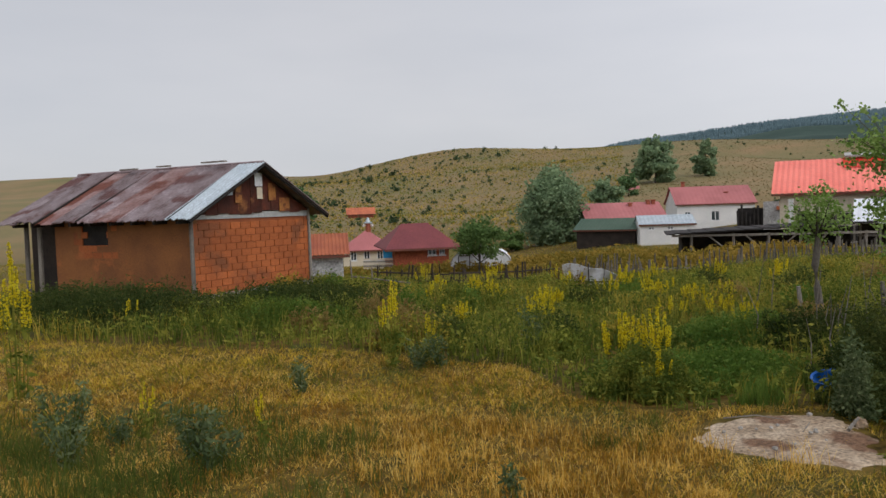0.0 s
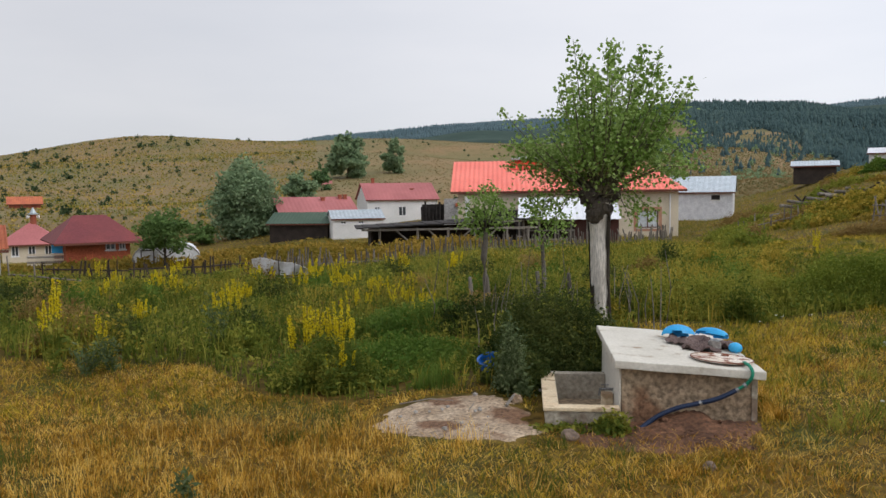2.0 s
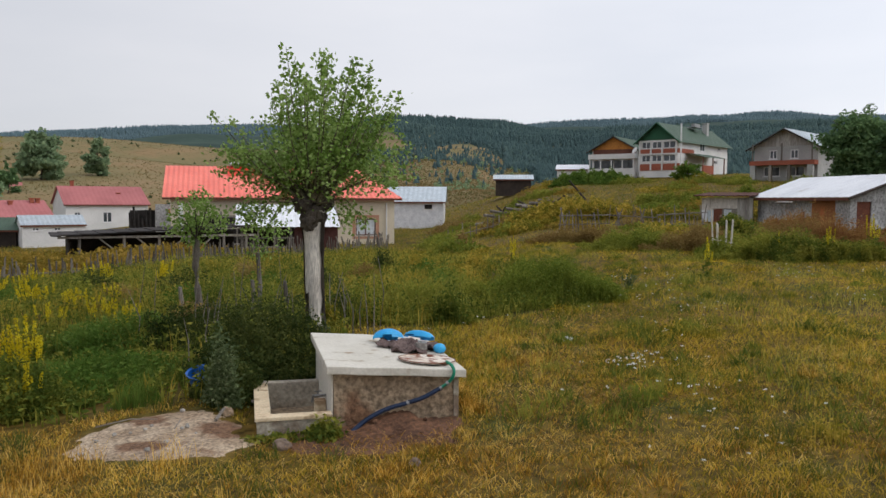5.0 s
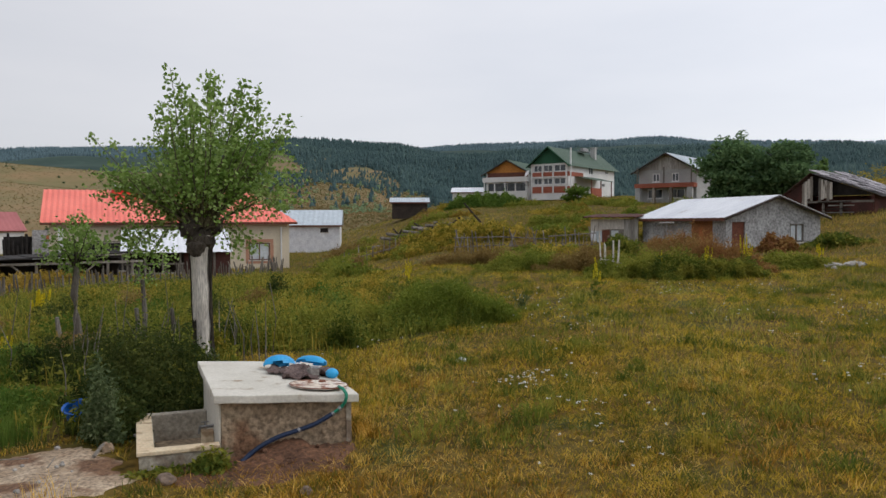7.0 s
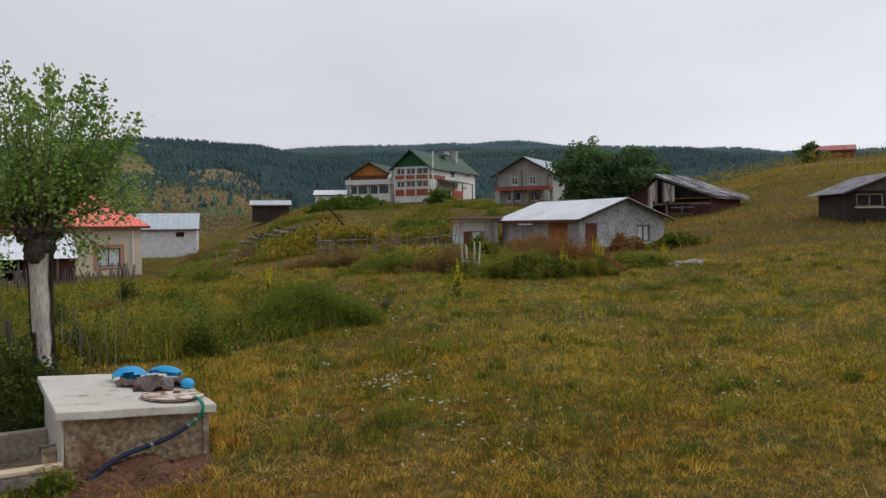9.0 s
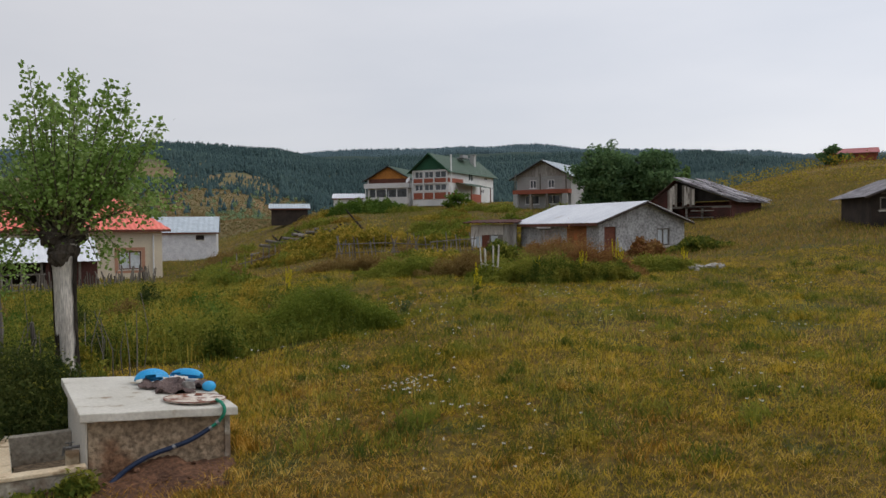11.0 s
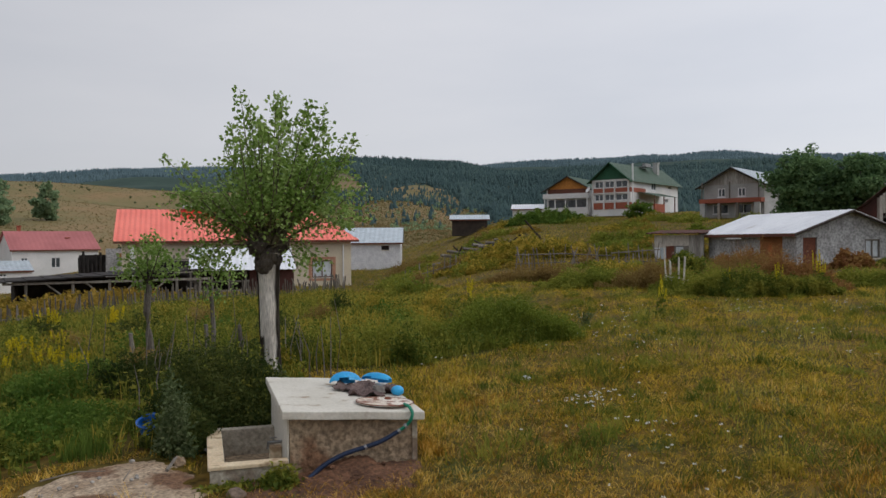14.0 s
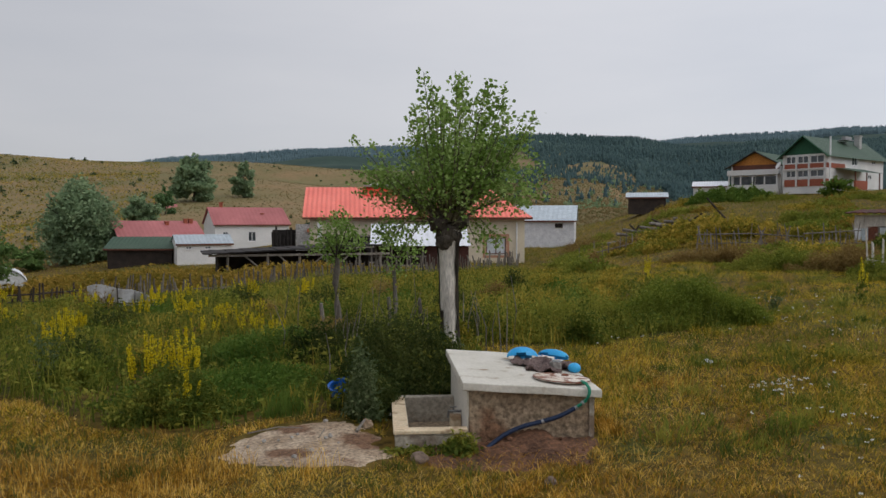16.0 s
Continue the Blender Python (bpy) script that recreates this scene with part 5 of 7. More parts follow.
tree(74.5, 44.2, 1.9, 1.8, "lush", 1300, 0.2, 7, "round green bush before the large house", 0.06, 0.05, "bush")
tree(126.0, 12.5, 3.0, 2.4, "tree", 900, 0.4, 6, "dark bush on the hilltop", 0.1, 0.05)
tree(104.0, 27.5, 3.6, 2.0, "treemid", 900, 0.35, 6, "bush on the hilltop", 0.1, 0.05)

# tufts that roughen the hill
x, y = sector(70000, 105, 430, -18, 58)
tagged(blades("hill_tufts", x, y, rng.uniform(0.1, 0.36, len(x)) * (0.3 + patch(x, y, 18.0)), rng.uniform(0.2, 0.6, len(x)), "hilltuft", 0.8, bend=False), "coarse dry tufts over the hill", "grass", kind="stuff")
x, y = sector(26000, 105, 400, -18, 13)
tagged(blades("green_hill_tufts", x, y, rng.uniform(0.15, 0.5, len(x)), rng.uniform(0.3, 0.8, len(x)), "slope", 0.8, bend=False), "greener tufts on the near flank of the hill", "grass", kind="stuff")
x, y = sector(60000, 38, 132, 74, 93)
keep = rng.uniform(size=len(x)) < 0.25 + 0.75 * patch(x, y, 7.0, 2.0)
x, y = x[keep], y[keep]
tagged(blades("golden_hill_grass", x, y, rng.uniform(0.08, 0.3, len(x)), rng.uniform(0.03, 0.08, len(x)), "goldhill", 0.9, bend=False), "dry golden grass on the upper hill", "grass", kind="stuff")
# the greener flank under the woods, with scattered young pines
x, y = sector(34000, 110, 330, 33, 54)
tagged(blades("flank_grass", x, y, rng.uniform(0.12, 0.4, len(x)), rng.uniform(0.25, 0.6, len(x)), "hilltuft", 0.8, bend=False), "green and ochre grass under the woods", "grass", kind="stuff")
# shrubs over the hill and the far wooded ridges
x, y = sector(3200, 115, 430, -16, 40)
keep = (patch(x, y, 30.0, 1.0) + rng.uniform(-0.35, 0.35, len(x)) > 0.47 + 0.4 * np.clip((np.degrees(np.arctan2(x, y)) - 1) / 6, 0, 1)) & (np.hypot(x, y) < 392)
x, y = x[keep], y[keep]
s = rng.uniform(0.35, 1.1, len(x)) * np.where(rng.uniform(size=len(x)) < 0.12, 2.2, 1)
c = np.repeat(np.stack([x, y, land(x, y) + s * 0.35], -1), 44, 0) + rng.normal(0, 0.3, (len(x) * 44, 3)) * np.repeat(s, 44)[:, None]
tagged(leaf_mesh("hillside_shrubs", c, np.repeat(s, 44) * 0.34, "juniper", 0.1, 1.3), "dark juniper shrubs scattered over the dry hill", "shrubs", kind="stuff")
x, y = sector(420, 130, 400, 36, 56)
keep = patch(x, y, 40.0, 3.0) + rng.uniform(-0.4, 0.4, len(x)) > 0.5
x, y = x[keep], y[keep]
s = rng.uniform(0.6, 1.7, len(x))
c = np.repeat(np.stack([x, y, land(x, y) + s * 0.35], -1), 36, 0) + rng.normal(0, 0.3, (len(x) * 36, 3)) * np.repeat(s, 36)[:, None]
tagged(leaf_mesh("slope_shrubs", c, np.repeat(s, 36) * 0.3, "treegrey", 0.1, 1.3), "green shrubs on the lower slope", "shrubs", kind="stuff")


def pines(name, label, x, y, h, material):
    """Conifers as stacks of ragged cones, all in one wood."""
    n, k = len(x), 5
    z = land(x, y) - 0.5
    out_v, out_f = [], []
    for tier, (b, t, w) in enumerate(((0.08, 0.62, 0.3), (0.36, 0.84, 0.23), (0.6, 1.0, 0.14))):
        a = np.linspace(0, 2 * np.pi, k, endpoint=False)[None] + rng.uniform(0, 6, n)[:, None]
        rad = h[:, None] * w * rng.uniform(0.7, 1.25, (n, k))
        ring = np.stack([x[:, None] + np.cos(a) * rad, y[:, None] + np.sin(a) * rad, (z + h * b)[:, None] + rng.uniform(-0.4, 0.4, (n, k))], -1)
        tip = np.stack([x, y, z + h * t], -1)[:, None]
        v = np.concatenate([ring, tip], 1)
        base = (np.arange(n) * (k + 1) + tier * n * (k + 1))[:, None]
        for q in range(k):
            out_f.append(base + [q, (q + 1) % k, k])
        out_v.append(v.reshape(-1, 3))
    return tagged(mesh_np(name, np.concatenate(out_v), np.concatenate(out_f), material), label, "forest", kind="stuff")


x, y = sector(34000, 400, 800, 30, 93)
az, r = np.degrees(np.arctan2(x, y)), np.hypot(x, y)
keep = (r > 430 + 190 * np.clip((42 - az) / 10, 0, 1) + 40 * np.sin(az * 0.9)) & (r < 720)
x, y = x[keep], y[keep]
pines("pine_forest", "dark pine forest on the near ridge, tinted blue-grey for haze", x, y, rng.uniform(3.0, 6.0, len(x)) * (0.75 + 0.5 * patch(x, y, 22.0)), "pine")
x, y = sector(16000, 215, 440, 46.5, 93)
az, r = np.degrees(np.arctan2(x, y)), np.hypot(x, y)
keep = r > 225 + 35 * np.sin(az * 0.7) + 120 * np.clip((50 - az) / 4, 0, 1)
x, y = x[keep], y[keep]
pines("near_pine_forest", "dark pine forest behind the upper houses, tinted blue-grey for haze", x, y, rng.uniform(2.6, 5.6, len(x)) * (0.75 + 0.5 * patch(x, y, 14.0)), "pine")
x, y = sector(2400, 140, 430, 35, 54)
r = np.hypot(x, y)
keep = rng.uniform(size=len(x)) < np.clip((r - 150) / 230, 0.02, 1) ** 1.6 * (0.4 + patch(x, y, 16.0, 2.0))
x, y = x[keep], y[keep]
pines("young_pines", "scattered young pines on the slope under the woods", x, y, rng.uniform(1.4, 3.8, len(x)), "pine")
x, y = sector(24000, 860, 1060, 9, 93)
pines("far_pine_forest", "pine forest on the far ridge, haze put into its blue-green colour", x, y, rng.uniform(3.5, 6.5, len(x)), "pine_haze")

# fittings of the houses
bm = boxes((4.0, 3.7, 6.18, 6.6, 4.9, 6.28), (4.1, 4.5, 5.8, 4.2, 4.6, 6.2), (6.4, 4.5, 5.8, 6.5, 4.6, 6.2))
bmesh.ops.rotate(bm, cent=(5.3, 4.2, 6.15), matrix=Matrix.Rotation(radians(12), 3, "X"), verts=bm.verts)
part("solar_collector", bm, "greywall", rroot, "tilted grey solar collector")
slope(rroot, (3.9, 4.15, 6.04), (6.8, 4.15, 6.04), (3.9, 2.7, 5.32), "redtin2", 0.35, 0.05, 1, "roof_patch", "bright red roof patch")
for x0, x1 in ((12.75, 14.75),):
    part("window_surround", boxes((x0, -0.03, 0.65, x1, 0.0, 0.86), (x0, -0.03, 2.2, x1, 0.0, 2.42), (x0, -0.03, 0.86, x0 + 0.22, 0.0, 2.2), (x1 - 0.22, -0.03, 0.86, x1, 0.0, 2.2)), "surround", rroot)
bm = bmesh.new()
pole(bm, (15.3, -0.12, -1.0), (15.3, -0.12, 3.3), 0.06)
part("downpipe", bm, "whiteframe", rroot)
for rt, cx, cy, cz in ((w2root, 6.3, 2.4, 3.9), (w2root, 1.5, 4.2, 5.3), (w1root, 5.6, 3.0, 3.3), (w1root, 7.8, 3.4, 3.6), (w1root, 8.4, 3.4, 3.6)):
    part("chimney", boxes((cx - 0.2, cy - 0.2, cz - 0.9, cx + 0.2, cy + 0.2, cz + 0.5), (cx - 0.27, cy - 0.27, cz + 0.5, cx + 0.27, cy + 0.27, cz + 0.6)), "redband", rt)
# mosque: stub of a minaret with its metal spire
bm = bmesh.new()
pole(bm, (2.5, 2.5, 3.2), (2.5, 2.5, 4.3), 0.28, 0.26, 10)
part("minaret", bm, "redband", mroot, "short red brick minaret")
bm = bmesh.new()
pole(bm, (2.5, 2.5, 4.3), (2.5, 2.5, 4.42), 0.45, 0.45, 10)
pole(bm, (2.5, 2.5, 4.42), (2.5, 2.5, 4.95), 0.3, 0.02, 10)
part("spire", bm, "newtin", mroot, "pale metal spire")
for dx in (-0.5, 0.5):
    bm = bmesh.new()
    pole(bm, (2.5 + dx * 0.5, 2.4, 4.1), (2.5 + dx, 2.3, 4.1), 0.05, 0.14, 8)
    part("loudspeaker", bm, "whiteframe", mroot)
# large house: brick bands, posts, porch, chimney, collector, dish
for z0, z1 in ((0.0, 0.75), (1.95, 2.45)):
    part("brick_band", boxes((-0.02, -0.06, z0, lL + 0.02, -0.004, z1)), "redband", lroot)
    part("brick_band", boxes((lL + 0.004, 0.05, z0, lL + 0.06, 4.2, z1)), "redband", lroot)
for cx in (0.08, 1.5, 2.9, 4.6):
    part("pillar", boxes((cx - 0.09, -0.12, 0.0, cx + 0.09, -0.07, 3.4)), "white", lroot)
part("balcony_slab", boxes((-0.1, -0.16, 1.8, lL + 0.1, -0.065, 1.94)), "white", lroot)
bm = bmesh.new()
sheet(bm, Vector((lL + 0.1, 2.0, 2.0)), Vector((0, 1, 0)), Vector((0.97, 0, -0.24)), Vector((0.24, 0, 0.97)), 6.5, 2.2, 0.5, 0.03)
part("porch_roof", bm, "greenroof", lroot)
for cy in (2.3, 5.0, 8.2):
    bm = bmesh.new()
    pole(bm, (lL + 2.0, cy, -0.6), (lL + 2.0, cy, 1.55), 0.07)
    part("porch_post", bm, "frame", lroot)
part("porch_wall", boxes((lL + 1.9, 2.2, -0.4, lL + 2.1, 5.0, 0.55)), "redband", lroot)
part("chimney", boxes((2.9, 10.5, 4.4, 3.5, 11.1, 6.0), (2.82, 10.42, 6.0, 3.58, 11.18, 6.1)), "greywall", lroot)
part("solar_collector", boxes((2.6, 7.0, 5.35, 3.6, 9.0, 5.45), (3.0, 7.2, 5.5, 3.4, 8.8, 5.8)), "steel", lroot)
bm = bmesh.new()
pole(bm, (lL + 0.3, 0.2, -0.6), (lL + 0.3, 0.2, 5.2), 0.09)
part("flue", bm, "whiteframe", lroot)
bm = bmesh.new()
pole(bm, (-0.5, 0.2, 2.3), (-0.62, 0.0, 2.42), 0.05, 0.42, 14)
part("satellite_dish", bm, "whiteframe", lroot)
# pine-gabled house: balcony parapets
part("parapet", boxes((-0.05, -1.1, 1.55, oL + 0.05, -0.95, 2.15), (-0.05, -0.95, 1.55, oL + 0.05, 0.0, 1.65)), "white", oroot)
part("parapet", boxes((-0.05, -1.1, -0.6, oL + 0.05, -0.95, 0.35)), "white", oroot)
part("window_band", boxes((0.2, -0.05, 2.2, oL - 0.2, -0.004, 2.75)), "frame", oroot, "row of brown veranda windows")
for k in range(5):
    part("post", boxes((0.1 + k * (oL - 0.3) / 4, -1.08, 0.35, 0.22 + k * (oL - 0.3) / 4, -0.96, 1.55)), "white", oroot)
# grey block house: red floor beam, balcony, pillars
part("floor_beam", boxes((-0.05, -1.0, 1.1, gL + 0.05, -0.004, 1.5)), "redband", groot)
for k in range(4):
    part("pillar", boxes((0.02 + k * (gL - 0.6) / 3, -0.98, -0.7, 0.5 + k * (gL - 0.6) / 3 - (0.25 if k in (1, 2) else 0), -0.6, 1.1)), "greywall" if k in (0, 3) else "wood", groot)
bm = bmesh.new()
for cx in (0.2, gL / 2, gL - 0.2):
    pole(bm, (cx, -0.9, 1.5), (cx, -0.9, gH + 0.2), 0.07)
part("balcony_posts", bm, "wood", groot)
# stone house: lintel shadow boards, barge, patched plaster, annex
part("brick_patch", boxes((4.6, -0.012, 0.2, 6.3, -0.003, 1.9)), "mud", sroot, "patch of bare brown brick")
part("gutter", boxes((5.9 - 3.6, -0.42, 1.8, 3.6, -0.36, 1.86)), "whiteframe", sroot)
bm = bmesh.new()
pole(bm, (sL + 0.36, 2.8, sR - 0.02), (sL + 0.36, -0.36, 1.98), 0.06, sides=4)
pole(bm, (sL + 0.36, 2.8, sR - 0.02), (sL + 0.36, 5.95, 1.98), 0.06, sides=4)
part("barge_board", bm, "darkwood", sroot)
annex = thing("lean_to", "patched board and sheet-metal lean-to beside the stone house", "shed", at((40.3, 22.9), (41.0, 20.3), 0.8))
aL = span((40.3, 22.9), (41.0, 20.3))
for k, (x0, x1, z0, z1, mt) in enumerate(((0, 0.62, 1.05, 1.75, "barewood"), (0.62, 1.9, 1.15, 1.75, "barewood"), (0.0, 0.3, -0.4, 1.05, "whitetin"), (0.3, 0.65, -0.4, 1.05, "newtin"), (0.65, 1.1, 0.3, 1.15, "rustdoor"), (0.65, 1.1, -0.4, 0.3, "wood"), (1.1, 1.2, -0.4, 1.15, "wood"), (1.2, 1.6, 0.45, 1.1, "curtain"), (1.2, 1.6, -0.4, 0.45, "wood"), (1.6, 1.9, -0.4, 1.15, "wood"), (1.9, aL, -0.4, 1.75, "greyboard"))):
    part("panel", boxes((x0, 0.01 * (k % 3), z0, x1, 0.06 + 0.01 * (k % 3), z1)), mt, annex)
part("side_wall", boxes((0, 0.1, -0.4, 0.08, 2.8, 1.7)), "darkwood", annex)
part("inner_wall", boxes((0.1, 0.12, -0.4, aL, 0.2, 1.7)), "darkwood", annex)
bm = bmesh.new()
sheet(bm, Vector((-0.35, 2.9, 2.05)), Vector((1, 0, 0)), Vector((0, -0.995, -0.06)), Vector((0, -0.06, 0.995)), aL + 0.5, 3.3, 0.4, 0.03, 0.05, 0.12)
part("roof", bm, "rust", annex)

# dark open shed in front of the red house
shed = thing("open_barn", "open-fronted dark timber barn with a sagging plank roof", "barn", at((13.4, 43.9), (22.6, 41.6), -1.2), "village sheds")
sl = span((13.4, 43.9), (22.6, 41.6))
bm = bmesh.new()
for k in range(24):
    x0 = -0.9 + k * (sl + 1.4) / 24
    box(bm, x0, -0.7 + 0.08 * (k % 3), 1.55 + 0.018 * k + 0.02 * (k % 2), x0 + (sl + 1.4) / 24 * 1.02, 4.2, 1.62 + 0.018 * k + 0.02 * (k % 2))
part("roof_planks", bm, "char_shade", shed)
# Inner walls coloured dark to paint in the shaded inside.
part("back_wall", boxes((0, 3.9, -0.5, sl, 4.0, 1.55)), "darkwood", shed)
part("side_wall", boxes((-0.05, 0.3, -0.5, 0.05, 3.9, 1.3)), "darkwood", shed)
for cx in (0.4, 2.6, 4.4, 6.0, 7.9, sl - 0.3):
    bm = bmesh.new()
    pole(bm, (cx, -0.3, -0.5), (cx + 0.05, -0.3, 1.58), 0.075)
    part("post", bm, "wood", shed)
for cx, d in ((2.7, -1.4), (4.5, -1.3), (4.5, 1.4), (6.1, 1.3)):
    bm = bmesh.new()
    pole(bm, (cx, -0.32, 0.3), (cx + d, -0.32, 1.5), 0.05)
    part("brace", bm, "wood", shed)
part("front_beam", boxes((-0.6, -0.4, 1.42, sl + 0.3, -0.25, 1.54)), "wood", shed)
# pale-roofed lean-to before the red house
lean = thing("cow_shed", "dark board shed with a pale tin lean-to roof", "shed", at((22.4, 42.5), (27.5, 39.7), -1.3), "village sheds")
ll = span((22.4, 42.5), (27.5, 39.7))
slope(lean, (-0.2, 3.0, 3.3), (ll + 0.1, 3.0, 3.3), (-0.2, -0.4, 2.0), "whitetin", 0.4, 0.03, 5)
part("board_wall", boxes((ll - 2.6, 0.0, -0.5, ll, 0.08, 2.1)), "redwood", lean)
part("back_wall", boxes((0, 2.9, -0.5, ll, 3.0, 3.15)), "darkwood", lean)
part("right_wall", boxes((ll - 0.08, 0.09, -0.5, ll, 2.89, 2.1)), "redwood", lean)
for k in range(6):
    part("post", boxes((0.1 + k * 0.95, -0.05, -0.5, 0.22 + k * 0.95, 0.07, 2.1)), "wood", lean)
for z in (0.25, 0.75, 1.3):
    part("rail", boxes((0, -0.09, z, ll - 2.6, -0.052, z + 0.1)), "wood", lean)
part("plinth", boxes((-0.2, -0.6, -0.6, ll - 2.4, -0.1, 0.12)), "redband", lean)
# dark timber gallery before the red-roofed house
gal = thing("timber_gallery", "dark scaffold-like timber gallery before the red-roofed house", "gallery", at((22.6, 51.6), (29.4, 48.3), -1.5), "village sheds")
gl = span((22.6, 51.6), (29.4, 48.3))
# Added near-black sheet that gives the darkness behind the rails.
part("dark_boarding", boxes((0.6, 0.9, -0.5, gl, 1.0, 2.7)), "char_shade", gal)
part("white_post", boxes((0.1, -0.05, -0.5, 0.4, 0.2, 3.6)), "white", gal)
for k in range(7):
    part("post", boxes((0.7 + k * 1.05, -0.06, -0.5, 0.82 + k * 1.05, 0.06, 3.0)), "wood", gal)
for z in (0.1, 0.7, 1.25, 1.8, 2.6):
    part("rail", boxes((0.5, -0.12, z, gl, -0.062, z + 0.09)), "wood", gal)
part("brick_base", boxes((0.5, -0.3, -0.6, gl, 0.3, 0.05)), "redband", gal)
# burnt ruin
ruin = thing("ruined_house", "burnt-out ruin of grey stone and charred timbers", "ruin", at((24.6, 65.6), (28.4, 64.0), -1.0), "village sheds")
part("stone_wall", boxes((2.0, 0.0, -0.5, 3.2, 0.4, 2.9), (3.2, 0.0, -0.5, 4.6, 0.4, 2.2)), "roughstone", ruin)
part("broken_roof", boxes((3.0, -0.2, 2.2, 4.8, 2.5, 2.5)), "tile", ruin)
for k in range(7):
    bm = bmesh.new()
    pole(bm, (0.1 + 0.3 * k, 0, -0.5), (0.0 + 0.32 * k, 0.2, 2.2 + 0.5 * math.sin(k * 1.7)), 0.1, sides=5)
    part("charred_post", bm, "char_shade", ruin)
part("charred_wall", boxes((0.0, 0.5, -0.5, 2.1, 0.7, 2.4)), "char_shade", ruin)
# half-ruined timber barn: boarded gable, open dark bay, loose roof boards
OB_A, OB_B = (60.5, 18.43), (59.0, 12.27)
obarn = thing("old_barn", "half-ruined dark timber barn with a loose grey board roof", "barn", at(OB_A, OB_B, 2.4))
ol, od, oe, oa, ox = span(OB_A, OB_B), 5.1, 1.78, 3.4, 2.05
for nm, row in (("left_wall", (0, 0.2, -0.8, 0.2, od, oe + 0.1)), ("right_wall", (ol - 0.2, 0.2, -0.8, ol, od, oe)), ("back_wall", (0.201, od - 0.2, -0.8, ol - 0.201, od, oe)), ("inner_wall", (0.201, 1.6, -0.8, ol - 0.201, 1.75, oe))):
    part(nm, boxes(row), "redwood", obarn)
# Near-black sheet behind the planks: the hollow's shade put into its colour.
prism(obarn, [(0.02, oe), (ol - 0.02, oe), (ox, oa - 0.12)], 0.5, 0.62, "char_shade")
prism(obarn, [(0.0, oe - 0.9), (1.35, oe - 0.9), (1.35, oa - 0.65), (0.0, oe + 0.1)], 0.02, 0.1, "redwood", "gable_boarding")
for k in range(11):
    bx = 1.38 + 0.2 * k
    bt = oa - 0.18 - max(0, bx - ox) * 0.38 - max(0, ox - bx) * 0.8
    if k in (4, 5):
        continue
    part("plank", boxes((bx, -0.03 - 0.02 * (k % 2), oe - 0.35 + 0.09 * (k % 3) - (0.9 if k < 2 else 0), bx + 0.185, 0.015 - 0.02 * (k % 2), bt)), "barewood" if k % 3 else "wood", obarn)
part("lintel", boxes((1.3, 0.02, oe - 0.5, ol, 0.16, oe - 0.36)), "wood", obarn)
for px_ in (1.4, 2.9, 4.15, 5.0, ol - 0.12):
    part("post", boxes((px_ - 0.07, 0.02, -0.8, px_ + 0.07, 0.15, oe - 0.5)), "wood", obarn)
for k in range(7):
    part("rail", boxes((2.6 + 0.35 * (k % 3), -0.07, -0.15 + 0.24 * k, 4.9 + 0.2 * (k % 2), -0.01, -0.08 + 0.24 * k)), "wood" if k % 2 else "darkwood", obarn)
part("right_boarding", boxes((4.75, -0.02, -0.8, ol, 0.018, oe - 0.52)), "redwood", obarn)
slope(obarn, (ox, od + 0.3, oa), (ox, -0.25, oa), (-0.45, od + 0.3, oe - 0.2), "rustroof", 0.5, 0.04)
slope(obarn, (ox, -0.1, oa), (ox, od + 0.3, oa), (ol + 0.6, -0.1, oe - 0.12), "slate", 0.6, 0.02)
bm = boxes((-0.6, 0, 0, 0.6, 0.3, 0.03))
bme = bpy.data.meshes.new("roof_board")
bm.to_mesh(bme)
bm.free()
bme.materials.append(M["slate"])
fall = math.degrees(math.atan2(oa - oe + 0.12, ol + 0.6 - ox))
for r_ in range(5):
    for k in range(17):
        if random.random() < 0.1:
            continue
        t_ = (r_ + 0.5) / 5
        o = new("roof_board", bme)
        o.parent = obarn
        o.matrix_basis = pose(ox + t_ * (ol + 0.6 - ox) + random.uniform(-0.12, 0.12), -0.35 + k * (od + 0.5) / 17, oa + 0.11 - t_ * (oa - oe + 0.12) + random.uniform(0, 0.12), random.gauss(0, 3), fall, random.gauss(0, 5))
# shed at the meadow's upper edge
# Dark walls and near-black panes paint the shade of an open gallery.
house("timber_shed", "weathered timber shed at the meadow edge, gallery shade put into its dark colour", (44.6, 2.55), (46.4, -1.4), 4.0, 2.2, 3.85, 4.7, "darkwood", "slate", 0.5, right=(), category="shed", across=True, gable="wood", front=[(0.4, 0.85, 1.7, 1.5), (2.0, 0.85, 3.8, 1.5)], back="char_shade", frame_mat="wood")
# far sheds on the hillside
house("hillside_hut", "small red-roofed hut on the hillside", (-19.4, 163.8), (-14.2, 164.4), 5.0, 0.0, 1.5, 2.7, "redband", "tile", 0.4, category="hut")
house("hillside_hut", "low white hut with a red roof below the hill", (38.0, 176.0), (43.6, 174.8), 6.0, 2.6, 4.3, 5.6, "white", "pinkroof", 0.4, front=[(2, 0.4, 3.4, 1.2)], category="hut")
house("hillside_hut", "small dark hut with a rusty roof below the hill", (36.2, 145.6), (40.4, 144.6), 4.0, 0.8, 1.9, 2.9, "redwood", "tile", 0.4, category="hut", across=True)
house("small_barn", "small white barn beside the pine-gabled house", (77.2, 64.0), (79.4, 61.0), 4.0, 5.6, 6.3, 6.9, "white", "whitetin", 0.2, category="barn")
# white polytunnel
pt = thing("polytunnel", "arched white plastic shelter with a metal door frame", "shelter", at((0.45, 50.0), (4.3, 49.7), -1.6))
bm = bmesh.new()
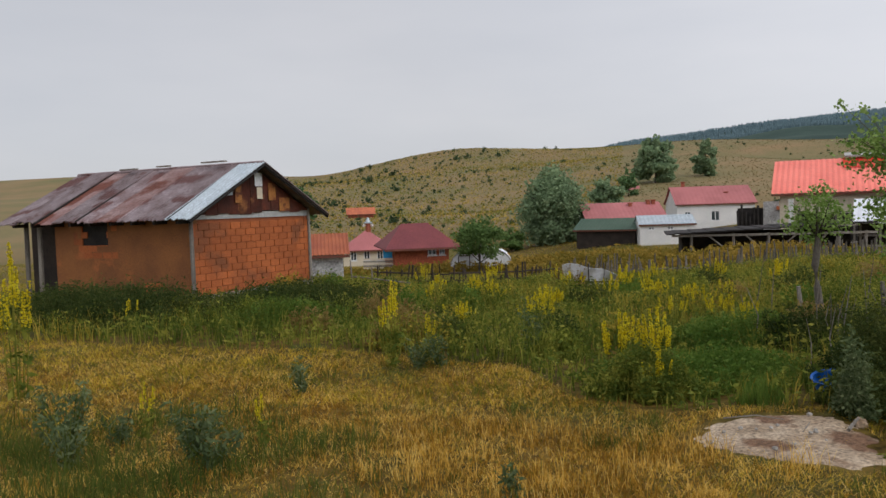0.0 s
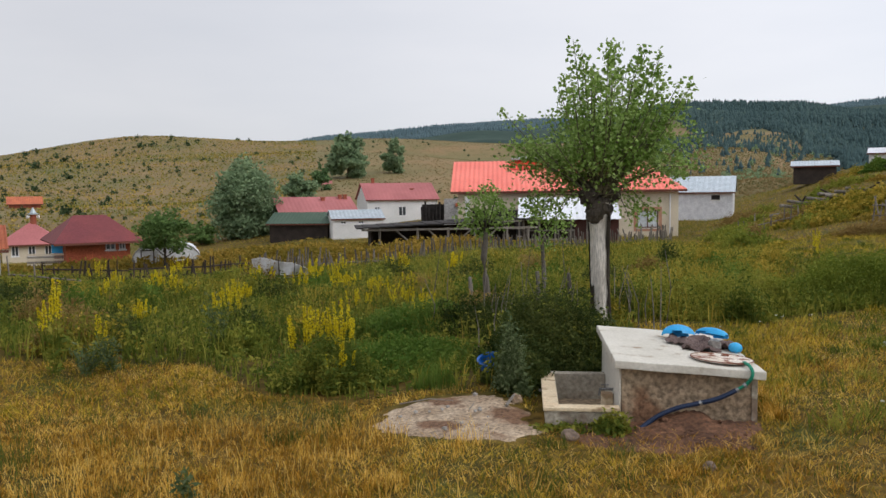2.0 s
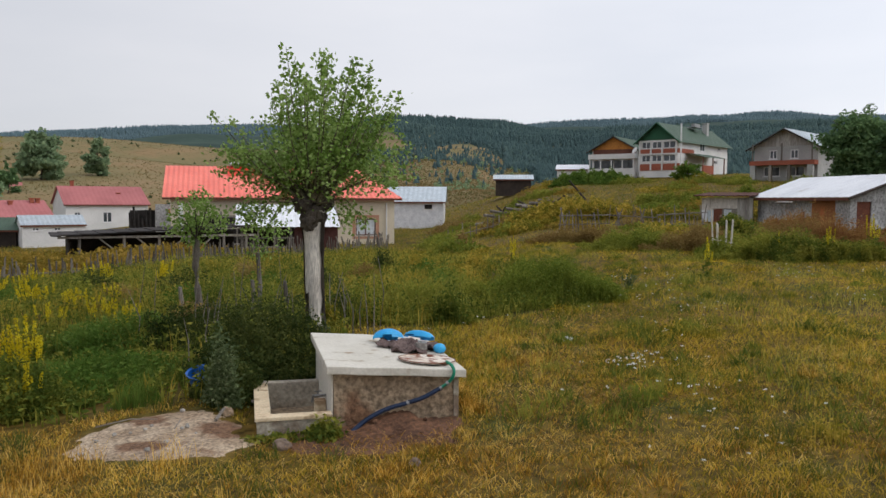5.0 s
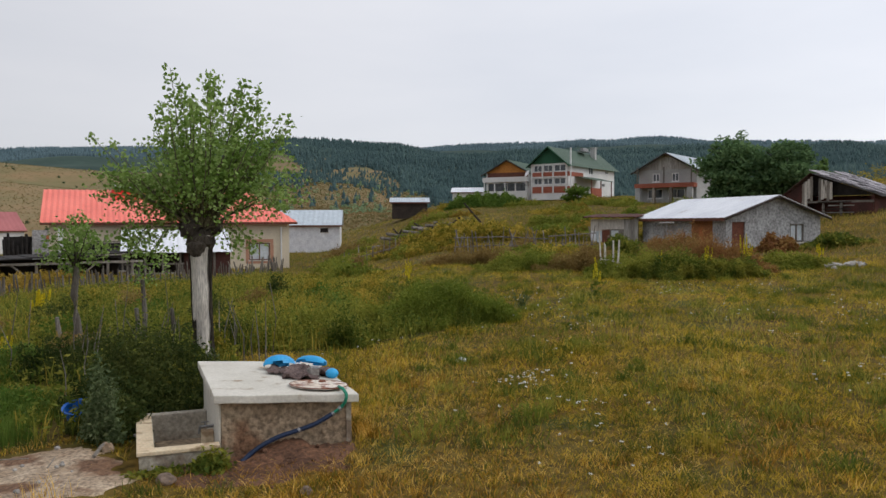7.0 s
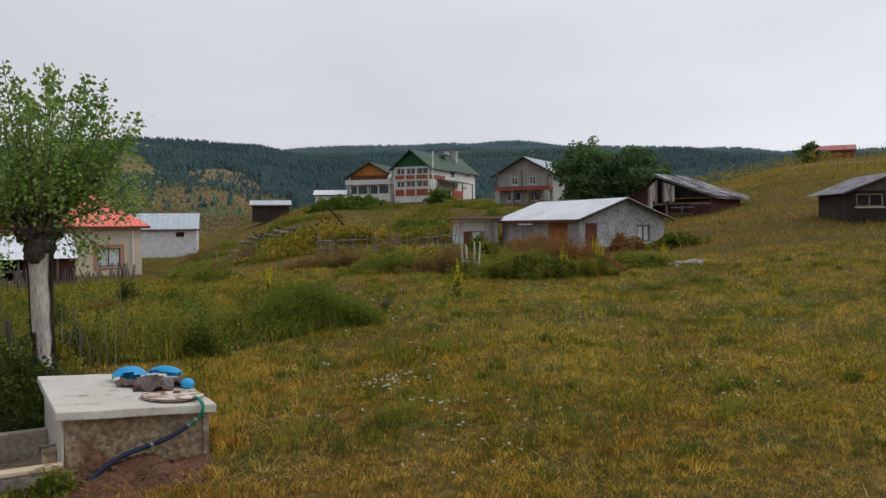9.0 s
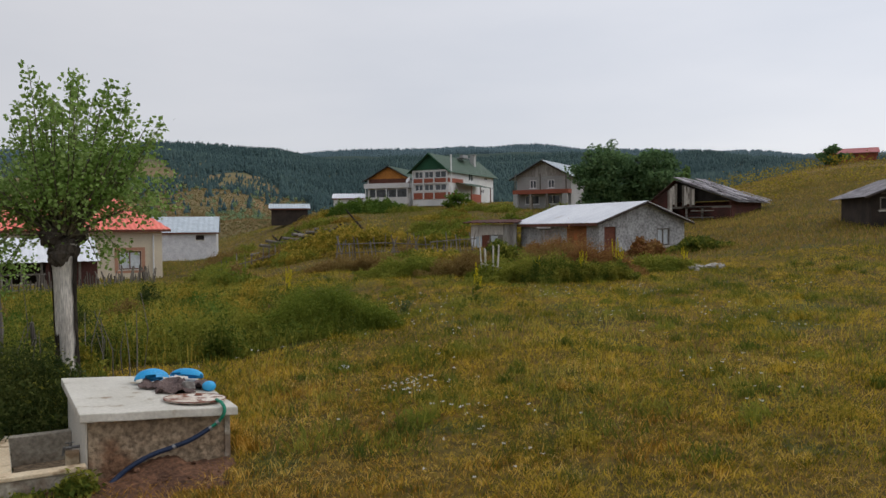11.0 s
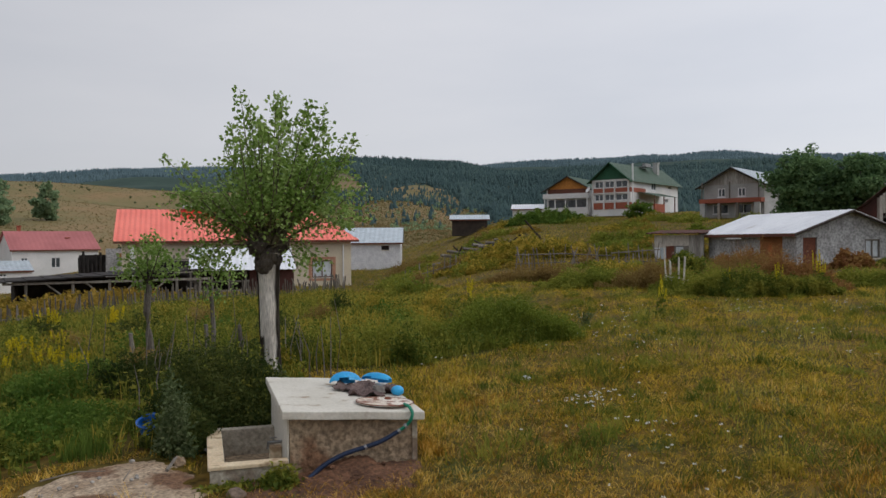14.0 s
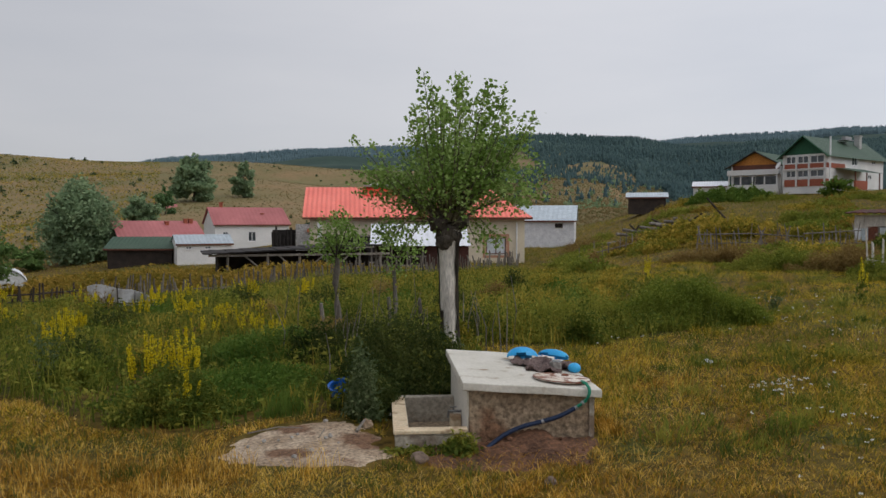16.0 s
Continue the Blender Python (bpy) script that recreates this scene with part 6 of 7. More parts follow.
arc = [(1.95 - 1.95 * math.cos(math.pi * k / 14), 1.35 * math.sin(math.pi * k / 14) ** 0.7) for k in range(15)]
rows = [[bm.verts.new((x_, y_, z_ - 0.1)) for x_, z_ in arc] for y_ in (0.0, 3.2)]
for k in range(14):
    bm.faces.new((rows[0][k], rows[0][k + 1], rows[1][k + 1], rows[1][k]))
for r_ in rows:
    bm.faces.new(r_)
part("cover", bm, "tarp", pt)
bm = bmesh.new()
for (xa, za), (xb, zb_) in zip(arc, arc[1:]):
    pole(bm, (xa, -0.02, za - 0.1), (xb, -0.02, zb_ - 0.1), 0.03, sides=5)
part("hoop", bm, "steel", pt)
part("door_frame", boxes((0.5, -0.06, -0.1, 0.56, -0.02, 0.8), (1.2, -0.06, -0.1, 1.26, -0.02, 0.8), (0.56, -0.06, 0.74, 1.2, -0.02, 0.8)), "darkwood", pt)
# board fence and blue sheet by the mosque
yard = thing("board_fence", "low board fence with a blue sheet between the houses", "fence", at((-4.7, 55.6), (-3.2, 55.2), -2.1))
part("blue_sheet", boxes((0.5, 0.0, 0.95, 1.5, 0.04, 1.65)), "blue", yard)
for k in range(6):
    part("board", boxes((-0.9, -0.3, 0.02 + 0.16 * k, 1.5, -0.26, 0.15 + 0.16 * k)), "cream" if k % 2 else "wood", yard)

# ---- fences ----


def fence(name, label, line, step, h, lean=0.07, material="wood", width=0.07, group="fences", rails=1, skip=0.08):
    """Uneven pickets along a line, with rails; each picket is a piece of its own."""
    root = thing(name, label, "fence", Matrix(), group)
    shapes = []
    for k in range(4):
        bm = boxes((-width / 2 * (0.7 + 0.2 * k), -0.018, -0.35, width / 2 * (0.7 + 0.2 * k), 0.018, 1.0))
        for v in bm.verts:
            if v.co.z > 0.5:
                v.co.x *= 0.45 + 0.15 * (k % 3)
                v.co.z += 0.05 * math.sin(k * 2 + v.co.x * 40)
        me = bpy.data.meshes.new("picket")
        bm.to_mesh(me)
        bm.free()
        me.materials.append(M[material])
        shapes.append(me)
    for (x0, y0), (x1, y1) in zip(line, line[1:]):
        d = math.hypot(x1 - x0, y1 - y0)
        ang = math.degrees(math.atan2(y1 - y0, x1 - x0))
        for k in range(int(d / step)):
            if random.random() < skip:
                continue
            t = (k + random.uniform(-0.3, 0.3)) * step / d
            x, y = x0 + (x1 - x0) * t, y0 + (y1 - y0) * t
            o = new("picket", random.choice(shapes))
            o.parent = root
            o.matrix_world = pose(x, y, float(land(x, y)), random.gauss(0, lean * 57), random.gauss(0, lean * 57), ang) @ Matrix.Diagonal((1, 1, h * random.uniform(0.6, 1.15), 1))
        for q in range(rails):
            zz = h * (0.35 + 0.35 * q)
            bm = bmesh.new()
            pole(bm, (x0, y0 + 0.05, float(land(x0, y0)) + zz), (x1, y1 + 0.05, float(land(x1, y1)) + zz * random.uniform(0.8, 1.15)), 0.03, 0.025, 5)
            part("rail", bm, material, root)
    return root


fence("picket_fence", "old grey picket fence below the meadow", [(4.6, 28.8), (7.0, 30.2), (10.5, 30.2), (14.1, 29.9), (18.7, 30.8), (22.5, 32.0)], 0.1, 0.85, 0.1, "oldpicket")
fence("picket_fence", "dark broken picket fence by the white shelter", [(-2.5, 27.6), (0.2, 27.0), (2.8, 27.9), (4.4, 28.7)], 0.17, 0.75, material="darkwood", rails=2)
fence("picket_fence", "tall old grey picket fence near the red-roofed house", [(22.5, 32.0), (25.6, 33.3), (27.6, 35.0)], 0.13, 1.0, 0.14, "oldpicket", width=0.12)
fence("wattle_fence", "leaning grey wattle fence at the foot of the slope", [(29.6, 24.2), (31.0, 22.2), (32.2, 20.5), (33.4, 18.6)], 0.16, 1.25, 0.16, rails=2)
fence("stake_fence", "loose pale stakes beside the lean-to", [(25.4, 13.9), (25.0, 12.8)], 0.2, 1.55, 0.08, "barewood", 0.09)
fence("wire_fence", "thin grey stakes on the lower slope", [(33.0, 36.0), (37.0, 33.4)], 0.5, 1.3, 0.05)
fence("stake_fence", "thin stakes among the weeds", [(-2.9, 24.6), (-1.0, 23.0)], 0.9, 1.2, 0.05)
# log pile on the slope
for k in range(9):
    lx_, ly_ = 43.2 + 0.22 * k, 42.0 - 0.6 * k
    zz = float(land(lx_, ly_))
    bm = bmesh.new()
    pole(bm, (-1.4, 0, 0.1 + 0.06 * (k % 3)), (1.5, 0.3, 0.18 + 0.1 * (k % 2)), 0.11, 0.08, 8)
    lg = part("log", bm, "wood", None)
    lg.matrix_world = pose(lx_, ly_, zz + 0.08 * (k % 3), 0, (k * 37 % 19) - 9, -70 + (k * 53 % 70))
    tagged(lg, "weathered grey log lying on the slope", "log", "logs on the slope")
for k, (lx_, ly_, dx, dz) in enumerate(((43.4, 40.4, 1.7, 1.1), (44.0, 39.2, 1.0, 1.0), (44.8, 37.8, 1.1, 0.9), (49.0, 37.6, -1.2, 1.5), (43.9, 40.9, -0.9, 0.9), (44.4, 38.6, -1.3, 0.7), (45.0, 37.0, 1.4, 0.5), (43.1, 41.4, 0.6, 1.2))):
    bm = bmesh.new()
    pole(bm, (0, 0, -0.05), (dx * 0.5, -dx, dz), 0.09, 0.06, 8)
    lg = part("log", bm, "darkwood", None)
    lg.matrix_world = Matrix.Translation((lx_, ly_, float(land(lx_, ly_))))
    tagged(lg, "dark log propped up at a slant", "log", "logs on the slope")
# stones by the stone house
for k in range(26):
    sx, sy = 31.0 + rng.normal(0, 0.45), 7.2 + rng.normal(0, 0.42)
    bm = bmesh.new()
    bmesh.ops.create_icosphere(bm, subdivisions=1, radius=0.12)
    for v in bm.verts:
        v.co = v.co * rng.uniform(0.7, 1.3)
        v.co.z *= 0.7
    so = part("stone", bm, "rock", None)
    so.matrix_world = pose(sx, sy, float(land(sx, sy)) + 0.06, 0, 0, rng.uniform(0, 360))
    tagged(so, "grey field stone in a heap", "stone", "stone heap")
# tarp over the fence
bm = bmesh.new()
nx, nz = 26, 8
grid = []
for i in range(nx + 1):
    col = []
    for j in range(nz + 1):
        u, v = i / nx, j / nz
        topz = 0.55 - 0.12 * u + 0.06 * math.sin(u * 9) - 0.45 * max(0, u - 0.62) / 0.38
        col.append(bm.verts.new((u * 1.9, 0.10 * math.sin(u * 16 + v * 3) * (0.3 + v) + 0.25 * v, topz * (1 - v) - 0.1 * v)))
    grid.append(col)
for i in range(nx):
    for j in range(nz):
        bm.faces.new((grid[i][j], grid[i + 1][j], grid[i + 1][j + 1], grid[i][j + 1]))
tp = part("white_tarpaulin", bm, "tarp", None)
tp.modifiers.new("thick", "SOLIDIFY").thickness = 0.01
tp.matrix_world = at((3.6, 23.85), (5.4, 23.4), -0.12)
tagged(tp, "crumpled white tarpaulin hung over fence stakes", "tarpaulin")
tagged(fence("stake_fence", "dark stakes holding the tarpaulin", [(3.55, 23.78), (5.3, 23.35)], 0.3, 0.65, 0.04, "darkwood", 0.05), kind="")
# ---- mud-plastered brick barn ----
barn_m = at((-12.4, 23.25), (-6.36, 19.98), -0.15)
barn = thing("brick_barn", "brick barn with mud-plastered front and rusty patched tin roof", "barn", barn_m)
bL, bD, bH, bR = span((-12.4, 23.25), (-6.36, 19.98)), 4.75, 2.5, 3.75
turn_r = Matrix.Translation((bL, 0, 0)) @ Matrix.Rotation(radians(90), 4, "Z")
turn_b = Matrix.Translation((bL, bD, 0)) @ Matrix.Rotation(radians(180), 4, "Z")
bm = bmesh.new()
hole = (2.62, 1.68, 3.72, 2.42)
wall_cells(bm, bL - 1.5, bH, [(hole[0] - 1.5, hole[1], hole[2] - 1.5, hole[3])], 0.2, Matrix.Translation((1.5, 0, 0)), 0.4)
bmesh.ops.subdivide_edges(bm, edges=list(bm.edges), cuts=6, use_grid_fill=True)
front = part("front_wall", bm, "mud", barn, "mud-plastered wall")
bm = bmesh.new()
wall_cells(bm, bD - 0.41, bH, [], 0.2, turn_r @ Matrix.Translation((0.205, 0.015, 0)), 0.4)
gable_w = part("gable_wall", bm, "mortar", barn)
bm = bmesh.new()
wall_cells(bm, bL, bH, [], 0.2, turn_b, 0.4)
part("back_wall", bm, "mortar", barn)
part("partition", boxes((1.5, 0.21, -0.4, 1.7, bD - 0.21, bH)), "mud", barn)
part("far_wall", boxes((0.0, 0.9, -0.4, 0.15, bD - 0.21, bH)), "darkwood", barn)
# Added dark board across the open porch, its colour standing for the shade inside.
part("porch_wall", boxes((-0.6, 0.7, -0.4, 1.49, 0.8, bH - 0.1)), "darkwood", barn)
for px_, py_ in ((0.1, 0.05), (0.75, 0.02)):
    bm = bmesh.new()
    pole(bm, (px_, py_, -0.4), (px_ + 0.04, py_, bH), 0.07)
    part("porch_post", bm, "wood", barn)
# stone footing and concrete tie beam of the gable
fo = bmesh.new()
box(fo, 0.05, -0.05, -0.4, bD + 0.02, 0.012, 0.36, turn_r)
part("footing", fo, "rock", barn, "rubble stone footing")
fo = bmesh.new()
box(fo, 0.0, -0.02, bH - 0.17, bD, 0.012, bH, turn_r)
part("tie_beam", fo, "greywall", barn, "concrete tie beam")
fo = bmesh.new()
box(fo, 1.52, -0.035, -0.4, bL - 0.002, -0.003, 0.14)
part("front_footing", fo, "rock", barn)
# rusty sheets nailed over the gable
random.seed(4)
for k in range(11):
    x0 = 0.05 + k * (bD - 0.1) / 11
    x1 = x0 + (bD - 0.1) / 11 * 1.06
    tops = [bH + (bR - bH) * (1 - abs(q - bD / 2) / (bD / 2)) - 0.03 for q in (x0, x1)]
    bm = bmesh.new()
    off = -0.035 - 0.012 * (k % 3)
    z0 = bH + random.uniform(-0.08, 0.04)
    pts = [(x0, z0), (x1, z0), (x1, max(tops[1], z0 + 0.02)), (x0, max(tops[0], z0 + 0.02))]
    if k == 5:
        pts = [(x0, z0), (x1, z0), (x1, tops[1]), (bD / 2, bR - 0.02), (x0, tops[0])]
    a = [bm.verts.new((q[0], off, q[1])) for q in pts]
    b = [bm.verts.new((q[0], off + 0.01, q[1])) for q in pts]
    bm.faces.new(a), bm.faces.new(b[::-1])
    for i in range(len(a)):
        bm.faces.new((a[i], b[i], b[(i + 1) % len(a)], a[(i + 1) % len(a)]))
    bmesh.ops.transform(bm, matrix=turn_r, verts=bm.verts)
    part("gable_sheet", bm, "rust", barn)
for x0, z0, w, h, mt in ((2.35, 3.2, 0.3, 0.38, "tarp"), (2.42, 2.85, 0.22, 0.32, "cream"), (1.55, 2.75, 0.26, 0.5, "rustpale"), (3.35, 2.48, 0.45, 0.4, "rustpale"), (1.05, 2.95, 0.4, 0.16, "newtin"), (2.9, 2.8, 0.3, 0.5, "rustpale")):
    bm = bmesh.new()
    box(bm, x0, -0.075, z0, x0 + w, -0.066, z0 + h, turn_r)
    part("patch_sheet", bm, mt, barn)
# corner poles
for px_, py_, r_ in ((bL + 0.06, -0.06, 0.06), (bL + 0.07, bD - 0.05, 0.05)):
    bm = bmesh.new()
    pole(bm, (px_, py_, -0.5), (px_ - 0.02, py_, bH + 0.05), r_, r_ * 0.9)
    part("corner_pole", bm, "wood", barn)
# window: near-black board painting the shade of the open hole, with a bent tin hood
part("shutter", boxes((hole[0], 0.06, hole[1], hole[2], 0.1, hole[3])), "char_shade", barn, "dark window opening")
bm = boxes((2.45, -0.3, 2.43, 3.8, 0.0, 2.46))
bmesh.ops.rotate(bm, cent=(3, 0, 2.45), matrix=Matrix.Rotation(radians(14), 3, "X"), verts=bm.verts)
part("tin_hood", bm, "oldtin", barn)
# roof sheets; the one at the gable is newer
k_ = (bR - bH) / (bD / 2)
o_ = 0.45
slope(barn, (-0.5, bD / 2, bR + 0.06), (bL + 0.45, bD / 2, bR + 0.06), (-0.5, -o_, bH - o_ * k_ + 0.06), "oldtin", 0.14, 0.022, 9, "roof_sheet", "", 0.07, 0.05, {8: "newtin", 5: "rustroof", 2: "rustroof"})
slope(barn, (bL + 0.45, bD / 2, bR + 0.06), (-0.5, bD / 2, bR + 0.06), (bL + 0.45, bD + o_, bH - o_ * k_ + 0.06), "oldtin", 0.14, 0.022, 8, "roof_sheet", "", 0.07, 0.05)
# Added dark strips: shadow under the overlapping sheet edges, and rust.
for k in range(1, 9):
    sx_ = -0.5 + k * (bL + 0.95) / 9
    bm = bmesh.new()
    pole(bm, (sx_, bD / 2, bR + 0.1), (sx_ + 0.03 * (k % 3), -o_ + 0.1 * (k % 2), bH - o_ * k_ + 0.1), 0.022, 0.03, sides=4)
    part("seam", bm, "char_shade" if k % 3 else "oldtin", barn)
bm = bmesh.new()
pole(bm, (-0.5, bD / 2, bR + 0.1), (bL + 0.4, bD / 2, bR + 0.1), 0.05, sides=6)
part("ridge_cap", bm, "oldtin", barn)
bm = bmesh.new()
for y1, zz in ((-o_, bH - o_ * k_ + 0.02), (bD + o_, bH - o_ * k_ + 0.02)):
    pole(bm, (bL + 0.4, bD / 2, bR + 0.02), (bL + 0.4, y1, zz), 0.05, sides=4)
part("barge_board", bm, "char_shade", barn)
for k in range(9):
    part("rafter_end", boxes((0.2 + k * 0.82, -0.42, bH - 0.26, 0.28 + k * 0.82, 0.0, bH - 0.16)), "darkwood", barn)
for k, (lx_, lw) in enumerate(((1.8, 0.7), (3.4, 0.5), (5.2, 0.9))):
    part("loose_plank", boxes((lx_, bD / 2 - 0.3, bR + 0.13 + 0.02 * k, lx_ + lw, bD / 2 - 0.18, bR + 0.17 + 0.02 * k)), "wood", barn)

# ---- water tank and trough ----
tm = Matrix.Translation((4.66, 6.58, 0)) @ Matrix.Rotation(math.atan2(-0.471, 0.882), 4, "Z")
tank = thing("water_tank", "rendered concrete water tank with a pale sloping slab lid", "water tank", tm)
bm = bmesh.new()
v = [bm.verts.new(p) for p in ((0.05, 0.05, -0.4), (1.36, 0.05, -0.4), (1.36, 1.95, -0.4), (0.05, 1.95, -0.4), (0.05, 0.05, 0.545), (1.36, 0.05, 0.45), (1.36, 1.95, 0.45), (0.05, 1.95, 0.545))]
for f in ((0, 1, 5, 4), (1, 2, 6, 5), (2, 3, 7, 6), (3, 0, 4, 7), (4, 5, 6, 7), (3, 2, 1, 0)):
    bm.faces.new([v[i] for i in f])
bmesh.ops.subdivide_edges(bm, edges=list(bm.edges), cuts=14, use_grid_fill=True)
for q in bm.verts:
    q.co += Vector((0, 1, 0)) * 0.008 * noise.noise(q.co * 9) + Vector((1, 0, 0)) * 0.006 * noise.noise(q.co * 8 + Vector((5, 0, 0)))
part("body", bm, "render", tank, "coarse brown-grey rendered wall")
part("side_face", boxes((0.028, 0.06, -0.4, 0.046, 1.93, 0.53), bevel=0.004), "concrete", tank, "smooth whitish cement face")
bm = boxes((-0.03, -0.06, 0.0, 1.43, 2.03, 0.085), bevel=0.012)
bmesh.ops.subdivide_edges(bm, edges=[e for e in bm.edges if e.calc_length() > 0.5], cuts=8, use_grid_fill=True)
for q in bm.verts:
    q.co.z += 0.545 - 0.07 * q.co.x + 0.006 * noise.noise(q.co * 4)
    q.co.y += 0.006 * noise.noise(q.co * 5)
part("slab", bm, "concrete", tank, "pale concrete slab lid")
part("corner_strip", boxes((1.315, 0.028, -0.4, 1.372, 0.046, 0.44), bevel=0.004), "oldcement", tank, "smooth grey cement corner")
# clutter on the slab
top = lambda u: 0.632 - 0.07 * u


def on_slab(name, bm, mt, label, cat, u, v, turn=0.0, dz=0.0, tilt=0.0):
    ob = part(name, bm, mt, None)
    ob.matrix_world = tm @ pose(u, v, top(u) + dz, tilt, 4, turn)
    return tagged(ob, label, cat)


def shell(rx, ry, rz, cut=0.35, wob=0.15, thick=0.006, seed=0):
    """A torn piece of a hollow plastic vessel."""
    bm = bmesh.new()
    bmesh.ops.create_uvsphere(bm, u_segments=20, v_segments=12, radius=1)
    for q in list(bm.verts):
        lim = -cut + wob * math.sin(3 * math.atan2(q.co.y, q.co.x) + seed)
        if q.co.z < lim:
            bm.verts.remove(q)
    for q in bm.verts:
        q.co = Vector((q.co.x * rx, q.co.y * ry, (q.co.z + cut) * rz))
    f = bmesh.ops.solidify(bm, geom=list(bm.faces), thickness=thick)
    return bm


on_slab("plastic_bowl", shell(0.2, 0.12, 0.125, 0.1, 0.12, seed=1), "blue", "half of a torn bright blue plastic can", "plastic can", 0.86, 1.42, 12, 0.04, -20)
on_slab("plastic_can", shell(0.2, 0.08, 0.1, 0.1, 0.16, seed=2), "blue", "torn piece of a bright blue plastic can", "plastic can", 1.28, 1.6, -25, 0.035, -28)
on_slab("plastic_ball", shell(0.075, 0.07, 0.06, 0.85, 0.05, seed=3), "blue", "crumpled blue plastic scrap", "plastic scrap", 1.36, 0.86, 0, 0.0)
bm = bmesh.new()
bmesh.ops.create_uvsphere(bm, u_segments=14, v_segments=8, radius=0.06)
for q in bm.verts:
    q.co.z = max(q.co.z, -0.02) * 0.7
    q.co *= 1 + 0.25 * noise.noise(q.co * 20)
on_slab("plastic_rag", bm, "tarp", "crumpled white plastic rag", "rag", 1.12, 1.6, 0, 0.012)
# dark cloth: a crumpled sheet
bm = bmesh.new()
bmesh.ops.create_grid(bm, x_segments=34, y_segments=26, size=0.5)
for q in list(bm.verts):
    a = math.atan2(q.co.y, q.co.x)
    if q.co.length > 0.40 + 0.07 * math.sin(3 * a + 1) + 0.05 * math.sin(7 * a):
        bm.verts.remove(q)
for q in bm.verts:
    w = noise.noise(q.co * 7) * 0.03 + noise.noise(q.co * 16) * 0.015
    q.co = Vector((q.co.x * 1.0, q.co.y * 0.95, 0.035 + w * 2.3 + 0.045 * max(0, 1 - q.co.length / 0.3)))
bmesh.ops.solidify(bm, geom=list(bm.faces), thickness=0.012)
on_slab("sacking", bm, "cloth", "crumpled dark brown sacking on the slab", "cloth", 1.06, 1.1, 10)
bm = bmesh.new()
pole(bm, (0, 0, 0.0), (0, 0, 0.075), 0.085, 0.07, 12)
bmesh.ops.bevel(bm, geom=list(bm.edges), offset=0.01, segments=2, affect="EDGES")
for q in bm.verts:
    q.co *= 1 + 0.3 * noise.noise(q.co * 14)
on_slab("stone_weight", bm, "rock", "brown stone weighing down the sacking", "stone", 1.14, 0.86, 15, 0.035)
bm = bmesh.new()
pole(bm, (0, 0, 0), (0, 0, 0.012), 0.31, 0.305, 40)
lid = on_slab("round_lid", bm, "rustlid", "round white enamel lid eaten by rust", "lid", 1.1, 0.36, 30, 0.012)
bm = bmesh.new()
ring = [(0.31 * math.cos(a * math.pi / 20), 0.31 * math.sin(a * math.pi / 20), 0.012) for a in range(41)]
for a, b in zip(ring, ring[1:]):
    pole(bm, a, b, 0.005, sides=6)
part("rim", bm, "rustdoor", lid, "rusty rolled rim")
bm = bmesh.new()
pole(bm, (0.14, 0.1, 0.012), (0.14, 0.1, 0.03), 0.045, 0.03, 10)
part("handle_boss", bm, "rustdoor", lid)
# hose over the front of the tank
def curve_hose(name, pts, r, mt, label, parent=None):
    cu = bpy.data.curves.new(name, "CURVE")
    cu.dimensions, cu.bevel_depth, cu.bevel_resolution, cu.resolution_u = "3D", r, 4, 10
    sp = cu.splines.new("BEZIER")
    sp.bezier_points.add(len(pts) - 1)
    for p, c in zip(sp.bezier_points, pts):
        p.co, p.handle_left_type, p.handle_right_type = c, "AUTO", "AUTO"
    dg = new(name, cu)
    me = bpy.data.meshes.new_from_object(dg)
    bpy.data.objects.remove(dg)
    me.materials.clear()
    me.materials.append(M[mt])
    ob = new(name, me)
    if parent:
        ob.parent = parent
    return tagged(ob, label)


hose = thing("garden_hose", "dark blue hose with a green end over the tank's edge", "hose", tm)
curve_hose("green_length", [(1.26, 0.12, 0.585), (1.28, -0.03, 0.572), (1.285, -0.1, 0.52), (1.24, -0.085, 0.42), (1.14, -0.07, 0.35)], 0.017, "hosegreen", "green hose end", hose)
curve_hose("blue_length", [(1.16, -0.075, 0.36), (0.96, -0.075, 0.262), (0.79, -0.075, 0.215), (0.58, -0.08, 0.165), (0.38, -0.1, 0.08), (0.24, -0.14, -0.01), (0.12, -0.2, -0.09)], 0.024, "hoseblue", "dark blue hose", hose)
for u, z in ((1.15, 0.352), (0.8, 0.218), (1.22, 0.40)):
    bm = bmesh.new()
    pole(bm, (u - 0.012, -0.075, z - 0.008), (u + 0.012, -0.075, z + 0.006), 0.029, sides=10)
    part("clamp", bm, "steel", hose)
# trough along the tank's side
trough = thing("water_trough", "low cement water trough attached to the tank", "trough", tm)
T0, T1, Y0, Y1, ZT = -0.72, 0.024, -0.06, 1.62, 0.135
part("front_wall", boxes((T0, Y0, -0.4, T1, Y0 + 0.13, ZT - 0.03), bevel=0.01), "oldcement", trough)
part("left_wall", boxes((T0, Y0 + 0.132, -0.4, T0 + 0.15, Y1 - 0.132, ZT - 0.032), bevel=0.008), "oldcement", trough)
part("back_wall", boxes((T0, Y1 - 0.13, -0.4, T1, Y1, ZT + 0.0), bevel=0.01), "oldcement", trough)
part("rim", boxes((T0 - 0.02, Y0 - 0.02, ZT - 0.028, T1, Y0 + 0.125, ZT + 0.012), bevel=0.01), "limewash", trough, "cream-washed rim")
part("rim", boxes((T0 - 0.02, Y0 + 0.127, ZT - 0.03, T0 + 0.14, Y1 - 0.134, ZT + 0.01), bevel=0.01), "limewash", trough, "cream-washed rim")
